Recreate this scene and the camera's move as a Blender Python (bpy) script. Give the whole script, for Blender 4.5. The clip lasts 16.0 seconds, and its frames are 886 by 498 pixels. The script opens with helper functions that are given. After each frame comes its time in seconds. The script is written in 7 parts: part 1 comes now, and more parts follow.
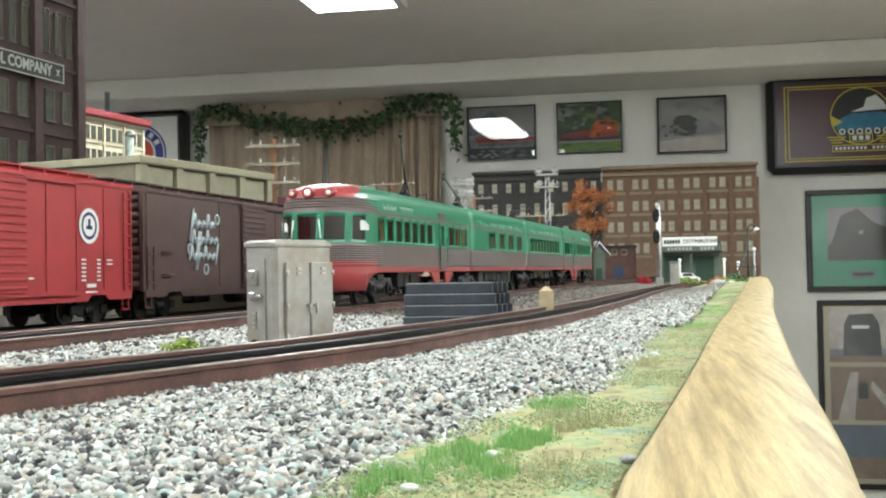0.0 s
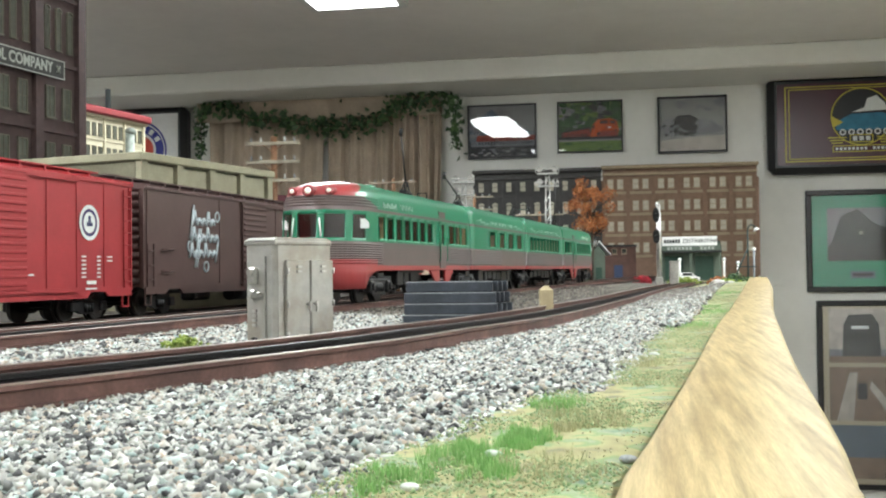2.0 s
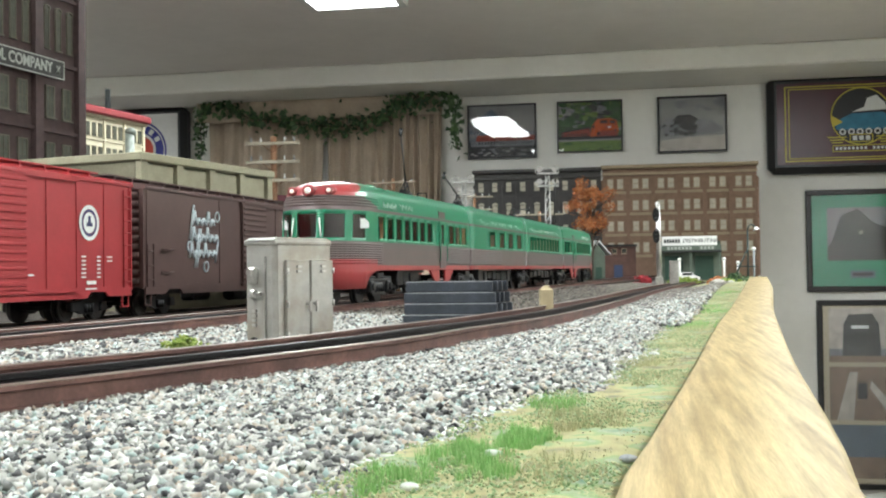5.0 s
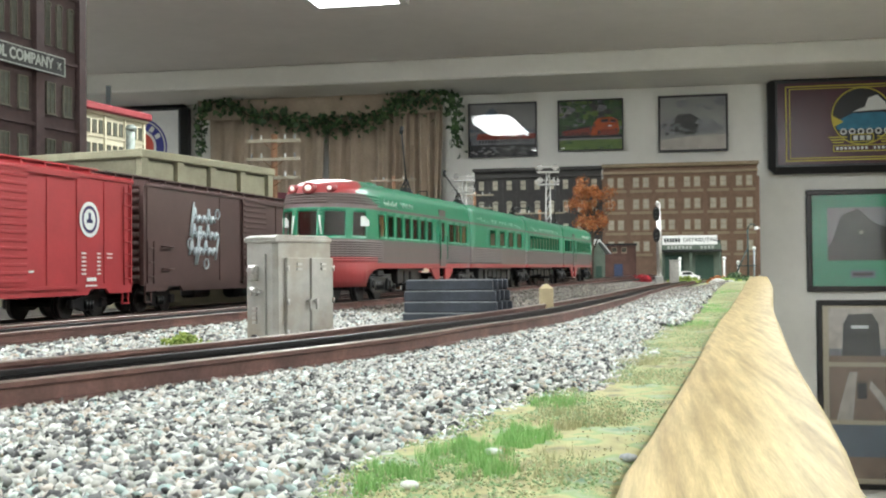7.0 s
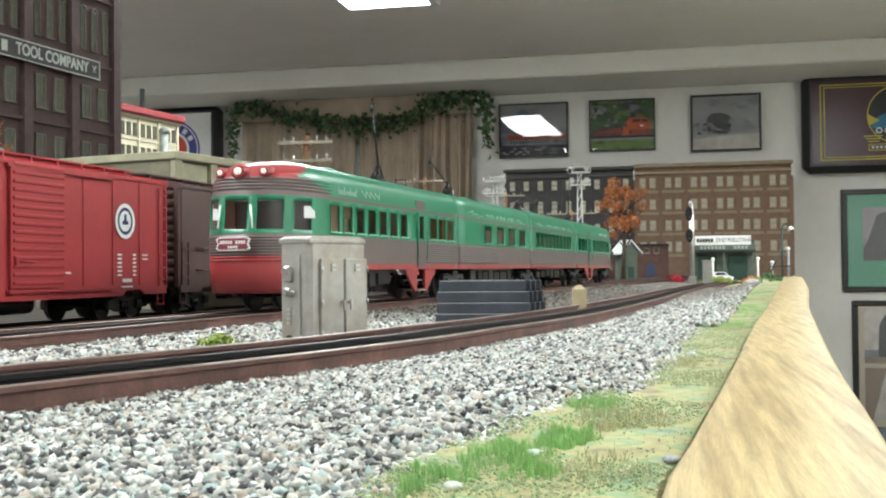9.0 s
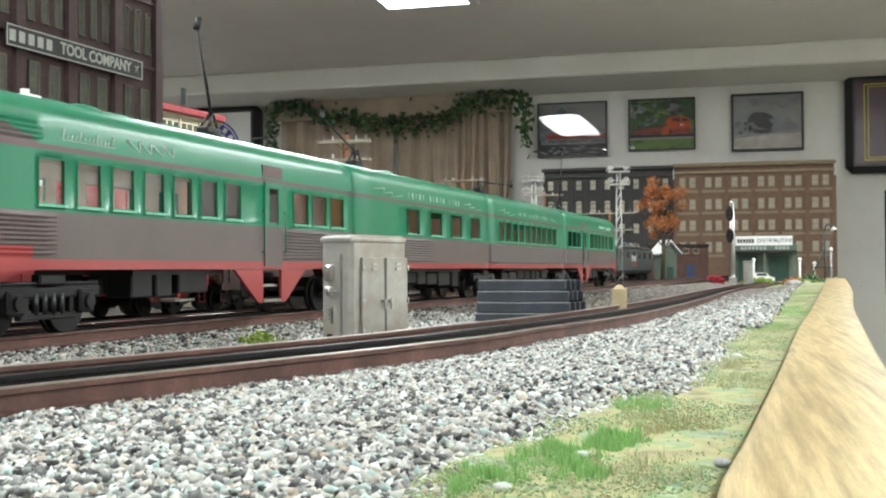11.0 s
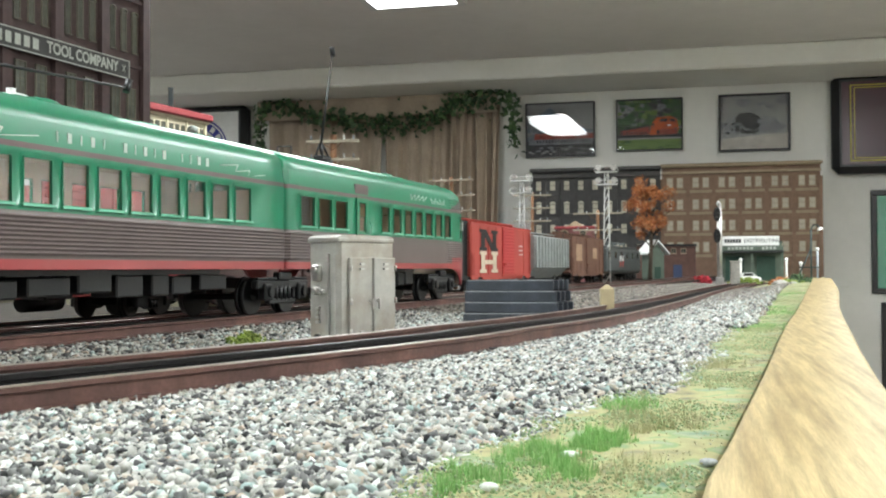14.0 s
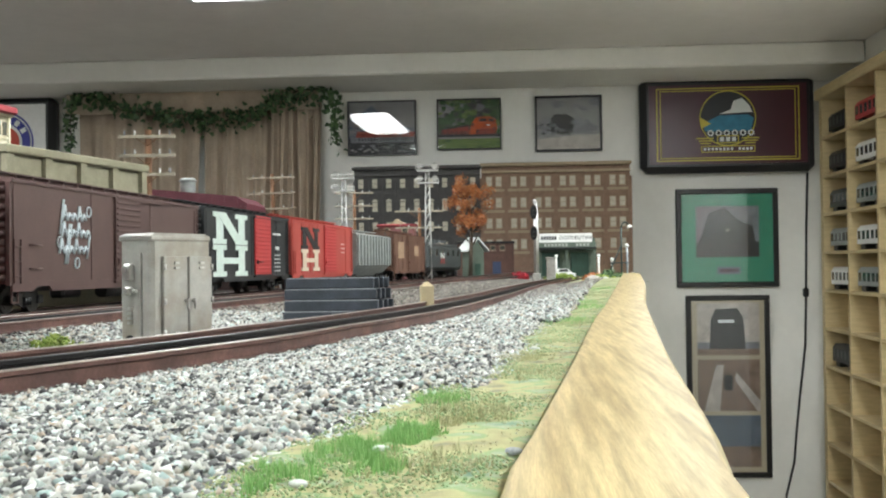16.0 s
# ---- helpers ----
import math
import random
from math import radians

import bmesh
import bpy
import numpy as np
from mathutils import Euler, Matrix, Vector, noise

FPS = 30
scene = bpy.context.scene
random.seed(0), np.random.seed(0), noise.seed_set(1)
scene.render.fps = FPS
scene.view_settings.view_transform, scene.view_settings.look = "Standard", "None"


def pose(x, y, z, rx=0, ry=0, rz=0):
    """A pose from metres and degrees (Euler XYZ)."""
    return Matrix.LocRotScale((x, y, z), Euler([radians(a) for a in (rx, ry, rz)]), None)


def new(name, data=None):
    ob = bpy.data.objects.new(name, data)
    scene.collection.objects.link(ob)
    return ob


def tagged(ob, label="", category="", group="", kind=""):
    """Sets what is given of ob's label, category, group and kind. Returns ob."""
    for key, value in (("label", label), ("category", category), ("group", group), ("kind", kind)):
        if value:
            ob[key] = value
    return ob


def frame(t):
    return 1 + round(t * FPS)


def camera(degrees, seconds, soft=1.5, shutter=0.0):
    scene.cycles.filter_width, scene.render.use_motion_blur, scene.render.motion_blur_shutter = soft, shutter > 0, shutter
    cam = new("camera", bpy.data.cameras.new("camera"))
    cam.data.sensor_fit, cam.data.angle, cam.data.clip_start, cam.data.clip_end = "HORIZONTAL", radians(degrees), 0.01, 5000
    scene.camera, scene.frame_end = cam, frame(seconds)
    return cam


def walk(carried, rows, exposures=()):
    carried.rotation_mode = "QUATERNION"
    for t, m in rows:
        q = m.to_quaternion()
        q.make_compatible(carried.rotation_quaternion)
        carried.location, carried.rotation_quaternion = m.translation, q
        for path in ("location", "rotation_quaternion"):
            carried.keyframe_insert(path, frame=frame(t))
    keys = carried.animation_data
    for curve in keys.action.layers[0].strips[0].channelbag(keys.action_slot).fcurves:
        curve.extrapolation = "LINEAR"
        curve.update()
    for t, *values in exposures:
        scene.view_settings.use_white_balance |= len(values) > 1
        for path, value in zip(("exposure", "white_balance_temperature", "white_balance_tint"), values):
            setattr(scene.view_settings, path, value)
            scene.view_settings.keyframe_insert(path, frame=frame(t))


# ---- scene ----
# the camera: seconds, millimetres from its stand, then turn to the left, upward tilt and lean in degrees
cam = camera(45.94, 16.0, soft=2.1)
EYE_ROWS = [
    (0, 1.52, 0.36, -0.33, 10.694, 1.267, -0.975),
    (0.5, 1.52, 0.14, -0.26, 10.696, 1.237, -0.89),
    (1, 1.39, 0.2, -0.22, 10.682, 1.181, -0.68),
    (1.5, 1.39, 0.17, -0.2, 10.684, 1.175, -0.683),
    (2, 1.41, 0.22, -0.21, 10.688, 1.177, -0.687),
    (2.5, 1.43, 0.16, -0.28, 10.679, 1.212, -0.773),
    (3, 1.47, 0.25, -0.26, 10.684, 1.223, -0.84),
    (3.5, 1.45, 0.26, -0.27, 10.681, 1.222, -0.839),
    (4, 1.47, 0.26, -0.26, 10.682, 1.227, -0.862),
    (6.5, 1.31, 0.36, -0.24, 10.692, 1.075, -0.49),
    (7, 1.31, 0.36, -0.24, 10.692, 1.075, -0.49),
    (7.5, 1.31, 0.36, -0.24, 10.692, 1.075, -0.49),
    (8, 1.19, 0.26, -0.21, 10.719, 1.071, -0.498),
    (8.5, 1.15, 0.22, -0.16, 10.966, 1.1, -0.605),
    (9, 0.29, 0.18, -0.23, 12.378, 1.133, -0.562),
    (9.5, -0.12, 0.36, -0.21, 13.395, 1.129, -0.409),
    (9.7, -0.51, 0.18, -0.21, 14.261, 1.15, -0.358),
    (10, -0.8, 0.15, -0.2, 15.1, 1.15, -0.33),
    (10.4, -0.95, 0.15, -0.2, 15.35, 1.13, -0.3),
    (11.2, -0.85, 0.15, -0.15, 14.1, 1.1, -0.27),
    (12, -0.77, 0.15, -0.12, 13.778, 1.097, -0.263),
    (12.5, -0.78, 0.14, -0.12, 13.772, 1.098, -0.266),
    (13, -0.78, 0.14, -0.12, 13.772, 1.098, -0.266),
    (13.5, -0.81, 0.14, -0.1, 13.767, 1.086, -0.223),
    (14, -0.77, 0.15, -0.12, 13.778, 1.097, -0.263),
    (14.5, -0.77, 0.16, -0.12, 13.78, 1.095, -0.266),
    (15, 0.35, 0.22, -0.48, 9.261, 1.053, -0.689),
    (15.5, 0.6, -0.59, -0.51, 5.318, 0.967, -0.69),
    (16, 0.62, -0.25, -0.25, 4.093, 0.896, -0.735),
]


def aim(dx, dy, dz, yaw, tilt, lean):
    return pose(dx / 1000, dy / 1000, 1.2 + dz / 1000) @ pose(0, 0, 0, 0, 0, yaw) @ pose(0, 0, 0, 90 + tilt) @ pose(0, 0, 0, 0, 0, lean)


walk(cam, [(r[0], aim(*r[1:])) for r in EYE_ROWS], exposures=[(0, 0.0), (16, 0.0)])

# ---- light: ceiling troffers in a closed room, one seen and the rest added ----
world = bpy.data.worlds.new("world")
world.use_nodes = True
world.node_tree.nodes["Background"].inputs[0].default_value = (0.5, 0.5, 0.5, 1)
world.node_tree.nodes["Background"].inputs[1].default_value = 0.02
scene.world = world
CEIL = 1.911
WALL_Y = 3.8
# only the first is seen; the others are added to brighten walls and layout
TROFFERS = [(-0.715, 2.12), (0.64, 1.72), (-0.6, 0.1), (0.74, 0.35), (-0.725, -1.5), (-2.4, 0.2), (-2.4, 2.28)]
for tx, ty in TROFFERS:
    lamp = bpy.data.lights.new("troffer_light", "AREA")
    lamp.shape, lamp.size, lamp.size_y, lamp.energy = "RECTANGLE", 0.22, 1.0, 8.0
    lamp.color = (0.88, 0.96, 0.95)
    new("troffer_light", lamp).matrix_world = pose(tx, ty, CEIL - 0.03)


# ---- materials ----
def mat(name, color, rough=0.6, metal=0.0, var=0.15, scale=200.0, bump=0.0, bscale=None, fine=0.0, island=0.0, obj=0.0, coat=0.0, emit=0.0, stain=None, stretch=None):
    """A node material: base colour varied at two scales, with bump. Scales are per metre."""
    m = bpy.data.materials.new(name)
    m.use_nodes = True
    nt = m.node_tree
    b = nt.nodes["Principled BSDF"]
    b.inputs["Roughness"].default_value = rough
    b.inputs["Metallic"].default_value = metal
    b.inputs["Coat Weight"].default_value = coat
    b.inputs["Coat Roughness"].default_value = 0.15
    co = nt.nodes.new("ShaderNodeTexCoord")
    src = co.outputs["Object"]
    if stretch:
        mp = nt.nodes.new("ShaderNodeMapping")
        mp.inputs["Scale"].default_value = stretch
        nt.links.new(src, mp.inputs[0])
        src = mp.outputs[0]

    def noise_node(s, detail=4):
        n = nt.nodes.new("ShaderNodeTexNoise")
        n.inputs["Scale"].default_value = s
        n.inputs["Detail"].default_value = detail
        nt.links.new(src, n.inputs["Vector"])
        return n

    def scaled(col, factor_socket, lo, hi):
        mr = nt.nodes.new("ShaderNodeMapRange")
        mr.inputs["From Min"].default_value, mr.inputs["From Max"].default_value = 0.3, 0.7
        mr.inputs["To Min"].default_value, mr.inputs["To Max"].default_value = lo, hi
        nt.links.new(factor_socket, mr.inputs["Value"])
        mx = nt.nodes.new("ShaderNodeVectorMath")
        mx.operation = "SCALE"
        nt.links.new(col, mx.inputs[0])
        nt.links.new(mr.outputs[0], mx.inputs["Scale"])
        return mx.outputs[0]

    rgb = nt.nodes.new("ShaderNodeRGB")
    rgb.outputs[0].default_value = (*color, 1)
    col = rgb.outputs[0]
    if stain:
        n = noise_node(scale * 0.35, 6)
        rp = nt.nodes.new("ShaderNodeMapRange")
        rp.inputs["From Min"].default_value, rp.inputs["From Max"].default_value = 0.45, 0.62
        nt.links.new(n.outputs[0], rp.inputs["Value"])
        mix = nt.nodes.new("ShaderNodeMix")
        mix.data_type = "RGBA"
        nt.links.new(rp.outputs[0], mix.inputs["Factor"])
        nt.links.new(col, mix.inputs["A"])
        mix.inputs["B"].default_value = (*stain, 1)
        col = mix.outputs["Result"]
    if var:
        col = scaled(col, noise_node(scale).outputs[0], 1 - var, 1 + var)
        col = scaled(col, noise_node(scale * 7, 2).outputs[0], 1 - var * 0.5, 1 + var * 0.5)
    if island or obj:
        g = nt.nodes.new("ShaderNodeNewGeometry") if island else nt.nodes.new("ShaderNodeObjectInfo")
        sock = g.outputs["Random Per Island"] if island else g.outputs["Random"]
        k = island or obj
        mr = nt.nodes.new("ShaderNodeMapRange")
        mr.inputs["To Min"].default_value, mr.inputs["To Max"].default_value = 1 - k, 1 + k
        nt.links.new(sock, mr.inputs["Value"])
        mx = nt.nodes.new("ShaderNodeVectorMath")
        mx.operation = "SCALE"
        nt.links.new(col, mx.inputs[0])
        nt.links.new(mr.outputs[0], mx.inputs["Scale"])
        col = mx.outputs[0]
    nt.links.new(col, b.inputs["Base Color"])
    if bump:
        bn = nt.nodes.new("ShaderNodeBump")
        bn.inputs["Strength"].default_value = bump
        bn.inputs["Distance"].default_value = 0.3 / (bscale or scale * 4)
        nt.links.new(noise_node(bscale or scale * 4).outputs[0], bn.inputs["Height"])
        nt.links.new(bn.outputs[0], b.inputs["Normal"])
    if emit:
        nt.links.new(col, b.inputs["Emission Color"])
        b.inputs["Emission Strength"].default_value = emit
    return m


def ramp_mat(name, stops, rough=0.75, use="island", scale=100.0, bump=0.0, bscale=400.0):
    """Colours picked from a ramp, by piece or by noise."""
    m = bpy.data.materials.new(name)
    m.use_nodes = True
    nt = m.node_tree
    b = nt.nodes["Principled BSDF"]
    b.inputs["Roughness"].default_value = rough
    cr = nt.nodes.new("ShaderNodeValToRGB")
    while len(cr.color_ramp.elements) < len(stops):
        cr.color_ramp.elements.new(0.5)
    for el, (p, c) in zip(cr.color_ramp.elements, stops):
        el.position, el.color = p, (*c, 1)
    if use == "island":
        nt.links.new(nt.nodes.new("ShaderNodeNewGeometry").outputs["Random Per Island"], cr.inputs[0])
        col = cr.outputs[0]
    else:
        n = nt.nodes.new("ShaderNodeTexNoise")
        n.inputs["Scale"].default_value = scale
        n.inputs["Detail"].default_value = 8
        nt.links.new(nt.nodes.new("ShaderNodeTexCoord").outputs["Object"], n.inputs["Vector"])
        nt.links.new(n.outputs[0], cr.inputs[0])
        col = cr.outputs[0]
    nt.links.new(col, b.inputs["Base Color"])
    if bump:
        n2 = nt.nodes.new("ShaderNodeTexNoise")
        n2.inputs["Scale"].default_value = bscale
        nt.links.new(nt.nodes.new("ShaderNodeTexCoord").outputs["Object"], n2.inputs["Vector"])
        bn = nt.nodes.new("ShaderNodeBump")
        bn.inputs["Strength"].default_value = bump
        bn.inputs["Distance"].default_value = 0.3 / bscale
        nt.links.new(n2.outputs[0], bn.inputs["Height"])
        nt.links.new(bn.outputs[0], b.inputs["Normal"])
    return m


def glass_mat(name, tint=(1, 1, 1), rough=0.02, fixed=None):
    m = bpy.data.materials.new(name)
    m.use_nodes = True
    nt = m.node_tree
    out = nt.nodes["Material Output"]
    tr, gl, mx = nt.nodes.new("ShaderNodeBsdfTransparent"), nt.nodes.new("ShaderNodeBsdfGlossy"), nt.nodes.new("ShaderNodeMixShader")
    tr.inputs[0].default_value = (*tint, 1)
    gl.inputs["Roughness"].default_value = rough
    fr = nt.nodes.new("ShaderNodeFresnel")
    fr.inputs[0].default_value = 1.5
    if fixed is None:
        nt.links.new(fr.outputs[0], mx.inputs[0])
    else:
        mx.inputs[0].default_value = fixed
    nt.links.new(tr.outputs[0], mx.inputs[1])
    nt.links.new(gl.outputs[0], mx.inputs[2])
    nt.links.new(mx.outputs[0], out.inputs[0])
    return m


M = {
    "wall": mat("wall_paint", (0.88, 0.87, 0.82), 0.8, var=0.03, scale=6, bump=0.1, bscale=300),
    "ceiling": mat("ceiling_paint", (0.9, 0.87, 0.84), 0.85, var=0.03, scale=4, bump=0.15, bscale=250),
    # unseen floor, its colour raised to bounce light onto the ceiling
    "carpet": mat("pale_bounce_floor", (0.44, 0.42, 0.39), 0.95, var=0.2, scale=60, bump=0.5),
    "troffer": mat("lamp_panel", (0.93, 0.97, 1.0), 0.5, var=0, emit=14.0),
    "white": mat("white_enamel", (0.8, 0.8, 0.78), 0.5, var=0.04, scale=60),
    "green": mat("green_train_enamel", (0.008, 0.18, 0.09), 0.36, var=0.03, scale=60, coat=0.25),
    "taupe": mat("taupe_train_enamel", (0.115, 0.088, 0.083), 0.42, var=0.05, scale=90, coat=0.2),
    "taupe_dark": mat("stripe_enamel", (0.12, 0.075, 0.075), 0.45, var=0.03),
    "salmon": mat("red_train_enamel", (0.32, 0.04, 0.042), 0.35, var=0.04, scale=60, coat=0.4),
    "black": mat("black_castings", (0.005, 0.005, 0.006), 0.42, var=0.25, scale=300, bump=0.2),
    "steel": mat("worn_steel", (0.5, 0.49, 0.47), 0.32, 0.9, var=0.2, scale=200),
    "silver": mat("silver_paint", (0.4, 0.39, 0.36), 0.4, 0.4, var=0.09, scale=220, bump=0.08, stain=(0.33, 0.3, 0.255)),
    "boxred": mat("oxide_red_freight_paint", (0.36, 0.035, 0.04), 0.5, var=0.08, scale=60, bump=0.05),
    "boxbrown": mat("brown_freight_paint", (0.1, 0.056, 0.05), 0.55, var=0.08, scale=60, bump=0.05),
    "boxblack": mat("black_freight_paint", (0.02, 0.022, 0.024), 0.5, var=0.1, scale=60),
    "boxorange": mat("vermilion_freight_paint", (0.43, 0.07, 0.055), 0.5, var=0.06, scale=60),
    "doorred": mat("red_door_paint", (0.48, 0.05, 0.05), 0.5, var=0.06, scale=60),
    "hopper": mat("grey_hopper_paint", (0.3, 0.32, 0.31), 0.55, var=0.15, scale=90),
    "locogrey": mat("grey_locomotive_paint", (0.07, 0.08, 0.08), 0.5, var=0.1, scale=90),
    "lettering": mat("white_lettering", (0.78, 0.8, 0.78), 0.6, var=0.05, scale=300),
    "pale_letter": mat("silver_lettering", (0.5, 0.58, 0.52), 0.5, var=0.05, scale=300),
    "rail": mat("rusty_rail_side", (0.1, 0.05, 0.042), 0.55, 0.3, var=0.25, scale=150, bump=0.2, stain=(0.15, 0.075, 0.06)),
    "railtop": mat("rail_head", (0.42, 0.36, 0.32), 0.3, 0.85, var=0.2, scale=200),
    "blackrail": mat("blackened_rail", (0.012, 0.012, 0.013), 0.4, 0.4, var=0.2, scale=200),
    "tie": mat("brown_ties", (0.055, 0.035, 0.028), 0.75, var=0.3, scale=200, bump=0.4),
    "soil": ramp_mat("scenic_soil", [(0.3, (0.13, 0.13, 0.09)), (0.42, (0.3, 0.28, 0.14)), (0.5, (0.36, 0.34, 0.17)), (0.56, (0.2, 0.29, 0.13)), (0.62, (0.28, 0.32, 0.21)), (0.75, (0.11, 0.21, 0.14))], 0.95, "noise", 150, 0.7, 2500),
    "ballast": ramp_mat("ballast_stone", [(0.0, (0.02, 0.02, 0.022)), (0.17, (0.075, 0.075, 0.075)), (0.33, (0.23, 0.235, 0.225)), (0.5, (0.44, 0.44, 0.4)), (0.66, (0.56, 0.57, 0.53)), (0.78, (0.4, 0.32, 0.25)), (0.9, (0.3, 0.4, 0.38)), (1.0, (0.8, 0.83, 0.8))], 0.6, "island"),
    "ballast_brown": ramp_mat("weathered_ballast_stone", [(0.0, (0.025, 0.022, 0.02)), (0.25, (0.08, 0.07, 0.06)), (0.5, (0.17, 0.145, 0.12)), (0.75, (0.27, 0.24, 0.2)), (0.9, (0.2, 0.2, 0.18)), (1.0, (0.45, 0.42, 0.37))], 0.7, "island"),
    "yard": mat("dark_yard_ground", (0.06, 0.052, 0.045), 0.95, var=0.4, scale=120, bump=0.6, bscale=700),
    "bed": mat("grey_ballast_bed", (0.22, 0.21, 0.2), 0.9, var=0.4, scale=500, bump=0.8, bscale=900),
    "oak": mat("varnished_oak", (0.45, 0.35, 0.175), 0.55, var=0.25, scale=190, bump=0.2, coat=0.05, stain=(0.33, 0.245, 0.115), stretch=(6, 0.28, 6)),
    "brick_dark": mat("dark_brick", (0.055, 0.032, 0.03), 0.75, var=0.2, scale=90, bump=0.4, bscale=700),
    "brick_brown": mat("brown_brick", (0.26, 0.165, 0.115), 0.8, var=0.14, scale=60, bump=0.3, bscale=500),
    "brick_grey": mat("grey_painted_brick", (0.085, 0.082, 0.08), 0.8, var=0.12, scale=60),
    "tan_trim": mat("tan_stone_trim", (0.38, 0.3, 0.2), 0.75, var=0.1, scale=60),
    "blind": mat("cream_blind", (0.54, 0.5, 0.4), 0.6, var=0.12, scale=100),
    "pane": mat("dark_window_glass", (0.05, 0.055, 0.05), 0.12, var=0.2, scale=40),
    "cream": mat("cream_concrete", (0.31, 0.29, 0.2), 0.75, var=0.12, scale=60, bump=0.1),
    # the cream concrete again, with shade painted into its colour
    "cream_shade": mat("shaded_concrete", (0.19, 0.175, 0.12), 0.8, var=0.15, scale=60),
    "yellow_wall": mat("pale_yellow_plaster", (0.5, 0.46, 0.33), 0.75, var=0.06, scale=40),
    "roof_red": mat("red_roof_tin", (0.24, 0.035, 0.04), 0.5, var=0.15, scale=60),
    "cloth": mat("tan_curtain_cloth", (0.44, 0.355, 0.27), 0.9, var=0.1, scale=14, bump=0.25, bscale=500),
    "leaf": ramp_mat("ivy_leaves", [(0.0, (0.02, 0.05, 0.018)), (0.5, (0.045, 0.1, 0.035)), (1.0, (0.12, 0.21, 0.08))], 0.5),
    "autumn": ramp_mat("autumn_leaves", [(0.0, (0.2, 0.06, 0.025)), (0.4, (0.4, 0.12, 0.035)), (0.75, (0.5, 0.18, 0.05)), (1.0, (0.4, 0.25, 0.11))], 0.7),
    "grass": ramp_mat("grass_tufts", [(0.0, (0.15, 0.36, 0.1)), (0.5, (0.24, 0.48, 0.15)), (1.0, (0.38, 0.54, 0.23))], 0.8),
    "straw": ramp_mat("dry_grass", [(0.0, (0.28, 0.33, 0.16)), (0.5, (0.4, 0.4, 0.21)), (1.0, (0.5, 0.46, 0.28))], 0.8),
    "moss": ramp_mat("moss_foam", [(0.0, (0.12, 0.2, 0.03)), (0.5, (0.24, 0.33, 0.06)), (1.0, (0.36, 0.42, 0.12))], 0.9),
    "bark": mat("bark", (0.07, 0.05, 0.035), 0.9, var=0.3, scale=200, bump=0.6),
    "polewood": mat("pole_wood", (0.2, 0.1, 0.05), 0.8, var=0.2, scale=100, bump=0.3),
    "armwood": mat("grey_crossarm_wood", (0.34, 0.3, 0.23), 0.8, var=0.15, scale=100),
    "slate": mat("slate_blue_beams", (0.035, 0.042, 0.055), 0.5, var=0.3, scale=120, bump=0.25),
    "chip": mat("bare_edge", (0.3, 0.32, 0.34), 0.6, var=0.3, scale=400),
    "stone_post": mat("tan_marker_stone", (0.4, 0.33, 0.2), 0.8, var=0.12, scale=120, bump=0.2),
    "frame_black": mat("black_picture_frame", (0.012, 0.011, 0.011), 0.35, var=0.1, scale=40),
    "mat_green": mat("green_mat_board", (0.06, 0.3, 0.19), 0.85, var=0.04, scale=40),
    "mat_cream": mat("cream_mat_board", (0.5, 0.44, 0.32), 0.85, var=0.03, scale=40),
    "maroon": mat("maroon_sign_face", (0.06, 0.01, 0.018), 0.3, var=0.05, scale=20),
    "yellow": mat("yellow_sign_paint", (0.6, 0.5, 0.06), 0.5, var=0.03),
    "blue": mat("blue_sign_paint", (0.025, 0.03, 0.28), 0.5, var=0.03),
    "red": mat("red_sign_paint", (0.62, 0.06, 0.03), 0.5, var=0.03),
    "sky_blue": mat("teal_sign_paint", (0.03, 0.2, 0.33), 0.5, var=0.2, scale=40),
    "dark": mat("black_plastic", (0.012, 0.012, 0.013), 0.4, var=0.1),
    "pine": mat("pine_shelf_board", (0.56, 0.44, 0.24), 0.55, var=0.1, scale=20, bump=0.05, stretch=(1, 1, 6)),
    "seat": mat("red_plush_seat", (0.22, 0.06, 0.05), 0.8, var=0.1),
    "cabin": mat("cream_cabin_lining", (0.62, 0.54, 0.42), 0.7, var=0.08),
    "glow": mat("cabin_lamp", (1.0, 0.5, 0.13), 0.5, var=0, emit=13.0),
    "lamp_white": mat("headlamp_lens", (1.0, 0.93, 0.85), 0.2, var=0, emit=0.2),
    "glass": glass_mat("clear_glass", fixed=0.07),
    "photo_glass": glass_mat("framed_glass", rough=0.01),
}


# ---- mesh helpers ----
def as_list(m):
    return m if isinstance(m, (list, tuple)) else [m]


def link_mesh(name, bm, materials, smooth=False):
    me = bpy.data.meshes.new(name)
    bm.normal_update()
    bm.to_mesh(me)
    bm.free()
    for m in as_list(materials):
        me.materials.append(m)
    if smooth:
        me.shade_smooth()
    return new(name, me)


def part(name, bm, materials, parent, label="", at=None, smooth=False):
    ob = link_mesh(name, bm, materials, smooth)
    ob.parent = parent
    if at is not None:
        ob.matrix_basis = at
    if label:
        tagged(ob, label)
    return ob


def thing(name, m, label, category, group="", kind=""):
    ob = new(name)
    ob.empty_display_size = 0.02
    ob.matrix_basis = m
    return tagged(ob, label, category, group, kind)


def solid(name, bm, materials, label, category="", group="", kind="", m=None, smooth=False):
    ob = link_mesh(name, bm, materials, smooth)
    if m is not None:
        ob.matrix_basis = m
    return tagged(ob, label, category, group, kind)


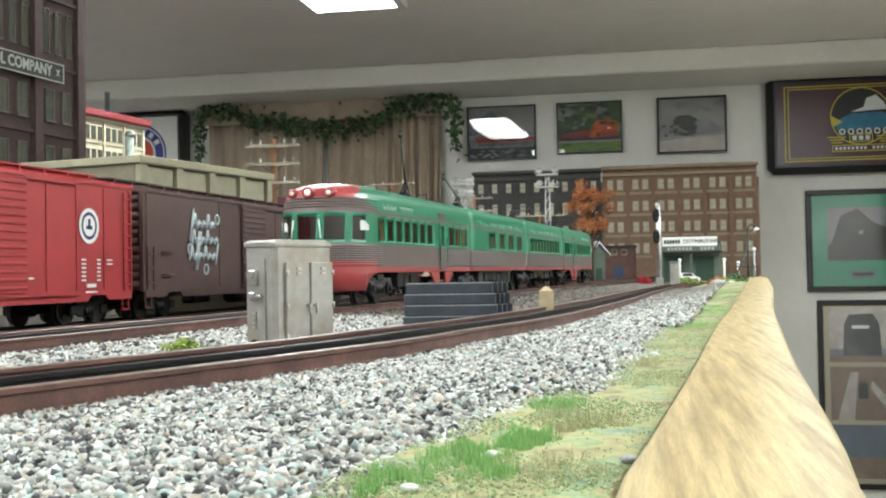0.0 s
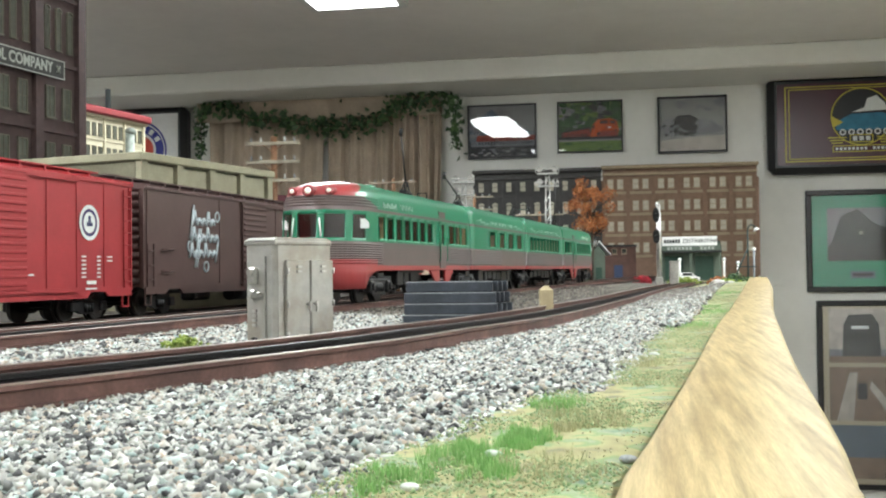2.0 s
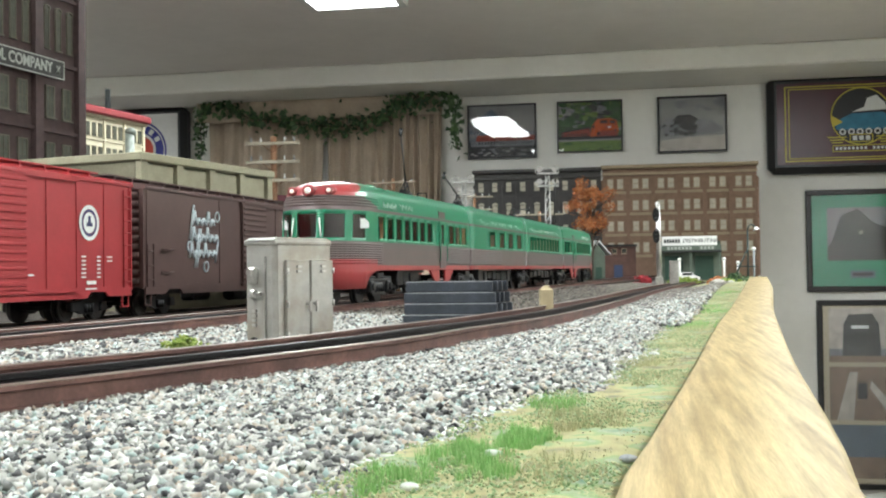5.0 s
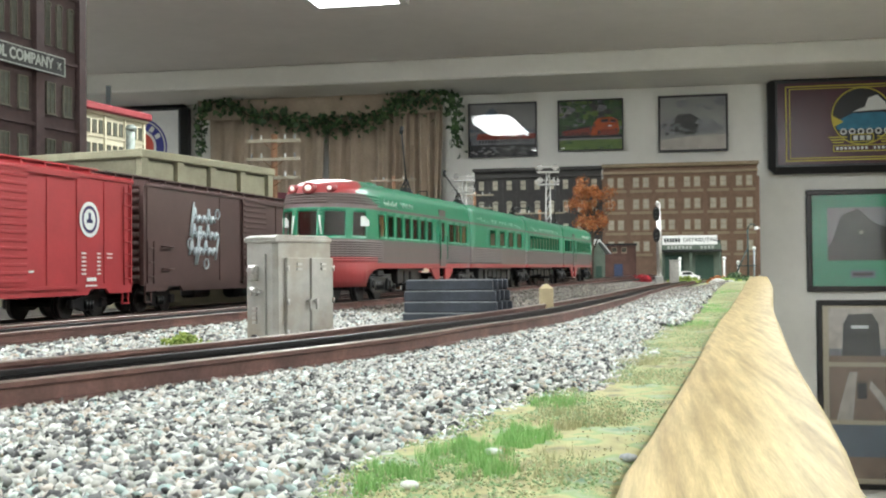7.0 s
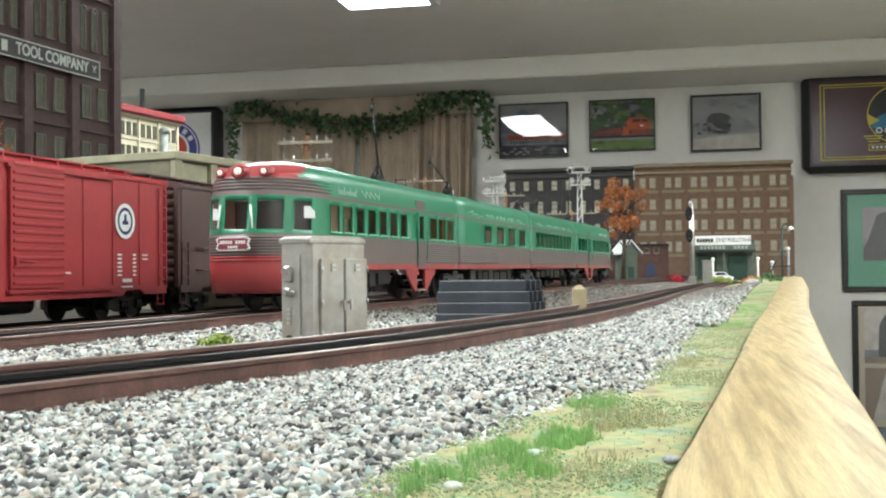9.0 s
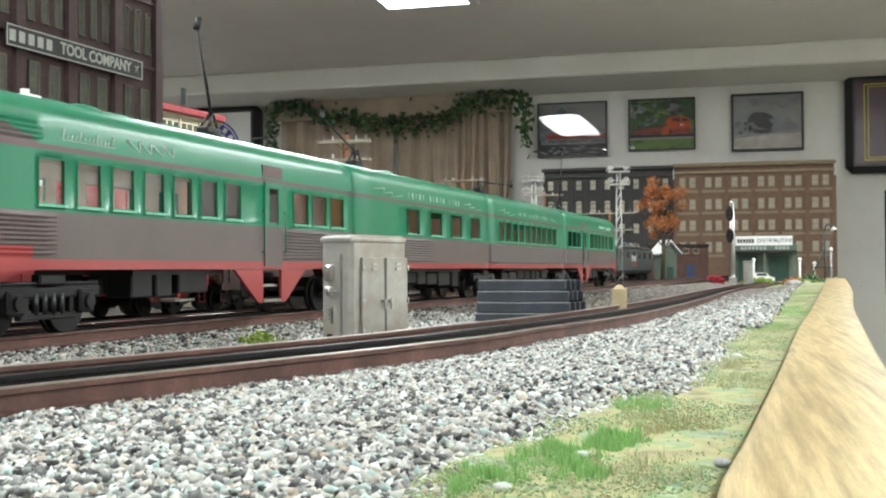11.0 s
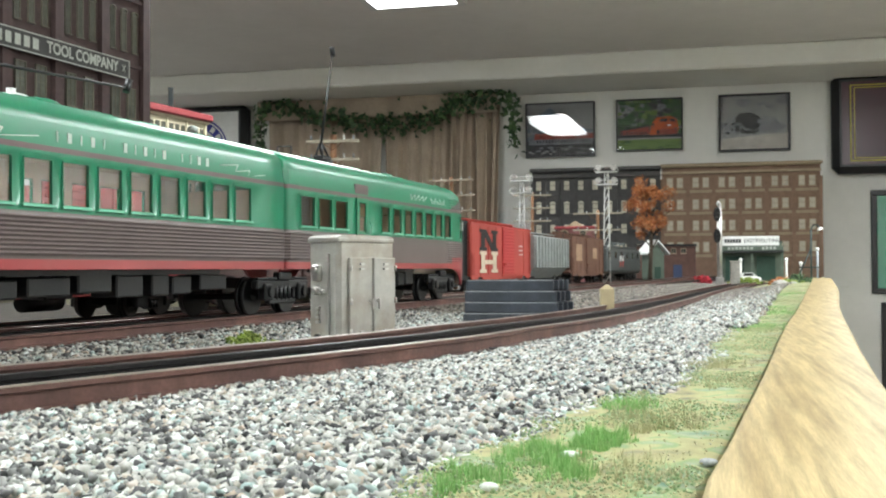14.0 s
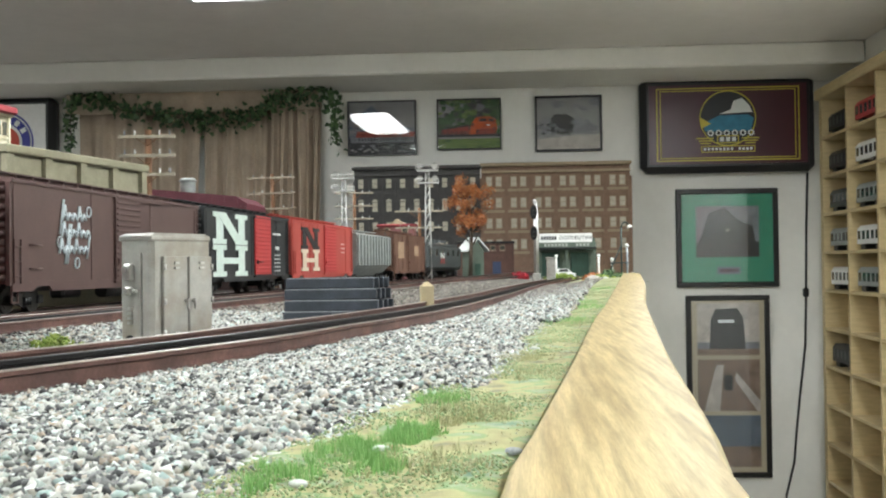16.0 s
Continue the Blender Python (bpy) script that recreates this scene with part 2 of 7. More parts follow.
def box(bm, c, s, mi=0, m=None, bevel=0.0):
    """A box with centre c and size s."""
    vs = []
    for i in (-0.5, 0.5):
        for j in (-0.5, 0.5):
            for k in (-0.5, 0.5):
                v = Vector((c[0] + i * s[0], c[1] + j * s[1], c[2] + k * s[2]))
                vs.append(bm.verts.new(m @ v if m else v))
    fs = []
    for q in ((0, 1, 3, 2), (4, 6, 7, 5), (0, 4, 5, 1), (2, 3, 7, 6), (0, 2, 6, 4), (1, 5, 7, 3)):
        f = bm.faces.new([vs[i] for i in q])
        f.material_index = mi
        fs.append(f)
    if bevel:
        es = list({e for f in fs for e in f.edges})
        out = bmesh.ops.bevel(bm, geom=es, offset=bevel, segments=1, affect="EDGES", profile=0.7)
        for f in out["faces"]:
            f.material_index = mi
    return bm


def rod(bm, a, b, r, seg=8, mi=0, r2=None):
    """A round bar from a to b."""
    a, b = Vector(a), Vector(b)
    q = (b - a).to_track_quat("Z", "Y")
    r2 = r if r2 is None else r2
    ra, rb = [], []
    for i in range(seg):
        u = 2 * math.pi * i / seg
        d = q @ Vector((math.cos(u), math.sin(u), 0))
        ra.append(bm.verts.new(a + d * r))
        rb.append(bm.verts.new(b + d * r2))
    for i in range(seg):
        f = bm.faces.new((ra[i], ra[(i + 1) % seg], rb[(i + 1) % seg], rb[i]))
        f.material_index = mi
        f.smooth = True
    for ring, flip in ((ra, True), (rb, False)):
        f = bm.faces.new(ring[::-1] if flip else ring)
        f.material_index = mi
    return bm


def slab(bm, pts, z0, z1, mi=0):
    """A prism over a plan outline."""
    lo = [bm.verts.new((x, y, z0)) for x, y in pts]
    hi = [bm.verts.new((x, y, z1)) for x, y in pts]
    n = len(pts)
    fs = [bm.faces.new(hi), bm.faces.new(lo[::-1])]
    fs += [bm.faces.new((lo[i], lo[(i + 1) % n], hi[(i + 1) % n], hi[i])) for i in range(n)]
    for f in fs:
        f.material_index = mi
    return bm


def prism(bm, pts, axis_from, axis_to, mi=0):
    """A prism: outline (u, v) in the x-z plane drawn along y from axis_from to axis_to."""
    lo = [bm.verts.new((u, axis_from, v)) for u, v in pts]
    hi = [bm.verts.new((u, axis_to, v)) for u, v in pts]
    n = len(pts)
    fs = [bm.faces.new(lo), bm.faces.new(hi[::-1])]
    fs += [bm.faces.new((hi[i], hi[(i + 1) % n], lo[(i + 1) % n], lo[i])) for i in range(n)]
    for f in fs:
        f.material_index = mi
    return bm


def ball(bm, c, r, mi=0, sub=2, squash=(1, 1, 1)):
    out = bmesh.ops.create_icosphere(bm, subdivisions=sub, radius=1.0)
    for v in out["verts"]:
        v.co = Vector(c) + Vector((v.co.x * r * squash[0], v.co.y * r * squash[1], v.co.z * r * squash[2]))
        for f in v.link_faces:
            f.material_index = mi
            f.smooth = True
    return bm


def letters(name, text, size, material, parent=None, at=None, depth=0.0002, align="CENTER", width=1.0, bold=0.0):
    cu = bpy.data.curves.new(name, "FONT")
    cu.body, cu.size, cu.extrude, cu.align_x, cu.align_y = text, size, depth, align, "CENTER"
    cu.space_character, cu.offset = width, bold
    tmp = bpy.data.objects.new("tmp", cu)
    scene.collection.objects.link(tmp)
    dg = bpy.context.evaluated_depsgraph_get()
    dg.update()
    me = bpy.data.meshes.new_from_object(tmp.evaluated_get(dg))
    bpy.data.objects.remove(tmp)
    me.materials.clear()
    me.materials.append(material)
    ob = new(name, me)
    ob.parent = parent
    if at is not None:
        ob.matrix_basis = at
    return ob


def B():
    return bmesh.new()


rng = np.random.default_rng(7)

# ---- the plan: three tracks on a shelf layout ----
Z_T1, Z_T2, Z_T3 = 1.183, 1.179, 1.172            # rail tops
RAIL_H, TIE_H = 0.0046, 0.0035
DIR2 = Vector((0.0995, 0.995, 0)).normalized()


def x_t2(y):
    return -0.263 + 0.1 * y


def x_t3(y):
    return -0.372 + 0.03 * y + 0.02 * y * y


T1_NEAR = [(-0.3, -0.33), (-0.155, -0.02), (-0.118, 0.08), (-0.1, 0.134), (-0.0835, 0.178), (-0.065, 0.231), (-0.05, 0.293), (-0.029, 0.46), (-0.007, 0.85), (0.024, 1.33), (0.076, 1.86), (0.135, 2.35)]


def z_t1(y):
    """The first track drops gently as it runs off."""
    return float(np.interp(y, [0.3, 0.46, 0.85, 1.33, 1.86], [Z_T1, Z_T1 - 0.002, Z_T1 - 0.007, Z_T1 - 0.010, Z_T1 - 0.011]))


def smooth_line(pts, n):
    """A smooth line through the points (Catmull-Rom), n steps a span."""
    out = []
    p = [Vector((*a, 0)) for a in pts]
    p = [2 * p[0] - p[1]] + p + [2 * p[-1] - p[-2]]
    for i in range(1, len(p) - 2):
        for k in range(n):
            t = k / n
            out.append(0.5 * ((2 * p[i]) + (p[i + 1] - p[i - 1]) * t + (2 * p[i - 1] - 5 * p[i] + 4 * p[i + 1] - p[i + 2]) * t * t + (3 * p[i] - p[i - 1] - 3 * p[i + 1] + p[i + 2]) * t ** 3))
    out.append(p[-2])
    return out


def offset_line(line, d):
    """The line moved d metres to its left."""
    out = []
    for i, p in enumerate(line):
        t = (line[min(i + 1, len(line) - 1)] - line[max(i - 1, 0)]).normalized()
        out.append(p + Vector((-t.y, t.x, 0)) * d)
    return out


T1_C = offset_line(smooth_line(T1_NEAR, 8), 0.016)
T2_C = [Vector((x_t2(y), y, 0)) for y in np.linspace(-1.4, 2.9, 60)]
T3_C = [Vector((x_t3(y), y, 0)) for y in np.linspace(-1.2, 2.9, 60)]
EDGE_IN = [(-0.022, -0.4), (-0.0105, -0.1), (-0.0012, 0.078), (0.0018, 0.1095), (0.0055, 0.145), (0.0116, 0.2043), (0.0257, 0.3457), (0.0535, 0.601), (0.176, 1.773)]
EDGE_OUT = [(0.006, -0.4), (0.0125, -0.1), (0.0185, 0.078), (0.0202, 0.0985), (0.0239, 0.138), (0.0302, 0.2095), (0.0411, 0.3157), (0.0656, 0.5438), (0.113, 0.938), (0.205, 1.773)]
Z_WOOD = 1.1824
EDGE_Y, EDGE_X = [p[1] for p in EDGE_IN], [p[0] for p in EDGE_IN]


def t1_x(y):
    for a, b in zip(T1_C, T1_C[1:]):
        if a.y <= y <= b.y:
            return a.x + (b.x - a.x) * (y - a.y) / (b.y - a.y)
    return T1_C[-1].x if y > T1_C[-1].y else T1_C[0].x


def ground_z(x, y):
    """Height of the scenery: level from the edge to the first track, then stepping down track by track."""
    a, b, c = t1_x(y), x_t2(y), x_t3(y)
    za, zb, zc = z_t1(y) - 0.0055, Z_T2 - 0.0055, Z_T3 - 0.0055
    if y > 1.6:
        k = min(1, (y - 1.6) / 1.0)
        za, zb = za + (1.166 - za) * k, zb + (1.166 - zb) * k
    lift = 0.0
    if x > a:
        z = za
        e = float(np.interp(y, EDGE_Y, EDGE_X))
        f = min(1.0, max(0.0, (x - a - 0.02) / max(0.01, e - a - 0.024)))
        if y < 1.8:
            z += (Z_WOOD - 0.0016 - z) * f * f * (3 - 2 * f) * (1 if y < 1.4 else (1.8 - y) / 0.4)
    elif x > b:
        f = min(1, max(0, (a - 0.022 - x) / max(1e-3, a - b - 0.044)))
        z = za + (zb - za) * f
        lift = -0.0022 * math.sin(math.pi * f)
    elif x > c:
        f = min(1, max(0, (b - 0.022 - x) / max(1e-3, b - c - 0.044)))
        z = zb + (zc - zb) * f
        lift = -0.002 * math.sin(math.pi * f)
    else:
        z = zc
    return z + lift


# ---- the room ----
def room():
    X0, X1, Y0, Y1 = -3.6, 1.13, -2.6, WALL_Y
    for name, c, s in (("wall_north", ((X0 + X1) / 2, Y1 + 0.06, 1.0), (X1 - X0 + 0.24, 0.12, 2.0)), ("wall_south", ((X0 + X1) / 2, Y0 - 0.06, 1.0), (X1 - X0 + 0.24, 0.12, 2.0)),
                       ("wall_east", (X1 + 0.06, (Y0 + Y1) / 2, 1.0), (0.12, Y1 - Y0, 2.0)), ("wall_west", (X0 - 0.06, (Y0 + Y1) / 2, 1.0), (0.12, Y1 - Y0, 2.0))):
        solid(name, box(B(), c, s), M["wall"], "off-white painted room wall", "wall", kind="structure")
    # the floor is out of view and serves as a pale reflector
    solid("floor", box(B(), ((X0 + X1) / 2, (Y0 + Y1) / 2, -0.05), (X1 - X0 + 0.24, Y1 - Y0 + 0.24, 0.1)), M["carpet"], "unseen room floor, pale to bounce light upward", "floor", kind="structure")
    solid("ceiling", box(B(), ((X0 + X1) / 2, (Y0 + Y1) / 2, CEIL + 0.05), (X1 - X0 + 0.24, Y1 - Y0 + 0.24, 0.1)), M["ceiling"], "plain low painted ceiling of the train room", "ceiling", kind="structure")
    solid("soffit", box(B(), ((X0 + X1) / 2, 3.625, (1.8376 + CEIL) / 2), (X1 - X0 - 0.004, 0.348, CEIL - 1.8376 - 0.002), bevel=0.006), M["wall"], "off-white boxed soffit along the ceiling", "soffit", kind="structure")
    # a fixture body for every lamp, the added unseen ones too
    for tx, ty in TROFFERS:
        t = thing("ceiling_light", pose(tx, ty, CEIL), "white fluorescent ceiling fixture, switched on, all but one added", "ceiling light", "ceiling lights")
        bm = B()
        for c, s in (((0, 0.53, -0.01), (0.26, 0.02, 0.022)), ((0, -0.53, -0.01), (0.26, 0.02, 0.022)), ((0.12, 0, -0.01), (0.02, 1.04, 0.022)), ((-0.12, 0, -0.01), (0.02, 1.04, 0.022))):
            box(bm, c, s)
        part("frame", bm, M["white"], t)
        part("diffuser", box(B(), (0, 0, -0.008), (0.219, 1.039, 0.012)), M["troffer"], t)


room()


# ---- benchwork, ground and edging ----
def ground():
    """One sheet of scenery with its thickness, out to the wall."""
    bm = B()
    ys = list(np.linspace(-1.3, 0.02, 10)) + list(np.linspace(0.05, 1.2, 100)) + list(np.linspace(1.25, 3.78, 50))
    grid = []
    for y in ys:
        edge = np.interp(y, [p[1] for p in EDGE_IN] + [3.78], [p[0] for p in EDGE_IN] + [0.42]) - 0.0006
        row = []
        us = np.concatenate([np.linspace(-2.4, -0.5, 12), np.linspace(-0.48, edge, 110)])
        for x in us:
            z = ground_z(x, y)
            if y < 1.3 and x > -0.45:
                z += 0.0006 * noise.noise((x * 90, y * 90, 0)) + 0.0004 * noise.noise((x * 300, y * 300, 3))
            row.append(bm.verts.new((x, y, z)))
        grid.append(row)
    for a, b in zip(grid, grid[1:]):
        for i in range(len(a) - 1):
            f = bm.faces.new((a[i], a[i + 1], b[i + 1], b[i]))
            f.smooth = True
            c = f.calc_center_median()
            # ground past the second track takes the darker yard colour
            f.material_index = 2 if c.x < x_t2(c.y) - 0.022 or c.y > 1.9 and c.x < x_t2(c.y) + 0.02 else 1 if c.x < x_t2(c.y) + 0.1 or c.x < t1_x(c.y) + 0.02 else 0
    rim = [grid[0][-1]] + [r[-1] for r in grid[1:]]
    low = [bm.verts.new((v.co.x, v.co.y, 1.08)) for v in rim]
    for i in range(len(rim) - 1):
        bm.faces.new((rim[i], low[i], low[i + 1], rim[i + 1]))
    solid("ground", bm, [M["soil"], M["bed"], M["yard"]], "scenic soil ground of the layout", "ground", kind="structure")
    # oak edging board
    bm = B()
    a, b = smooth_line(EDGE_IN, 6), smooth_line(EDGE_OUT, 6)
    n = 120
    ya = np.linspace(-0.4, 1.772, n)
    rows = []
    for y in ya:
        xi = np.interp(y, [p.y for p in a], [p.x for p in a])
        xo = np.interp(y, [p.y for p in b], [p.x for p in b])
        rows.append([bm.verts.new((x, y, z)) for x, z in ((xi, 1.07), (xi, Z_WOOD - 0.0007), (xi + 0.0008, Z_WOOD), ((xi + xo) / 2, Z_WOOD + 0.0001), (xo - 0.0012, Z_WOOD), (xo, Z_WOOD - 0.0014), (xo, 1.07))])
    for r0, r1 in zip(rows, rows[1:]):
        for i in range(6):
            bm.faces.new((r0[i], r0[i + 1], r1[i + 1], r1[i])).smooth = i in (1, 2, 3, 4)
    bm.faces.new(rows[0][::-1])
    bm.faces.new(rows[-1])
    solid("edging_board", bm, M["oak"], "varnished golden oak board edging the layout", "board", kind="structure")
    # benchwork legs and frame under the layout
    bm = B()
    for x, y in ((-0.06, -0.2), (0.0, 1.0), (0.25, 3.5), (-2.2, 3.5), (-2.2, -1.0)):
        box(bm, (x - 0.06, y, 0.53), (0.08, 0.08, 1.06))
    box(bm, (-1.2, 1.2, 1.07), (2.2, 4.9, 0.018))
    solid("benchwork", bm, M["pine"], "pine benchwork carrying the layout", "bench", kind="structure")


ground()


def track(name, line, zf, label, gauge=0.032, ties=True):
    t = thing(name, pose(0, 0, 0), label, "railway track", "railway tracks", "structure")
    for side, d in (("rail", gauge / 2), ("rail", -gauge / 2), ("centre_rail", 0.0)):
        ln = offset_line(line, d)
        bm = B()
        centre = name and side == "centre_rail"
        w, h = (0.0011, RAIL_H) if not centre else (0.0009, RAIL_H - 0.0002)
        prof = [(-w * 1.7, -h), (-w * 1.7, -h + 0.0006), (-w * 0.4, -h + 0.001), (-w * 0.4, -0.0013), (-w, -0.001), (-w, -0.0002), (-w * 0.7, 0), (w * 0.7, 0), (w, -0.0002), (w, -0.001), (w * 0.4, -0.0013), (w * 0.4, -h + 0.001), (w * 1.7, -h + 0.0006), (w * 1.7, -h)]
        rows = []
        for i, p in enumerate(ln):
            tg = (ln[min(i + 1, len(ln) - 1)] - ln[max(i - 1, 0)]).normalized()
            nrm = Vector((-tg.y, tg.x, 0))
            rows.append([bm.verts.new((*(p + nrm * -u).xy, zf(p.y) + v)) for u, v in prof])
        for r0, r1 in zip(rows, rows[1:]):
            for i in range(len(prof) - 1):
                f = bm.faces.new((r0[i], r1[i], r1[i + 1], r0[i + 1]))
                f.material_index = 1 if i in (5, 6, 7) else 0
        bmesh.ops.recalc_face_normals(bm, faces=bm.faces)
        part(side, bm, [M["blackrail"], M["blackrail"]] if centre else [M["rail"], M["railtop"]], t, "blackened centre rail" if centre else "rust-brown rail with a bright head")
    if ties:
        me = None
        run = 0.0
        pitch = 0.0135
        count = 0
        rest = B()
        for a, b in zip(line, line[1:]):
            L = (b - a).length
            while run < L:
                p = a.lerp(b, run / L)
                ang = math.atan2(b.y - a.y, b.x - a.x)
                if p.y > 0.02:
                    m = Matrix.Translation((p.x, p.y, zf(p.y) - RAIL_H - TIE_H / 2)) @ Matrix.Rotation(ang, 4, "Z")
                    if p.y < 1.5 and count < 110:
                        if me is None:
                            tb = box(B(), (0, 0, 0), (0.0055, 0.058, TIE_H), bevel=0.0003)
                            me = bpy.data.meshes.new("tie")
                            tb.to_mesh(me)
                            tb.free()
                            me.materials.append(M["tie"])
                        ob = new("tie", me)
                        ob.parent = t
                        ob.matrix_basis = m
                        count += 1
                    else:
                        box(rest, (0, 0, 0), (0.0055, 0.058, TIE_H), m=m)
                run += pitch
            run -= L
        far = part("far_ties", rest, M["tie"], t)
        tagged(far, kind="stuff")
    return t


track("track_1", T1_C, z_t1, "three-rail track with rusty rails curving along the edge")
track("track_2", T2_C, lambda y: Z_T2, "three-rail track that the green train runs on")
track("track_3", T3_C, lambda y: Z_T3, "three-rail siding under the standing freight cars")


# ---- ballast: loose chips ----
CHIP = None


def chips(name, xs, ys, zs, size, material, label, kind="stuff"):
    """Many angular stones in one mesh: an irregular eight-cornered chip at each place."""
    n = len(xs)
    base = np.array([(1, 0, 0), (-1, 0, 0), (0, 1, 0), (0, -1, 0), (0, 0, 1), (0, 0, -1)], float)
    f = np.array([(0, 2, 4), (2, 1, 4), (1, 3, 4), (3, 0, 4), (2, 0, 5), (1, 2, 5), (3, 1, 5), (0, 3, 5)])
    v = base[None] * (0.75 + 0.5 * rng.random((n, 6, 3))) + 0.28 * (rng.random((n, 6, 3)) - 0.5)
    v *= (size * (0.65 + 0.75 * rng.random((n, 1, 1)))) * np.stack([np.ones(n), 0.6 + 0.4 * rng.random(n), 0.45 + 0.35 * rng.random(n)], 1)[:, None, :]
    q = rng.normal(size=(n, 4)) * np.array([1.0, 0.35, 0.35, 1.0])
    q /= np.linalg.norm(q, axis=1, keepdims=True)
    w, a, b, c = q.T
    R = np.stack([np.stack([1 - 2 * (b * b + c * c), 2 * (a * b - w * c), 2 * (a * c + w * b)], 1), np.stack([2 * (a * b + w * c), 1 - 2 * (a * a + c * c), 2 * (b * c - w * a)], 1), np.stack([2 * (a * c - w * b), 2 * (b * c + w * a), 1 - 2 * (a * a + b * b)], 1)], 1)
    v = np.einsum("nij,nkj->nki", R, v) + np.stack([xs, ys, zs], 1)[:, None, :]
    me = bpy.data.meshes.new(name)
    me.vertices.add(n * 6)
    me.vertices.foreach_set("co", v.reshape(-1))
    idx = (f[None] + 6 * np.arange(n)[:, None, None]).reshape(-1)
    me.loops.add(len(idx))
    me.loops.foreach_set("vertex_index", idx)
    me.polygons.add(n * 8)
    me.polygons.foreach_set("loop_start", np.arange(0, len(idx), 3))
    me.update()
    me.validate()
    me.materials.append(material)
    ob = new(name, me)
    return tagged(ob, label, "gravel", kind=kind)


def ballast_edge(y):
    """Where the ballast of the first track gives way to soil."""
    base = np.interp(y, [0.0, 0.103, 0.128, 0.16, 0.174, 0.225, 0.42, 1.18, 1.8], [-0.03, -0.0245, -0.019, -0.0135, -0.006, 0.0, 0.018, 0.085, 0.15])
    return base + 0.004 * noise.noise((y * 30, 0.3, 0)) + 0.002 * noise.noise((y * 110, 5.3, 0))


def lay_ballast():
    t1 = [(p.y, p.x) for p in T1_C]
    ty, tx = np.array([p[0] for p in t1]), np.array([p[1] for p in t1])

    def field(y0, y1, lo, hi, size, spacing, name, layers=1.0, edge_soft=0.0):
        ys, xs = [], []
        n = 0
        y = y0
        step = spacing
        while y < y1:
            a, b = lo(y), hi(y)
            k = max(1, int((b - a) / spacing * layers))
            xs.append(a + (b - a) * rng.random(k))
            ys.append(y + step * rng.random(k))
            y += step
        xs, ys = np.concatenate(xs), np.concatenate(ys)
        zs = np.array([ground_z(x, y) for x, y in zip(xs, ys)])
        return xs, ys, zs

    tt1 = lambda y: float(np.interp(y, ty, tx))
    groups = []
    # outer shoulder of track 1, nearest the eye: small chips, heaped
    xs, ys, zs = field(0.045, 0.34, lambda y: tt1(y) + 0.0185, lambda y: ballast_edge(y) + 0.002, 0.0007, 0.00068, "b", 1.1)
    hump = np.array([0.0011 * (0.5 + 0.5 * noise.noise((x * 130, y * 130, 0))) for x, y in zip(xs, ys)])
    taper = np.array([min(1.0, max(0.0, (ballast_edge(y) - x) / 0.006)) for x, y in zip(xs, ys)])
    chips("ballast", xs, ys, zs + (hump + 0.0009 * rng.random(len(xs))) * taper - 0.0004 * (1 - taper), 0.0007, M["ballast"], "heaped grey and buff ballast chips beside the track")
    xs, ys, zs = field(0.34, 1.6, lambda y: tt1(y) + 0.0185, lambda y: ballast_edge(y) + 0.003, 0.001, 0.0013, "b", 1.05)
    brown = rng.random(len(xs)) < np.clip((ys - 0.45) / 0.9, 0, 0.9)
    for pick, stone, label in ((~brown, "ballast", "grey ballast chips beside the receding track"), (brown, "ballast_brown", "brownish ballast chips mixed in beside the receding track")):
        chips("ballast", xs[pick], ys[pick], zs[pick] + 0.0003 + 0.0011 * rng.random(int(pick.sum())), 0.0011, M[stone], label)
    # between the rails and ties of track 1
    xs, ys, zs = field(0.06, 0.9, lambda y: tt1(y) - 0.0145, lambda y: tt1(y) + 0.0145, 0.0012, 0.0024, "b", 1.0)
    chips("ballast", xs, ys, zs - 0.0008 + 0.0008 * rng.random(len(xs)), 0.0012, M["ballast"], "ballast chips between the rails of the track")
    # between tracks 1 and 2
    xs, ys, zs = field(0.14, 0.62, lambda y: x_t2(y) + 0.0185, lambda y: tt1(y) - 0.0185, 0.0012, 0.0017, "b", 1.0)
    chips("ballast", xs, ys, zs + 0.0008 * rng.random(len(xs)), 0.0012, M["ballast"], "pale ballast chips between two tracks")
    xs, ys, zs = field(0.62, 2.2, lambda y: x_t2(y) + 0.0185, lambda y: tt1(y) - 0.0185, 0.0014, 0.0024, "b", 1.0)
    chips("ballast", xs, ys, zs + 0.0008 * rng.random(len(xs)), 0.0015, M["ballast_brown"], "brownish ballast chips farther along between two tracks")
    # tracks 2 and 3
    xs, ys, zs = field(0.25, 1.9, lambda y: x_t2(y) - 0.0145, lambda y: x_t2(y) + 0.0145, 0.0014, 0.003, "b", 1.0)
    chips("ballast", xs, ys, zs - 0.001, 0.0013, M["ballast_brown"], "ballast chips under the green train")
    xs, ys, zs = field(0.3, 2.2, lambda y: x_t3(y) - 0.06, lambda y: x_t2(y) - 0.0185, 0.0016, 0.0036, "b", 1.0)
    chips("ballast", xs, ys, zs, 0.0019, M["ballast_brown"], "ballast chips round the freight siding")


lay_ballast()


# ---- the green articulated train ----
ANG2 = math.degrees(math.atan2(0.995, 0.0995))
L_END, L_MID = 0.29, 0.235
W2 = 0.028
WIN_LO, WIN_HI = 0.0408, 0.0575


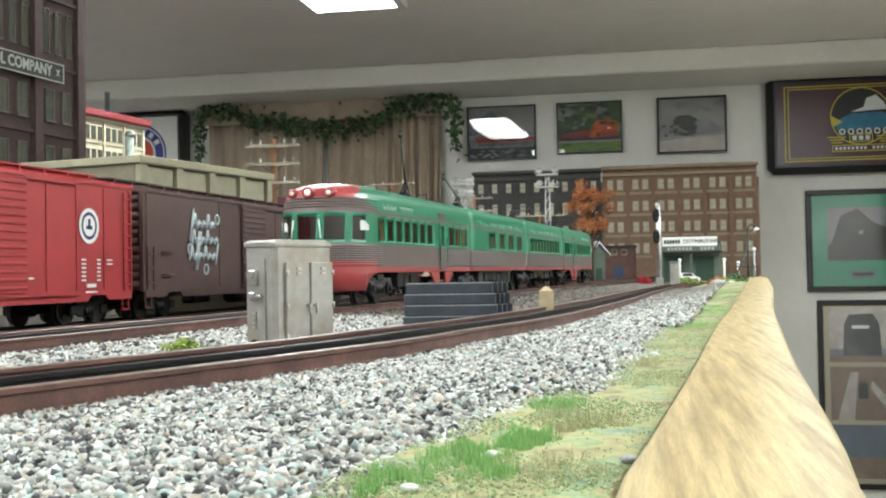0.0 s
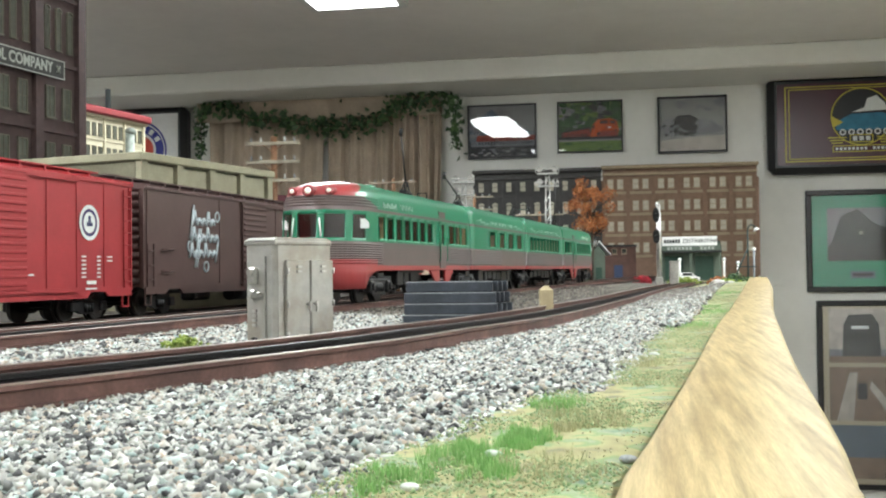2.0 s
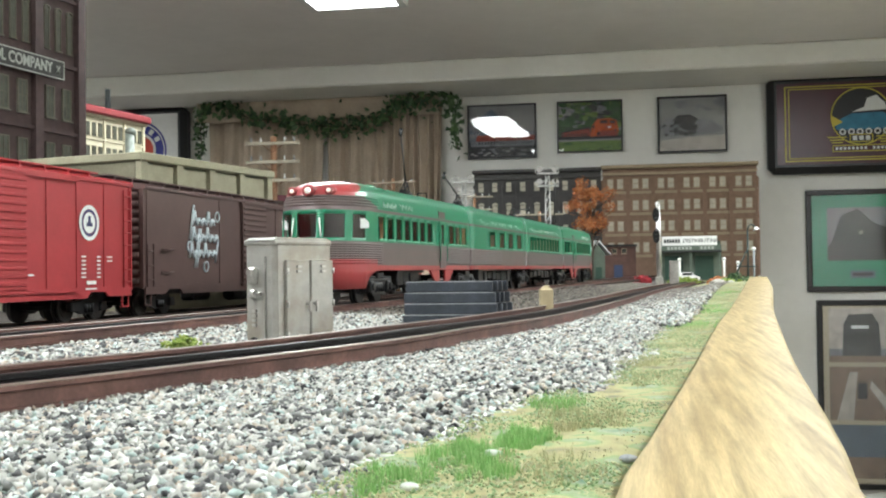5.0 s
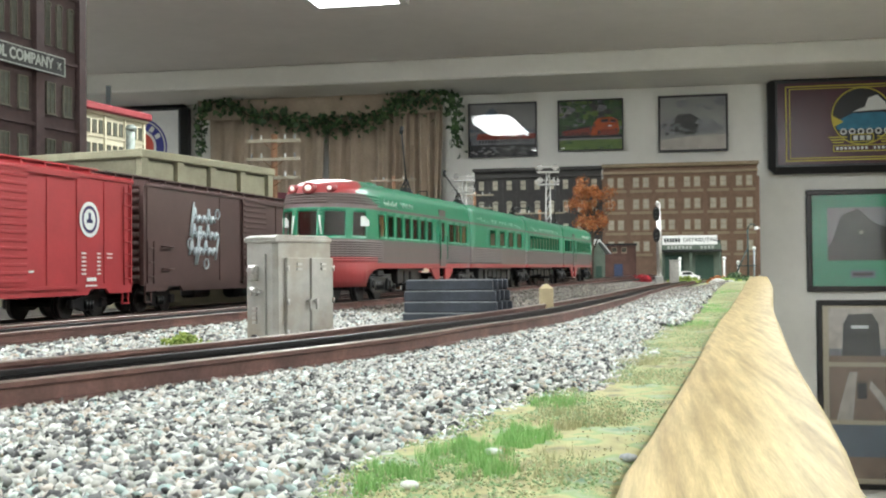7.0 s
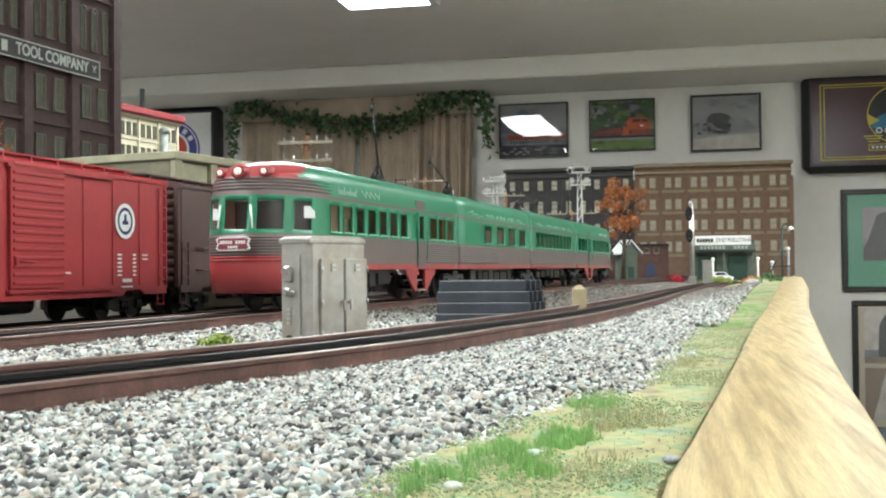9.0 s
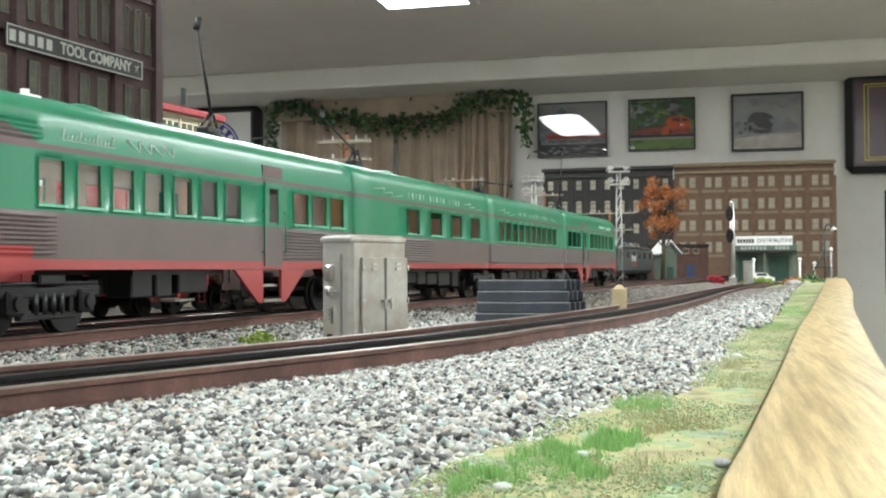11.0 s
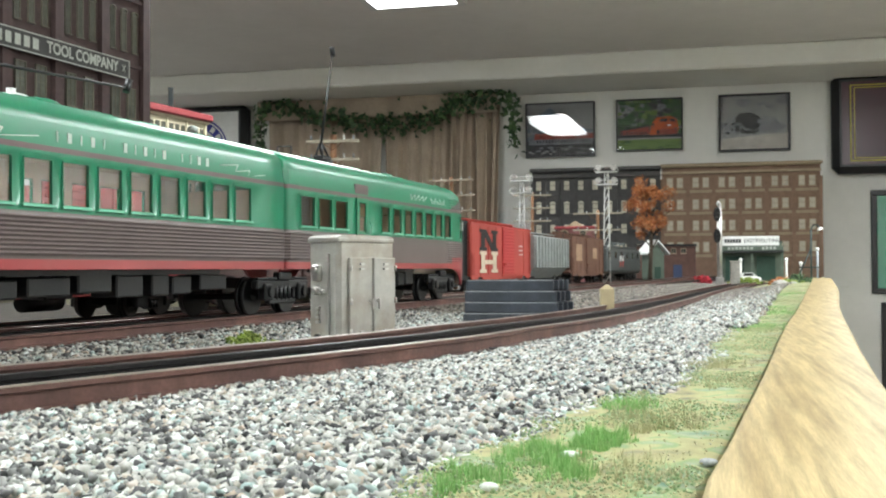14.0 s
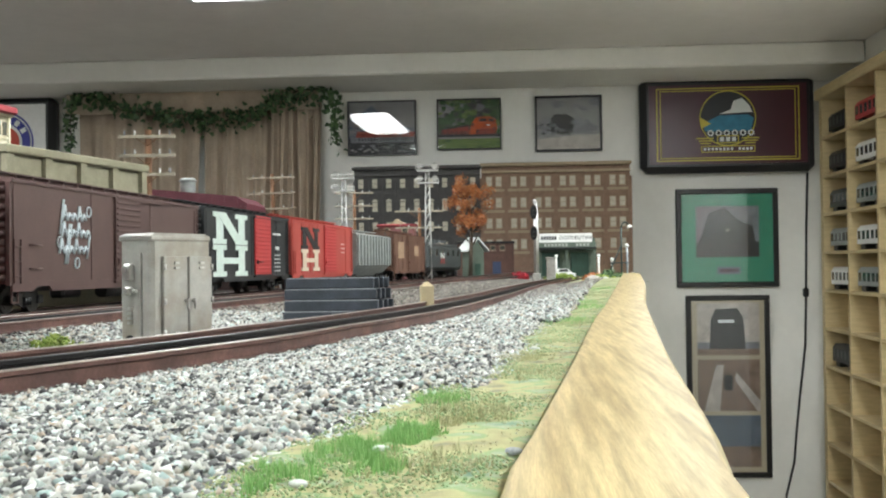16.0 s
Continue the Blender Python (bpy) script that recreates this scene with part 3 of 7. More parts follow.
def car_shell(length, windows, nose, flute_ranges, door=None):
    """The painted shell with window openings cut through. Local x runs from the nose, z from the rail top."""
    bm = B()
    a = 0.044
    xs = set()
    if nose:
        for k in range(15):
            xs.add(round(a * (1 - math.cos(math.pi / 2 * k / 14)), 6))
        for v in (0.00067, 0.0023, 0.0122, 0.018, 0.0325):
            xs.add(v)
        for v in (0.032, 0.034, 0.038, 0.042, 0.047, 0.052, 0.058, 0.064):
            xs.add(v)
    else:
        xs.add(0.0)
        xs.add(0.003)
    for w0, w1, z0, z1 in windows:
        xs.update((max(0.0, round(w0, 6)), round(w1, 6)))
    for r0, r1 in flute_ranges:
        xs.update((r0, r1))
    xs.update((length - 0.003, length))
    xs = sorted(xs)
    while True:
        gap = [(p + q) / 2 for p, q in zip(xs, xs[1:]) if q - p > 0.02]
        if not gap:
            break
        xs = sorted(xs + gap)
    flutes = list(np.linspace(0.0225, 0.0372, 19))
    upper = list(np.linspace(0.0632, 0.0708, 9))
    zs = [None, 0.0176, 0.0212] + flutes + [0.0384, WIN_LO, WIN_HI, 0.0603, 0.0609, 0.0618, 0.0624] + upper
    roof_n = 9

    def ring(x):
        e = max(0.0, 1 - x / a) if nose else 0.0
        w = W2 * (1 - e ** 2.3) ** (1 / 2.3) if nose else W2
        if not nose and x < 0.003:
            w = W2 - 0.0025 * (1 - x / 0.003)
        if x > length - 0.003:
            w = W2 - 0.0025 * (1 - (length - x) / 0.003)
        top = 0.083 - 0.006 * e ** 2
        pts = []
        in_fl = any(r0 - 1e-6 <= x <= r1 + 1e-6 for r0, r1 in flute_ranges)
        for k, z in enumerate(zs):
            o = 0.0
            if z is None:
                if nose:
                    t = min(1, max(0, (x - 0.032) / 0.026))
                    z = 0.0066 + (0.0174 - 0.0066) * math.sqrt(max(0, 1 - (1 - t) ** 2))
                else:
                    z = 0.0174
            if z in flutes and in_fl and flutes.index(z) % 2:
                o = 0.0006
            if nose and z in upper and x < 0.056 and upper.index(z) % 2:
                o = 0.0006
            tuck = 0.0012 * max(0.0, (z - 0.059) / 0.012) ** 2
            lean = 0.010 * max(0.0, (z - 0.04) / 0.0385) ** 2.2 * e
            low = 0.0022 * max(0.0, (0.02 - z) / 0.014) * (e > 0) * e
            pts.append((x + lean + low, max(0.0, w - tuck + (o if w > 0 else 0)), z, o))
        zr = zs[-1]
        w0 = pts[-1][1]
        for k in range(1, roof_n + 1):
            u = math.pi / 2 * k / roof_n
            z = zr + (top - zr) * math.sin(u) ** 0.92
            y = w0 * math.cos(u) ** 0.8 if k < roof_n else 0.0
            lean = 0.010 * max(0.0, (z - 0.04) / 0.0385) ** 2.2 * e
            pts.append((x + lean, y, z, 0))
        return pts

    rings = [ring(x) for x in xs]
    nk = len(rings[0])
    for side in (1, -1):
        vs = [[bm.verts.new((p[0] - (p[3] if xs[i] < 0.004 and nose else 0), side * p[1], p[2])) for p in r] for i, r in enumerate(rings)]
        for i in range(len(xs) - 1):
            xm = (xs[i] + xs[i + 1]) / 2
            for k in range(nk - 1):
                zm = (rings[i][k][2] + rings[i][k + 1][2]) / 2
                if any(w0 < xm < w1 and z0 < zm < z1 for w0, w1, z0, z1 in windows):
                    continue
                q = [vs[i][k], vs[i + 1][k], vs[i + 1][k + 1], vs[i][k + 1]]
                if side > 0:
                    q = q[::-1]
                f = bm.faces.new(q)
                f.smooth = not (0.0226 < zm < 0.0372 or (nose and 0.0632 < zm < 0.0708))
                if zm < 0.0212 or (nose and xm < 0.05 and zm < 0.0255):
                    mi = 2
                elif zm < 0.0384:
                    mi = 1
                elif zm < 0.0603:
                    mi = 0
                elif zm < 0.0624:
                    mi = 3
                elif nose and zm < 0.0708 and xm < 0.03 + (0.0708 - zm) * 3.2:
                    mi = 1
                elif nose and zm >= 0.0708 and xm < 0.019 + (zm - 0.0708) * 2.2:
                    mi = 2
                else:
                    mi = 0
                f.material_index = mi
    bmesh.ops.remove_doubles(bm, verts=bm.verts, dist=1e-6)
    bmesh.ops.dissolve_degenerate(bm, dist=1e-7, edges=bm.edges)
    return bm


def truck(parent, x, name="truck", wheels=(-0.0165, 0.0165), half=0.023):
    """A bogie: side frames with springs and journal boxes, a bolster and wheel sets."""
    bm = B()
    for s in (1, -1):
        y = s * half
        box(bm, (x, y, 0.0115), (0.05, 0.0035, 0.0034), bevel=0.0006)
        box(bm, (x, y, 0.0052), (0.026, 0.003, 0.002), bevel=0.0004)
        for w in wheels:
            box(bm, (x + w, y + s * 0.0012, 0.0088), (0.0075, 0.0045, 0.0065), bevel=0.0008)
            rod(bm, (x + w, y + s * 0.003, 0.0088), (x + w, y + s * 0.0048, 0.0088), 0.0021, 10)
        for d in (-0.006, -0.002, 0.002, 0.006):
            rod(bm, (x + d, y + s * 0.0008, 0.0055), (x + d, y + s * 0.0008, 0.0112), 0.0012, 8)
        box(bm, (x - 0.0105, y, 0.0085), (0.002, 0.003, 0.006))
        box(bm, (x + 0.0105, y, 0.0085), (0.002, 0.003, 0.006))
        rod(bm, (x - 0.024, y + s * 0.001, 0.0138), (x + 0.024, y + s * 0.001, 0.0138), 0.0006, 6)
        box(bm, (x, y + s * 0.001, 0.0148), (0.012, 0.004, 0.003), bevel=0.0005)
    box(bm, (x, 0, 0.012), (0.009, 2 * half, 0.004))
    t = part(name, bm, M["black"], parent, "black cast bogie")
    for w in wheels:
        bm = B()
        for s in (1, -1):
            rod(bm, (0, s * 0.0145, 0), (0, s * 0.0172, 0), 0.0085, 24)
            rod(bm, (0, s * 0.0132, 0), (0, s * 0.0146, 0), 0.0094, 24)
        rod(bm, (0, -0.02, 0), (0, 0.02, 0), 0.0015, 8)
        part("wheel_set", bm, M["black"], t, at=pose(x + w, 0, 0.0085))
    return t


def zigzag(bm, x, z, y, s, sx, mi=0):
    """A lightning flash in thin strokes on the side at y."""
    pts = [(0, 0.0), (0.008, 0.0012), (0.0068, -0.0014), (0.0135, -0.0002), (0.0125, -0.0026), (0.021, -0.001)]
    for p, q in zip(pts, pts[1:]):
        a, b = Vector((x + sx * p[0], y, z + 1.3 * p[1])), Vector((x + sx * q[0], y, z + 1.3 * q[1]))
        rod(bm, a, b, 0.00028, 5, mi)


def bars_of_text(bm, x, z, y, widths, h, pitch, slant=0.0):
    """Writing as plain upright strokes."""
    for k, w in enumerate(widths):
        if w:
            box(bm, (x + k * pitch, y, z), (w, 0.0003, h))


def pane_at(parent, w0, w1, z0, z1, y, name="window"):
    s = 1 if y > 0 else -1
    fr = B()
    t = 0.0004
    for c, sz in ((((w0 + w1) / 2, y, z0 + t / 2), (w1 - w0, 0.0012, t)), (((w0 + w1) / 2, y, z1 - t / 2), (w1 - w0, 0.0012, t)), ((w0 + t / 2, y, (z0 + z1) / 2), (t, 0.0012, z1 - z0)), ((w1 - t / 2, y, (z0 + z1) / 2), (t, 0.0012, z1 - z0))):
        box(fr, c, sz)
    box(fr, ((w0 + w1) / 2, y + s * 0.0007, z0 - 0.0004), (w1 - w0 + 0.001, 0.0012, 0.0009), 1)
    w = part(name, fr, [M["green"], M["pale_green"]], parent)
    g = part("pane", box(B(), ((w0 + w1) / 2, y - s * 0.0004, (z0 + z1) / 2), (w1 - w0 - 2 * t, 0.0003, z1 - z0 - 2 * t)), M["glass"], w)
    g.visible_shadow = False
    return w


M["pale_green"] = mat("worn_green_sill", (0.16, 0.5, 0.33), 0.4, var=0.05, scale=200)


def interior(t, x0, x1, warm):
    bm = B()
    box(bm, ((x0 + x1) / 2, 0, 0.0225), (x1 - x0, 0.05, 0.001), 0)
    box(bm, ((x0 + x1) / 2, 0, 0.0645), (x1 - x0, 0.05, 0.0008), 0)
    box(bm, (x0 + 0.0006, 0, 0.041), (0.0008, 0.05, 0.036), 0)
    box(bm, (x1 - 0.0006, 0, 0.041), (0.0008, 0.05, 0.036), 0)
    part("cabin_lining", bm, M["cabin"], t, "tan cabin lining")
    me = None
    x = x0 + 0.014
    while x < x1 - 0.012:
        for s in (1, -1):
            if me is None:
                b = B()
                box(b, (0, 0, 0.0265), (0.009, 0.017, 0.006), bevel=0.001)
                box(b, (0.005, 0, 0.0325), (0.0025, 0.017, 0.015), bevel=0.001)
                me = bpy.data.meshes.new("seat")
                b.to_mesh(me)
                b.free()
                me.materials.append(M["seat"])
            ob = new("seat", me)
            ob.parent = t
            ob.matrix_basis = pose(x, s * 0.0145, 0)
        x += 0.0178
    for k, gx in enumerate(warm):
        part("cabin_lamp", box(B(), (gx, 0, 0.0635), (0.014, 0.012, 0.0008)), M["glow"], t, "warm glowing cabin lamp")
    # added glowing strip, brightens the cabin behind the windows
    part("ceiling_lamp", box(B(), ((x0 + x1) / 2, 0, 0.0638), (x1 - x0 - 0.03, 0.006, 0.0008)), M["glow_soft"], t, "pale glowing strip added to brighten the cabin")


def trolley(t, x, up, sx, rise=0.0, reach=0.062):
    """A trolley pole on its swivel base; up: raised to the wire height."""
    bm = B()
    rod(bm, (x, 0, 0.0825), (x, 0, 0.086), 0.006, 14)
    box(bm, (x, 0, 0.0875), (0.012, 0.006, 0.003), bevel=0.0006)
    for s in (1, -1):
        rod(bm, (x - 0.004, s * 0.002, 0.0885), (x + 0.002, s * 0.001, 0.0965), 0.0006, 6)
        rod(bm, (x + 0.004, s * 0.002, 0.0885), (x + 0.002, s * 0.001, 0.0965), 0.0006, 6)
    base = part("trolley_base", bm, M["black"], t, "black trolley swivel base with springs")
    bm = B()
    a = Vector((x + 0.002, 0, 0.095))
    b = a + Vector((sx * reach * math.cos(rise), 0, reach * math.sin(rise)))
    rod(bm, a, b, 0.0008, 7, r2=0.0005)
    rod(bm, b - Vector((0.001, 0, 0.002)), b + Vector((0.001, 0, 0.004)), 0.0015, 8)
    part("trolley_pole", bm, M["black"], base, "thin trolley pole")
    return base


def door_part(t, x0, x1, side):
    y = side * (W2 + 0.0002)
    bm = B()
    box(bm, ((x0 + x1) / 2, y, 0.0288), (x1 - x0, 0.0008, 0.0197), 1)
    for c, s in (((x0 + 0.0018, y, 0.0485), (0.0036, 0.0008, 0.019)), ((x1 - 0.0018, y, 0.0485), (0.0036, 0.0008, 0.019)), (((x0 + x1) / 2, y, 0.0592), (x1 - x0, 0.0008, 0.0026)), (((x0 + x1) / 2, y, 0.0393), (x1 - x0, 0.0008, 0.0013))):
        box(bm, c, s)
    d = part("door", bm, [M["green"], M["taupe"]], t, "green and taupe folding side door with a window")
    box_h = B()
    for hx in (x0 - 0.0018, x1 + 0.0018):
        rod(box_h, (hx, y + side * 0.0012, 0.026), (hx, y + side * 0.0012, 0.046), 0.00035, 6)
        for hz in (0.026, 0.046):
            rod(box_h, (hx, y, hz), (hx, y + side * 0.0012, hz), 0.0004, 6)
    part("grab_rail", box_h, M["green"], d)
    g = part("pane", box(B(), ((x0 + x1) / 2, y, 0.0475), (x1 - x0 - 0.007, 0.0003, 0.015)), M["glass"], d)
    g.visible_shadow = False
    bm = B()
    box(bm, ((x0 + x1) / 2, y - side * 0.0006, 0.066), (x1 - x0 + 0.002, 0.0006, 0.006))
    part("door_transom", bm, M["taupe_dark"], d)
    # stepwell below the sill
    bm = B()
    for p, q in (((x0 - 0.024, x0 - 0.0005), -1), ((x1 + 0.0005, x1 + 0.024), 1)):
        o = [(p[0], 0.0172), (p[1], 0.0172), (p[1], 0.0035), (p[1] - 0.004, 0.0035)] if q < 0 else [(p[0], 0.0172), (p[1], 0.0172), (p[0] + 0.004, 0.0035), (p[0], 0.0035)]
        prism(bm, o, side * (W2 - 0.0016), side * (W2 - 0.0002))
    part("step_well", bm, M["salmon"], t, "red triangular step guards")
    bm = B()
    box(bm, ((x0 + x1) / 2, side * (W2 - 0.005), 0.0042), (x1 - x0, 0.01, 0.0012))
    box(bm, ((x0 + x1) / 2, side * (W2 - 0.006), 0.0105), (x1 - x0, 0.008, 0.001))
    part("step", bm, M["steel"], t, "bright metal steps")


def underfloor(t, x0, x1, seed):
    r = random.Random(seed)
    bm = B()
    box(bm, ((x0 + x1) / 2, 0, 0.0165), (x1 - x0, 0.045, 0.002))
    x = x0
    while x < x1 - 0.012:
        w = r.uniform(0.01, 0.022)
        for s in (1, -1):
            part("equipment_box", box(B(), (x + w / 2, s * 0.016, 0.0165 - r.uniform(0.003, 0.0055)), (w, 0.012, r.uniform(0.006, 0.011)), bevel=0.0006), M["black"], t)
        x += w + r.uniform(0.002, 0.007)
    part("floor_pan", bm, M["black"], t)


def end_car(m, raised):
    t = thing("train_end_car", m, "streamlined green and taupe electric train end car with red skirt", "train car", "cars of the green train")
    wins = []
    for k in range(7):
        c = L_END - (0.1203 + 0.0182 * k)
        wins.append((c - 0.0062, c + 0.0062, WIN_LO, WIN_HI))
    for c in (0.0215, 0.0411, 0.0601):
        wins.append((L_END - c - 0.0077, L_END - c + 0.0077, WIN_LO, WIN_HI))
    cab = [(-0.001, 0.00067), (0.0023, 0.0122), (0.018, 0.0325)]
    cabw = [(p, q, WIN_LO, WIN_HI) for p, q in cab]
    dx0, dx1 = L_END - 0.0945, L_END - 0.079
    shell = car_shell(L_END, wins + cabw + [(dx0, dx1, WIN_LO, WIN_HI)], True, [(0.0, 0.058), (dx1 + 0.004, L_END)])
    ob = part("body", shell, [M["green"], M["taupe"], M["salmon"], M["taupe_dark"]] + [M["cabin"]] * 4, t)
    so = ob.modifiers.new("thickness", "SOLIDIFY")
    so.thickness, so.offset, so.material_offset = 0.0009, -1, 4
    for s in (1, -1):
        for w in wins:
            pane_at(t, *w, s * (W2 - 0.0002))
        door_part(t, dx0, dx1, s)
    # cab glazing follows the rounded front
    bm = B()
    ring = []
    a = 0.044
    for k in range(-24, 25):
        x = 0.0018 + a * (1 - math.cos(math.pi / 2 * abs(k) / 24)) * 0.98
        w = W2 * (1 - max(0, 1 - x / a) ** 2.3) ** (1 / 2.3) - 0.0012
        ring.append((x + 0.0006, math.copysign(max(w, 0), k) if k else 0.0))
    for p, q in zip(ring, ring[1:]):
        v = [bm.verts.new((u, w, z)) for (u, w), z in ((p, 0.039), (q, 0.039), (q, 0.0586), (p, 0.0586))]
        bm.faces.new(v).smooth = True
    bmesh.ops.remove_doubles(bm, verts=bm.verts, dist=1e-6)
    g = part("windscreen", bm, M["glass"], t, "curved cab windscreen")
    g.visible_shadow = False
    interior(t, 0.05, L_END - 0.006, (L_END - 0.056, L_END - 0.034) if raised else ())
    # added walls that keep the warm lamp glow between them
    for x in (L_END - 0.0745, L_END - 0.0312):
        part("partition", box(B(), (x, 0, 0.0435), (0.001, 0.05, 0.041)), M["cabin_dark"], t)
    # cab bulkhead
    part("cab_bulkhead", box(B(), (0.046, 0, 0.041), (0.001, 0.05, 0.038)), M["cabin_dark"], t)
    # headlights in their red pods
    for y, r in ((-0.0125, 0.002), (0, 0.0028), (0.0125, 0.002)):
        x = 0.0062 + (abs(y) / 0.0125) * 0.004
        h = part("headlight", rod(rod(B(), (x + 0.008, y, 0.0738), (x - 0.0015, y, 0.0738), r * 1.5, 18), (x - 0.0015, y, 0.0738), (x - 0.0026, y, 0.0738), r * 1.55, 18, 0, r * 1.2), M["salmon"], t, "round headlight in a red pod")
        bm = B()
        ball(bm, (x - 0.0024, y, 0.0738), r * 0.85, squash=(0.4, 1, 1))
        part("lens", bm, M["lamp_white"], h)
    # number board on the nose
    bm = B()
    slab(bm, [(-0.0098, -0.0024), (-0.0078, -0.0034), (0.0078, -0.0034), (0.0098, -0.0024), (0.0085, 0), (0.0098, 0.0024), (0.0078, 0.0034), (-0.0078, 0.0034), (-0.0098, 0.0024), (-0.0085, 0)], 0, 0.0006)
    p = part("nose_plate", bm, M["lettering"], t, "red and white name plate on the nose", at=Matrix.Translation((-0.0008, 0, 0.0325)) @ pose(0, 0, 0, 90, 0, -90))
    bm = B()
    slab(bm, [(-0.0088, -0.0020), (-0.0074, -0.0028), (0.0074, -0.0028), (0.0088, -0.0020), (0.0077, 0), (0.0088, 0.0020), (0.0074, 0.0028), (-0.0074, 0.0028), (-0.0088, 0.0020), (-0.0077, 0)], 0.0006, 0.0009)
    part("plate_field", bm, M["plate_red"], p)
    bm = B()
    for k in range(10):
        if k != 5:
            box(bm, (-0.0066 + k * 0.00146, 0.0008, 0.001), (0.0009, 0.0016, 0.0003))
    for k in range(4):
        box(bm, (-0.0022 + k * 0.00146, -0.0016, 0.001), (0.0009, 0.0013, 0.0003))
    part("plate_writing", bm, M["lettering"], p)
    # white wind deflectors and wipers
    for s in (1, -1):
        bm = B()
        slab(bm, [(0, 0), (0.0055, 0), (0.0055, 0.0035), (0.003, 0.0062), (0, 0.0062)], -0.0004, 0.0004)
        part("wind_wing", bm, M["lettering"], t, "small white wind deflector", at=Matrix.Translation((0.0245, s * 0.0268, 0.0475)) @ pose(0, 0, 0, 90, 0, -110 if s > 0 else -70))
        bm = B()
        rod(bm, (0.0012, s * 0.0085, 0.0545), (0.0008, s * 0.0098, 0.0415), 0.0005, 6)
        part("wiper", bm, M["lettering"], t, "white windscreen wiper")
    # striping pad and lettering
    for s in (1, -1):
        bm = B()
        y = s * (W2 - 0.0004)
        x = 0.066
        for k in range(13):
            h = 0.0022 if k % 4 else 0.0042
            rod(bm, (x + k * 0.0021, y, 0.0648), (x + k * 0.0021 + 0.0009, y, 0.0648 + h), 0.0003, 5)
            rod(bm, (x + k * 0.0021, y, 0.0648), (x + k * 0.0021 + 0.0016, y, 0.0649), 0.00025, 5)
        for k in range(4):
            rod(bm, (0.100 + k * 0.007, y, 0.0690), (0.107 + k * 0.007, y, 0.0648), 0.0003, 5)
            rod(bm, (0.107 + k * 0.007, y, 0.0648), (0.107 + k * 0.007, y, 0.0690), 0.0003, 5)
        part("side_writing", bm, M["pale_letter"], t, "thin silver script strokes and flashes")
    # roof details
    bm = B()
    for x in (0.09, 0.125, 0.16, 0.22):
        part("roof_vent", box(B(), (x, 0, 0.0833), (0.014, 0.011, 0.003), bevel=0.001), M["green"], t)
    rod(bm, (0.06, 0.004, 0.0838), (L_END - 0.02, 0.004, 0.0838), 0.0004, 5)
    part("roof_conduit", bm, M["green"], t)
    bm = B()
    ball(bm, (0.108, 0, 0.0838), 0.009, squash=(1, 0.8, 0.3))
    part("roof_dome", bm, M["green"], t)
    trolley(t, L_END - 0.095, raised, -1, math.radians(76), 0.045 if raised else 0.064)
    bm = B()
    for s in (1, -1):
        rod(bm, (L_END - 0.05, s * 0.004, 0.0825), (L_END - 0.05, s * 0.004, 0.0895), 0.0005, 6)
    rod(bm, (L_END - 0.05, -0.004, 0.0895), (L_END - 0.05, 0.004, 0.0895), 0.0005, 6)
    part("pole_hook", bm, M["black"], t)
    truck(t, 0.064)
    underfloor(t, 0.11, L_END - 0.12, 3)
    bm = B()
    box(bm, (0.022, 0, 0.0115), (0.03, 0.03, 0.005))
    part("coupler_pocket", bm, M["black"], t)
    return t


def mid_car(m, windows, seed, pole, raised):
    t = thing("train_middle_car", m, "green and taupe middle car of the electric train", "train car", "cars of the green train")
    shell = car_shell(L_MID, windows, False, [(0.0, 0.112)] if pole else [(0.0, 0.235)])
    ob = part("body", shell, [M["green"], M["taupe"], M["salmon"], M["taupe_dark"]] + [M["cabin"]] * 4, t)
    so = ob.modifiers.new("thickness", "SOLIDIFY")
    so.thickness, so.offset, so.material_offset = 0.0009, -1, 4
    for s in (1, -1):
        for w in windows:
            pane_at(t, *w, s * (W2 - 0.0002))
        bm = B()
        y = s * (W2 - 0.0004)
        zigzag(bm, 0.024, 0.0668, y, s, 2.1)
        bars_of_text(bm, 0.077, 0.0664, y, [0.0006, 0.002, 0.0006, 0.002, 0.0006, 0.0, 0.002, 0.0006, 0.002, 0.0006, 0.002, 0.0, 0.0006, 0.0006, 0.002, 0.002], 0.0038, 0.006)
        zigzag(bm, 0.177, 0.0662, y, s, 1.8)
        part("side_writing", bm, M["pale_letter"], t, "thin silver lettering strokes and flashes")
    interior(t, 0.006, L_MID - 0.006, ())
    for x0, x1 in ((-0.006, 0.0), (L_MID, L_MID + 0.006)):
        bm = B()
        prism(bm, [(x0, 0.018), (x1, 0.018), (x1, 0.078), (x0, 0.078)], -0.022, 0.022)
        part("diaphragm", bm, M["green_dark"], t, "green articulation diaphragm")
    for x in (0.03, 0.09, 0.13, 0.16, 0.2):
        part("roof_vent", box(B(), (x, 0, 0.0833), (0.014, 0.011, 0.003), bevel=0.001), M["green"], t)
    bm = B()
    ball(bm, (0.1, 0, 0.0838), 0.009, squash=(1, 0.8, 0.3))
    part("roof_dome", bm, M["green"], t)
    if pole:
        trolley(t, 0.06, raised, -1, math.radians(20), 0.048)
    truck(t, -0.003)
    if not pole:
        trolley(t, 0.06, raised, 1, math.radians(3), 0.09)
    if not pole:
        truck(t, L_MID + 0.003)
    underfloor(t, 0.05, L_MID - 0.05, seed)
    return t


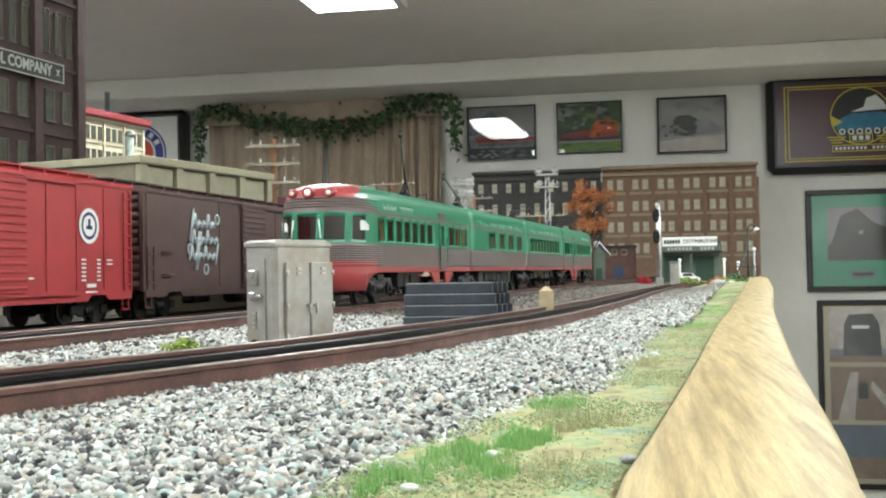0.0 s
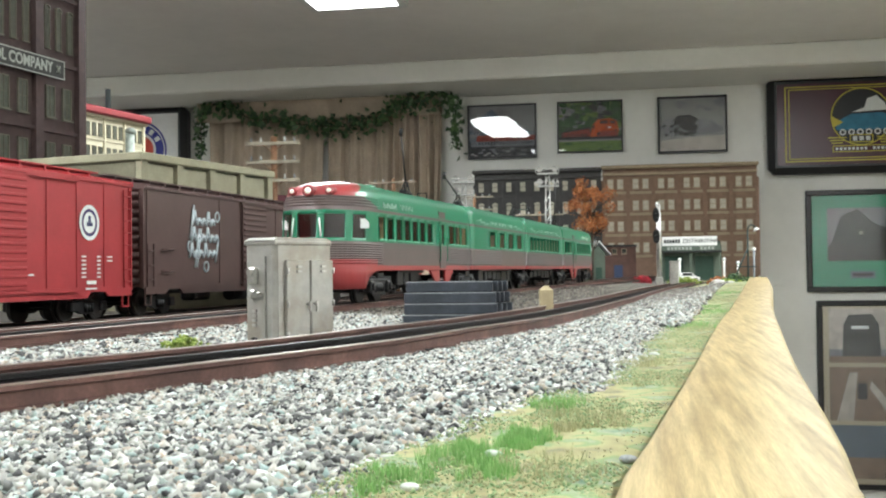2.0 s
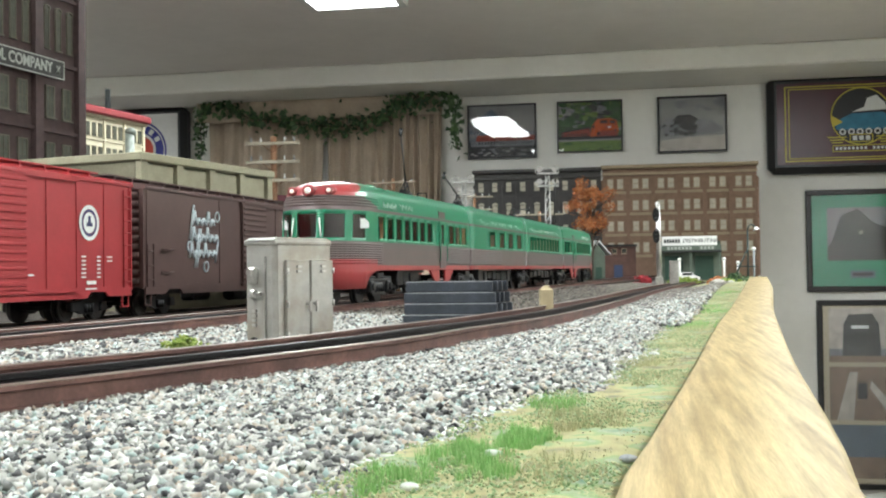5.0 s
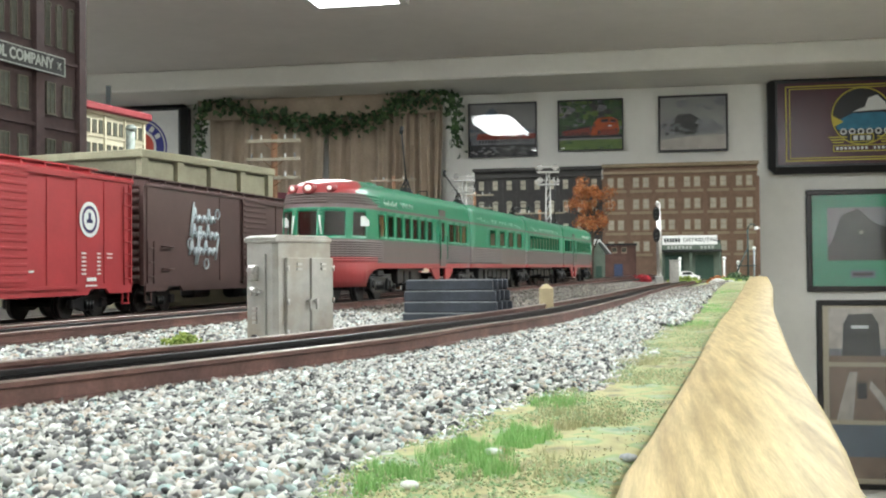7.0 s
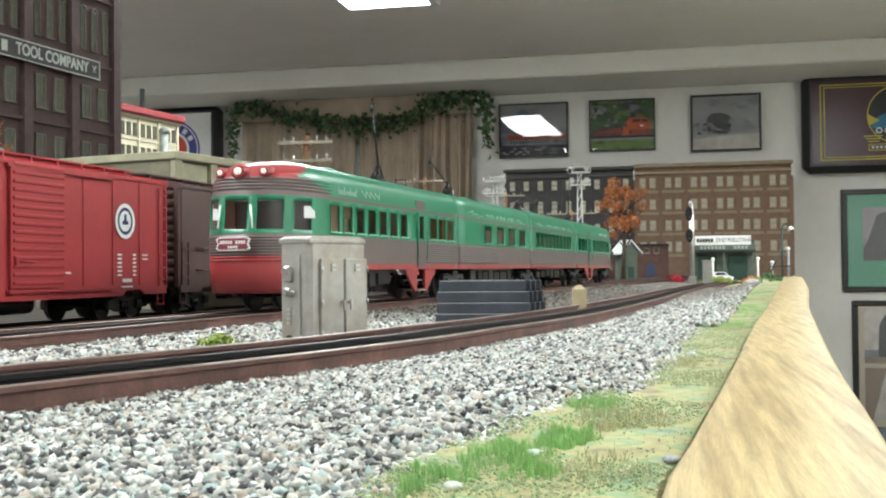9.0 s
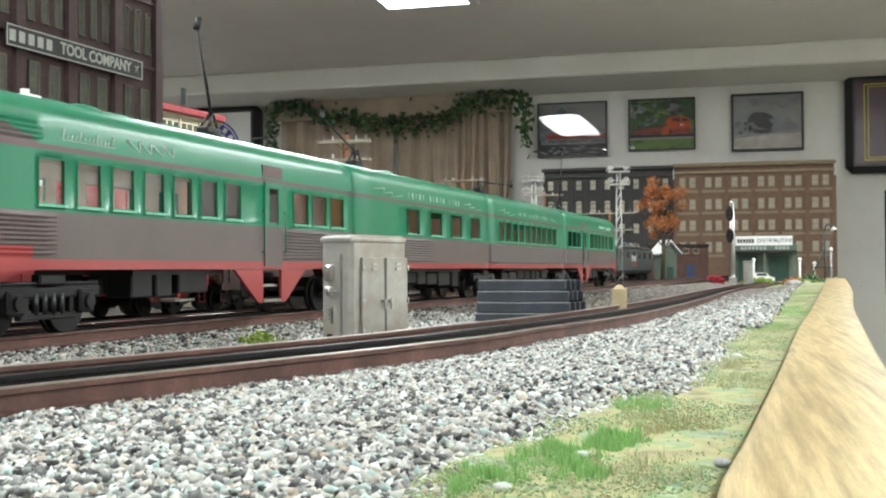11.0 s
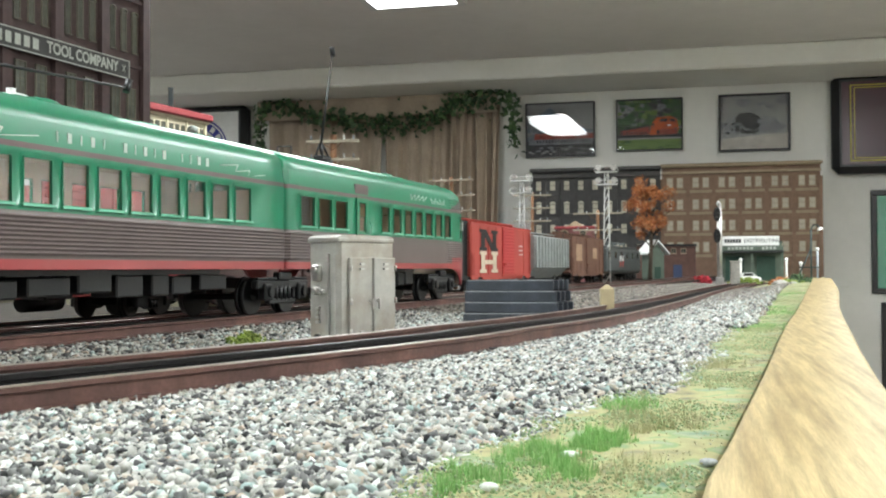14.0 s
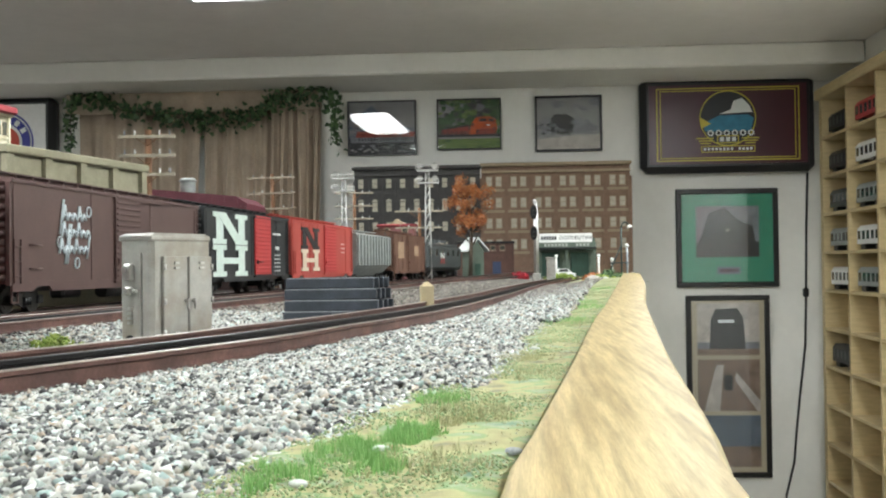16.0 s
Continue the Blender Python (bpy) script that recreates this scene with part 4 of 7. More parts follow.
# emission of the added strips that brighten the cabins
M["glow_soft"] = mat("cabin_fill_glow", (1.0, 0.93, 0.84), 0.5, var=0, emit=2.6)
M["plate_red"] = mat("dark_red_plate", (0.2, 0.03, 0.04), 0.5, var=0.05)
M["cabin_dark"] = mat("dark_brown_bulkhead", (0.06, 0.03, 0.025), 0.7, var=0.1)
M["green_dark"] = mat("green_diaphragm_rubber", (0.012, 0.2, 0.11), 0.6, var=0.08)

def set_heights(car):
    """Bring the parts to the car's true heights: a high floor over tall bogies, and a lower roof."""
    def up(z):
        return 0.0212 + (z - 0.0174) * 0.893 if z >= 0.0174 else 0.0098 + (z - 0.0066) * 1.055
    done = set()
    for ob in car.children_recursive:
        kind_ = ob.name.split(".")[0]
        if kind_ == "wheel_set":
            continue
        if kind_ in ("nose_plate", "wind_wing"):
            ob.location.z = up(ob.location.z)
        elif kind_ not in ("plate_field", "plate_writing") and ob.data not in done:
            done.add(ob.data)
            for v in ob.data.vertices:
                v.co.z = v.co.z * 1.22 if kind_ == "truck" else up(v.co.z)
    return car


WIN_M1 = [(c - 0.0105, c + 0.0105, WIN_LO, WIN_HI) for c in (0.0826, 0.1222, 0.1612, 0.2012)]
WIN_M2 = [(0.031 + 0.0182 * k - 0.0068, 0.031 + 0.0182 * k + 0.0068, WIN_LO, WIN_HI) for k in range(10)]
CARS = [
    (set_heights(end_car(pose(0, 0, 1), True)), 0.0, 0),
    (set_heights(mid_car(pose(0, 0, 1), WIN_M1, 5, True, False)), L_END, 0),
    (set_heights(mid_car(pose(0, 0, 1), WIN_M2, 9, False, False)), L_END + L_MID, 0),
    (set_heights(end_car(pose(0, 0, 1), False)), 2 * L_END + 2 * L_MID, 180),
]


def car_pose(s, along, turn):
    """The pose of a car whose train nose has run to s on track 2."""
    y = 0.13 + (s + along) * 0.995
    return pose(x_t2(y), y, Z_T2, 0, 0, ANG2 + turn)


# ---- freight cars standing on the siding ----
def t3_pose(y):
    dy = 0.01
    return pose(x_t3(y), y, Z_T3, 0, 0, math.degrees(math.atan2(dy, x_t3(y + dy) - x_t3(y))))


def freight_truck(t, x):
    bm = B()
    for s in (1, -1):
        y = s * 0.0205
        o = [(x - 0.018, 0.0075), (x - 0.016, 0.0115), (x - 0.006, 0.0132), (x + 0.006, 0.0132), (x + 0.016, 0.0115), (x + 0.018, 0.0075), (x + 0.014, 0.0072), (x + 0.006, 0.0042), (x - 0.006, 0.0042), (x - 0.014, 0.0072)]
        prism(bm, o, y - 0.0014, y + 0.0014)
        for w in (-0.016, 0.016):
            box(bm, (x + w, y + s * 0.001, 0.0088), (0.0065, 0.004, 0.0058), bevel=0.0006)
        for d in (-0.003, 0, 0.003):
            rod(bm, (x + d, y + s * 0.002, 0.0052), (x + d, y + s * 0.002, 0.0105), 0.0013, 7)
    box(bm, (x, 0, 0.0125), (0.007, 0.044, 0.004))
    tr = part("truck", bm, M["black"], t, "black freight truck")
    for w in (-0.016, 0.016):
        bm = B()
        for s in (1, -1):
            rod(bm, (x + w, s * 0.0145, 0.0084), (x + w, s * 0.0172, 0.0084), 0.0084, 22)
            rod(bm, (x + w, s * 0.0132, 0.0084), (x + w, s * 0.0146, 0.0084), 0.0093, 22)
            rod(bm, (x + w, s * 0.0172, 0.0084), (x + w, s * 0.0176, 0.0084), 0.006, 18)
        rod(bm, (x + w, -0.02, 0.0084), (x + w, 0.02, 0.0084), 0.0014, 8)
        part("wheel_set", bm, M["wheel"], tr)


M["wheel"] = mat("oily_wheel", (0.03, 0.028, 0.026), 0.4, 0.4, var=0.3, scale=300)


def ladder(t, x, y, z0, z1, n, material, w=0.008):
    bm = B()
    for d in (-w / 2, w / 2):
        box(bm, (x + d, y, (z0 + z1) / 2), (0.0007, 0.0008, z1 - z0))
    for k in range(n):
        rod(bm, (x - w / 2, y, z0 + (k + 0.5) * (z1 - z0) / n), (x + w / 2, y, z0 + (k + 0.5) * (z1 - z0) / n), 0.0004, 5)
    part("ladder", bm, material, t)


def boxcar(y0, length, paint, door_paint, door, label, ribs, marks, roof_paint=None):
    """A boxcar from its near end y0. door: centre and width along the side; marks(t): lettering."""
    t = thing("boxcar", t3_pose(y0), label, "boxcar", "standing freight cars")
    H0, H1, HR, W = 0.0175, 0.0845, 0.0905, 0.031
    roof_paint = roof_paint or paint
    bm = B()
    prism(bm, [(-W, H0 + 0.002), (W, H0 + 0.002), (W, H1), (-W, H1)], 0.004, length - 0.004)
    bmesh.ops.rotate(bm, verts=bm.verts, cent=(0, 0, 0), matrix=Matrix.Rotation(radians(-90), 3, "Z"))
    part("body", bm, paint, t)
    # side sill with its stepped lower edge
    for s in (1, -1):
        bm = B()
        pts = [(0.004, H0 + 0.003), (0.004, H0 - 0.003), (0.03, H0 - 0.003), (0.034, H0), (0.05, H0), (0.054, H0 - 0.0035), (length - 0.054, H0 - 0.0035), (length - 0.05, H0), (length - 0.034, H0), (length - 0.03, H0 - 0.003), (length - 0.004, H0 - 0.003), (length - 0.004, H0 + 0.003)]
        prism(bm, pts, s * (W - 0.001), s * (W + 0.0006))
        part("side_sill", bm, paint, t)
    # panel seams with rivets
    n = ribs
    for k in range(n + 1):
        x = 0.006 + (length - 0.012) * k / n
        if door[0] - door[1] / 2 < x < door[0] + door[1] * 0.9:
            continue
        for s in (1, -1):
            part("seam", box(B(), (x, s * (W + 0.0002), (H0 + H1) / 2), (0.0011, 0.0007, H1 - H0 - 0.004)), paint, t)
    # roof with raised ribs and a running board
    bm = B()
    rn = int(length / 0.022)
    prof = [(-W - 0.0012, H1 - 0.0012), (-W - 0.0012, H1 + 0.0006), (0, HR), (W + 0.0012, H1 + 0.0006), (W + 0.0012, H1 - 0.0012)]
    prism(bm, prof, 0.002, length - 0.002)
    bmesh.ops.rotate(bm, verts=bm.verts, cent=(0, 0, 0), matrix=Matrix.Rotation(radians(-90), 3, "Z"))
    roof = part("roof", bm, roof_paint, t)
    rb = None
    for k in range(rn + 1):
        if rb is None:
            bm = B()
            prism(bm, [(u * 1.004, v + 0.0011) for u, v in prof], -0.0012, 0.0012)
            bmesh.ops.rotate(bm, verts=bm.verts, cent=(0, 0, 0), matrix=Matrix.Rotation(radians(-90), 3, "Z"))
            rb = part("roof_rib", bm, roof_paint, roof)
        else:
            rb = new("roof_rib", rb.data)
            rb.parent = roof
        rb.matrix_basis = pose(0.004 + (length - 0.008) * k / rn, 0, 0)
    bm = B()
    for d in (-0.0042, 0, 0.0042):
        box(bm, (length / 2, d, HR + 0.0026), (length, 0.0038, 0.0009))
    for k in range(rn):
        box(bm, (0.01 + (length - 0.02) * k / (rn - 1), 0, HR + 0.0012), (0.0015, 0.012, 0.002))
    part("running_board", bm, roof_paint, t)
    # corrugated ends
    for x, s in ((0.0035, -1), (length - 0.0035, 1)):
        bm = B()
        for d in (-W + 0.0015, W - 0.0015):
            box(bm, (x, d, (H0 + H1) / 2), (0.003, 0.003, H1 - H0 - 0.002))
        box(bm, (x + s * 0.001, 0, (H0 + H1) / 2), (0.002, 0.0022, H1 - H0 - 0.006))
        e = part("end_panel", bm, paint, t)
        cor = part("corrugation", rod(B(), (0, -W + 0.004, 0), (0, W - 0.004, 0), 0.0018, 8), paint, e)
        for k in range(11):
            if k:
                cor = new("corrugation", cor.data)
                cor.parent = e
            cor.matrix_basis = pose(x, 0, H0 + 0.006 + k * 0.0056)
        bm = B()
        rod(bm, (x + s * 0.003, -0.016, 0.05), (x + s * 0.003, -0.016, 0.088), 0.0006, 6)
        bm2 = rod(bm, (x + s * 0.0036, -0.016, 0.062), (x + s * 0.0048, -0.016, 0.062), 0.0055, 14)
        part("brake_wheel", bm2, M["black"], e)
    # sliding doors
    for s in (1, -1):
        bm = B()
        cx, w = door
        y = s * (W + 0.0013)
        box(bm, (cx, y, (H0 + H1) / 2 + 0.0005), (w, 0.0014, H1 - H0 - 0.005))
        d = part("door", bm, door_paint, t, "ribbed sliding door")
        rib = None
        for k in range(15):
            if rib is None:
                rib = part("rib", box(B(), (0, 0, 0), (w * 0.92, 0.0014, 0.0019), bevel=0.0004), door_paint, d)
            else:
                rib = new("rib", rib.data)
                rib.parent = d
            rib.matrix_basis = pose(cx, y + s * 0.0009, H0 + 0.0055 + k * 0.0043)
        bm = B()
        box(bm, (cx + w * 0.5, s * (W + 0.0016), H1 - 0.0022), (w * 2.1, 0.0018, 0.0016))
        part("door_track", bm, paint, d)
        part("door_track", box(B(), (cx + w * 0.5, s * (W + 0.0016), H0 + 0.0012), (w * 2.1, 0.0022, 0.0016)), paint, d)
        bm = B()
        rod(bm, (cx - w * 0.4, y + s * 0.0022, 0.034), (cx - w * 0.1, y + s * 0.0022, 0.034), 0.0006, 6)
        box(bm, (cx - w * 0.42, y + s * 0.0015, 0.034), (0.003, 0.002, 0.004))
        part("door_latch", bm, paint, d)
        ladder(t, length - 0.0095, s * (W + 0.001), H0 + 0.002, H1 - 0.004, 8, paint)
        ladder(t, 0.0095, s * (W + 0.001), H0 + 0.002, H0 + 0.03, 3, paint)
        for x in (0.009, length - 0.009):
            bm = B()
            for p in (x - 0.0035, x + 0.0035):
                box(bm, (p, s * (W - 0.001), H0 - 0.006), (0.0009, 0.0008, 0.008))
            box(bm, (x, s * (W - 0.001), H0 - 0.0098), (0.008, 0.0016, 0.0009))
            part("stirrup_step", bm, paint, t)
    bm = B()
    box(bm, (length / 2, 0, 0.0165), (length - 0.01, 0.018, 0.006))
    box(bm, (length / 2 - 0.02, 0.006, 0.012), (0.03, 0.012, 0.01), bevel=0.002)
    rod(bm, (length / 2 + 0.01, -0.008, 0.011), (length / 2 + 0.04, -0.008, 0.011), 0.005, 12)
    for x in (-0.004, length + 0.004):
        box(bm, (x, 0, 0.0135), (0.014, 0.005, 0.005), bevel=0.001)
    part("underframe", bm, M["black"], t)
    freight_truck(t, 0.038)
    freight_truck(t, length - 0.038)
    marks(t, -(W + 0.0008), length)
    return t


def disc(bm, x, z, y, r0, r1, mi=0, seg=36, th=0.0003):
    """A ring or disc on the visible side."""
    for k in range(seg):
        a, b = 2 * math.pi * k / seg, 2 * math.pi * (k + 1) / seg
        q = [(x + r * math.cos(u), z + r * math.sin(u)) for r, u in ((r1, a), (r1, b), (r0, b), (r0, a))]
        if r0 == 0:
            q = q[:3]
        f = bm.faces.new([bm.verts.new((u, y, v)) for u, v in q])
        f.material_index = mi
    return bm


def marks_red(t, y, L):
    bm = B()
    disc(bm, L - 0.052, 0.0585, y - 0.0001, 0.0082, 0.0105)
    disc(bm, L - 0.052, 0.0585, y - 0.0001, 0.0, 0.0062)
    part("round_mark", bm, M["lettering"], t, "round white herald")
    bm = B()
    disc(bm, L - 0.052, 0.0585, y - 0.00012, 0.0064, 0.008)
    box(bm, (L - 0.052, y - 0.0002, 0.0595), (0.0022, 0.0003, 0.006))
    box(bm, (L - 0.052, y - 0.0002, 0.0575), (0.006, 0.0003, 0.0022))
    part("mark_detail", bm, M["mark_navy"], t)
    for k in range(6):
        part("data_bar", box(B(), (L - 0.058, y, 0.0385 - k * 0.0024), (0.0045, 0.0003, 0.001)), M["lettering"], t)
        part("data_bar", box(B(), (L - 0.042, y, 0.0385 - k * 0.0024), (0.0035, 0.0003, 0.001)), M["lettering"], t)
    for k in range(2):
        part("data_bar", box(B(), (L - 0.03, y, 0.0385 - k * 0.0024), (0.006, 0.0003, 0.0008)), M["lettering"], t)
    part("data_bar", box(B(), (L - 0.05, y, 0.0232), (0.01, 0.0003, 0.0022)), M["lettering"], t)
    part("data_bar", box(B(), (L - 0.05, y, 0.0195), (0.012, 0.0003, 0.0009)), M["lettering"], t)
    part("data_bar", box(B(), (L - 0.112, y, 0.028), (0.012, 0.0003, 0.001)), M["lettering"], t)
    bm = B()
    for k in range(4):
        box(bm, (0.134 - k * 0.012, y, 0.073), (0.0085, 0.0003, 0.0055))
        box(bm, (0.105 - k * 0.012, y, 0.034), (0.008, 0.0003, 0.005))
    part("road_lettering", bm, M["lettering"], t, "white letter-sized bars")


def marks_script(t, y, L):
    bm = B()
    r = random.Random(4)
    x0, z0 = 0.079, 0.0715
    for row in range(3):
        z = z0 - row * 0.0125
        x = x0 + (row == 2) * -0.002
        for k in range(6 if row else 5):
            tall = 0.0115 if k in (0, 3) else 0.006
            a = Vector((x + k * 0.0062, y, z - 0.009))
            b = a + Vector((0.0022, 0, tall))
            c = a + Vector((0.0052, 0, 0.0012))
            rod(bm, a, b, 0.001, 6)
            rod(bm, b, c, 0.0009, 6)
            rod(bm, a + Vector((0, 0, 0.003)), a + Vector((0.0055, 0, 0.0045)), 0.0005, 6)
    for cx, cz in ((0.1125, 0.0705), (0.077, 0.046), (0.1, 0.0305)):
        for k in range(10):
            u, v = 2 * math.pi * k / 10, 2 * math.pi * (k + 1) / 10
            rod(bm, (cx + 0.003 * math.cos(u), y, cz + 0.004 * math.sin(u)), (cx + 0.003 * math.cos(v), y, cz + 0.004 * math.sin(v)), 0.0006, 5)
    # tall flourishes, then the whole word block widened
    for fx, fz, fh in ((0.0765, 0.052, 0.026), (0.085, 0.03, 0.03), (0.0875, 0.03, 0.03), (0.1125, 0.034, 0.018)):
        rod(bm, (fx, y, fz), (fx + 0.003, y, fz + fh), 0.0008, 6)
    for v in bm.verts:
        v.co.x = 0.085 + (v.co.x - 0.095) * 1.14 + (v.co.z - 0.051) * 0.1
        v.co.z = 0.0515 + (v.co.z - 0.051) * 0.92
    part("script_lettering", bm, M["pale_blue_letter"], t, "flowing pale script strokes in three lines")
    bm = B()
    for z in (0.044, 0.029):
        rod(bm, (0.024, y - 0.002, z), (0.037, y - 0.002, z), 0.0006, 6)
        for x in (0.024, 0.037):
            rod(bm, (x, y, z), (x, y - 0.002, z), 0.0006, 6)
    part("grab_iron", bm, M["boxbrown"], t)


def block_mark(t, y, cx, z, w, h, material_top, material_low):
    """A tall pair of slab-serif block shapes, one over the other, stroke by stroke."""
    for k, m in ((0, material_top), (1, material_low)):
        zc = z + h * 0.26 - k * h * 0.5
        hh, q = h * 0.49, w * 0.2
        strokes = [box(B(), (cx + sd * w * 0.32, y, zc), (q, 0.0003, hh)) for sd in (-1, 1)]
        strokes += [box(B(), (cx + sd * w * 0.32, y - 0.00005, zc + e * hh * 0.42), (w * 0.38, 0.0003, hh * 0.16)) for sd in (-1, 1) for e in (-1, 1)]
        if k == 0:
            v = [(cx - w * 0.42, zc + hh / 2), (cx - w * 0.16, zc + hh / 2), (cx + w * 0.42, zc - hh / 2), (cx + w * 0.16, zc - hh / 2)]
            strokes.append(prism(B(), v, y - 0.0003, y))
        else:
            strokes.append(box(B(), (cx, y - 0.0001, zc), (w * 0.6, 0.0003, hh * 0.2)))
        mark = part("block_mark", strokes[0], m, t, "large slab-serif block emblem")
        for bm in strokes[1:]:
            part("stroke", bm, m, mark)


def marks_black(t, y, L):
    block_mark(t, y, 0.073, 0.0505, 0.1, 0.064, M["pale_mint"], M["pale_mint"])
    part("data_bar", box(B(), (0.228, y, 0.066), (0.03, 0.0003, 0.0022)), M["lettering"], t)
    part("data_bar", box(B(), (0.23, y, 0.05), (0.014, 0.0003, 0.004)), M["lettering"], t)
    for k in range(5):
        part("data_bar", box(B(), (0.23, y, 0.042 - k * 0.0045), (0.022, 0.0003, 0.0012)), M["lettering"], t)


def marks_orange(t, y, L):
    block_mark(t, y, 0.082, 0.05, 0.085, 0.056, M["boxblack"], M["pale_cream"])
    for k in range(3):
        part("data_bar", box(B(), (0.25, y, 0.06 - k * 0.006), (0.02, 0.0003, 0.0014)), M["lettering"], t)


def marks_old(t, y, L):
    for c, w, h in ((0.06, 0.05, 0.03), (0.2, 0.04, 0.02)):
        part("faded_patch", box(B(), (c, y, 0.0565), (w, 0.0003, h)), M["tan_patch"], t, "faded cream lettering patch")


M["mark_navy"] = mat("navy_mark", (0.03, 0.03, 0.12), 0.6, var=0.1)
M["pale_blue_letter"] = mat("pale_blue_lettering", (0.6, 0.68, 0.72), 0.6, var=0.1, scale=300)
M["pale_mint"] = mat("pale_mint_lettering", (0.62, 0.72, 0.66), 0.6, var=0.06, scale=200)
M["pale_cream"] = mat("cream_lettering", (0.65, 0.55, 0.42), 0.6, var=0.06, scale=200)
M["tan_patch"] = mat("tan_faded_paint", (0.38, 0.26, 0.17), 0.7, var=0.25, scale=120)
M["boxold"] = mat("weathered_brown_paint", (0.15, 0.075, 0.05), 0.7, var=0.2, scale=80)

boxcar(0.318, 0.303, M["boxred"], M["boxred"], (0.168, 0.045), "oxide red steel boxcar with a white round herald", 10, marks_red)
boxcar(0.628, 0.33, M["boxbrown"], M["boxbrown"], (0.172, 0.045), "dark brown boxcar with pale script lettering", 3, marks_script)
boxcar(0.965, 0.278, M["boxblack"], M["doorred"], (0.175, 0.055), "black boxcar with red door and white block emblem", 6, marks_black)
boxcar(1.249, 0.312, M["boxorange"], M["doorred"], (0.178, 0.06), "vermilion boxcar with black and cream block emblem", 8, marks_orange)
boxcar(1.838, 0.29, M["boxold"], M["boxold"], (0.145, 0.05), "weathered brown boxcar with faded cream lettering", 8, marks_old)


def hopper_car(y0, L):
    t = thing("hopper_car", t3_pose(y0), "weathered grey ribbed covered hopper car", "hopper car", "standing freight cars")
    bm = B()
    prism(bm, [(-0.03, 0.03), (-0.012, 0.012), (0.012, 0.012), (0.03, 0.03), (0.03, 0.078), (0, 0.083), (-0.03, 0.078)], 0.006, L - 0.006)
    bmesh.ops.rotate(bm, verts=bm.verts, cent=(0, 0, 0), matrix=Matrix.Rotation(radians(-90), 3, "Z"))
    part("body", bm, M["hopper"], t)
    for k in range(12):
        x = 0.01 + (L - 0.02) * k / 11
        for s in (1, -1):
            part("rib", box(B(), (x, s * 0.0315, 0.053), (0.0035, 0.003, 0.048), bevel=0.0006), M["hopper"], t)
    bm = B()
    box(bm, (L / 2, 0, 0.086), (L, 0.012, 0.001))
    for k in range(5):
        box(bm, (0.03 + k * (L - 0.06) / 4, 0.015, 0.083), (0.016, 0.012, 0.004))
    part("roof_hatch", bm, M["hopper"], t)
    part("underframe", box(B(), (L / 2, 0, 0.0165), (L, 0.02, 0.005)), M["black"], t)
    freight_truck(t, 0.03)
    freight_truck(t, L - 0.03)


hopper_car(1.578, 0.246)


def electric_loco(y0, L):
    t = thing("locomotive", t3_pose(y0), "dark grey boxy electric locomotive with a white block emblem", "locomotive", "standing freight cars")
    W = 0.03
    bm = B()
    box(bm, (L / 2, 0, 0.045), (L - 0.012, 2 * W, 0.05), bevel=0.004)
    part("body", bm, M["locogrey"], t)
    bm = B()
    box(bm, (L / 2, 0, 0.073), (L - 0.02, 0.046, 0.007), bevel=0.003)
    part("roof", bm, M["locogrey"], t)
    for k in range(5):
        bm = B()
        rod(bm, (0.05 + k * 0.07, 0, 0.076), (0.05 + k * 0.07, 0, 0.086), 0.008, 12)
        part("roof_vent", bm, M["locogrey"], t)
    for k in range(6):
        for s in (1, -1):
            part("window", box(B(), (0.04 + k * 0.066, s * (W + 0.0002), 0.056), (0.022, 0.0006, 0.014)), M["pane"], t)
    part("front_window", box(B(), (0.0056, -0.014, 0.056), (0.0006, 0.014, 0.013)), M["pane"], t)
    part("front_window", box(B(), (0.0056, 0.014, 0.056), (0.0006, 0.014, 0.013)), M["pane"], t)
    bm = rod(B(), (0.006, 0, 0.0765), (0.001, 0, 0.0765), 0.004, 12)
    part("headlight", bm, M["lettering"], t)
    block_mark(t, -(W + 0.0005), 0.17, 0.043, 0.05, 0.024, M["lettering"], M["boxorange"])
    bm = B()
    for s in (1, -1):
        rod(bm, (0.004, s * 0.028, 0.03), (L - 0.004, s * 0.028, 0.03), 0.0005, 5)
    rod(bm, (0.2, 0, 0.08), (0.13, 0, 0.094), 0.0008, 6)
    rod(bm, (0.13, 0, 0.094), (0.2, 0, 0.108), 0.0008, 6)
    rod(bm, (0.2, -0.016, 0.108), (0.2, 0.016, 0.108), 0.0008, 6)
    part("pantograph", bm, M["black"], t)
    part("underframe", box(B(), (L / 2, 0, 0.0185), (L, 0.05, 0.005)), M["black"], t)
    for x in (0.045, 0.12, L - 0.12, L - 0.045):
        freight_truck(t, x)


electric_loco(2.146, 0.42)


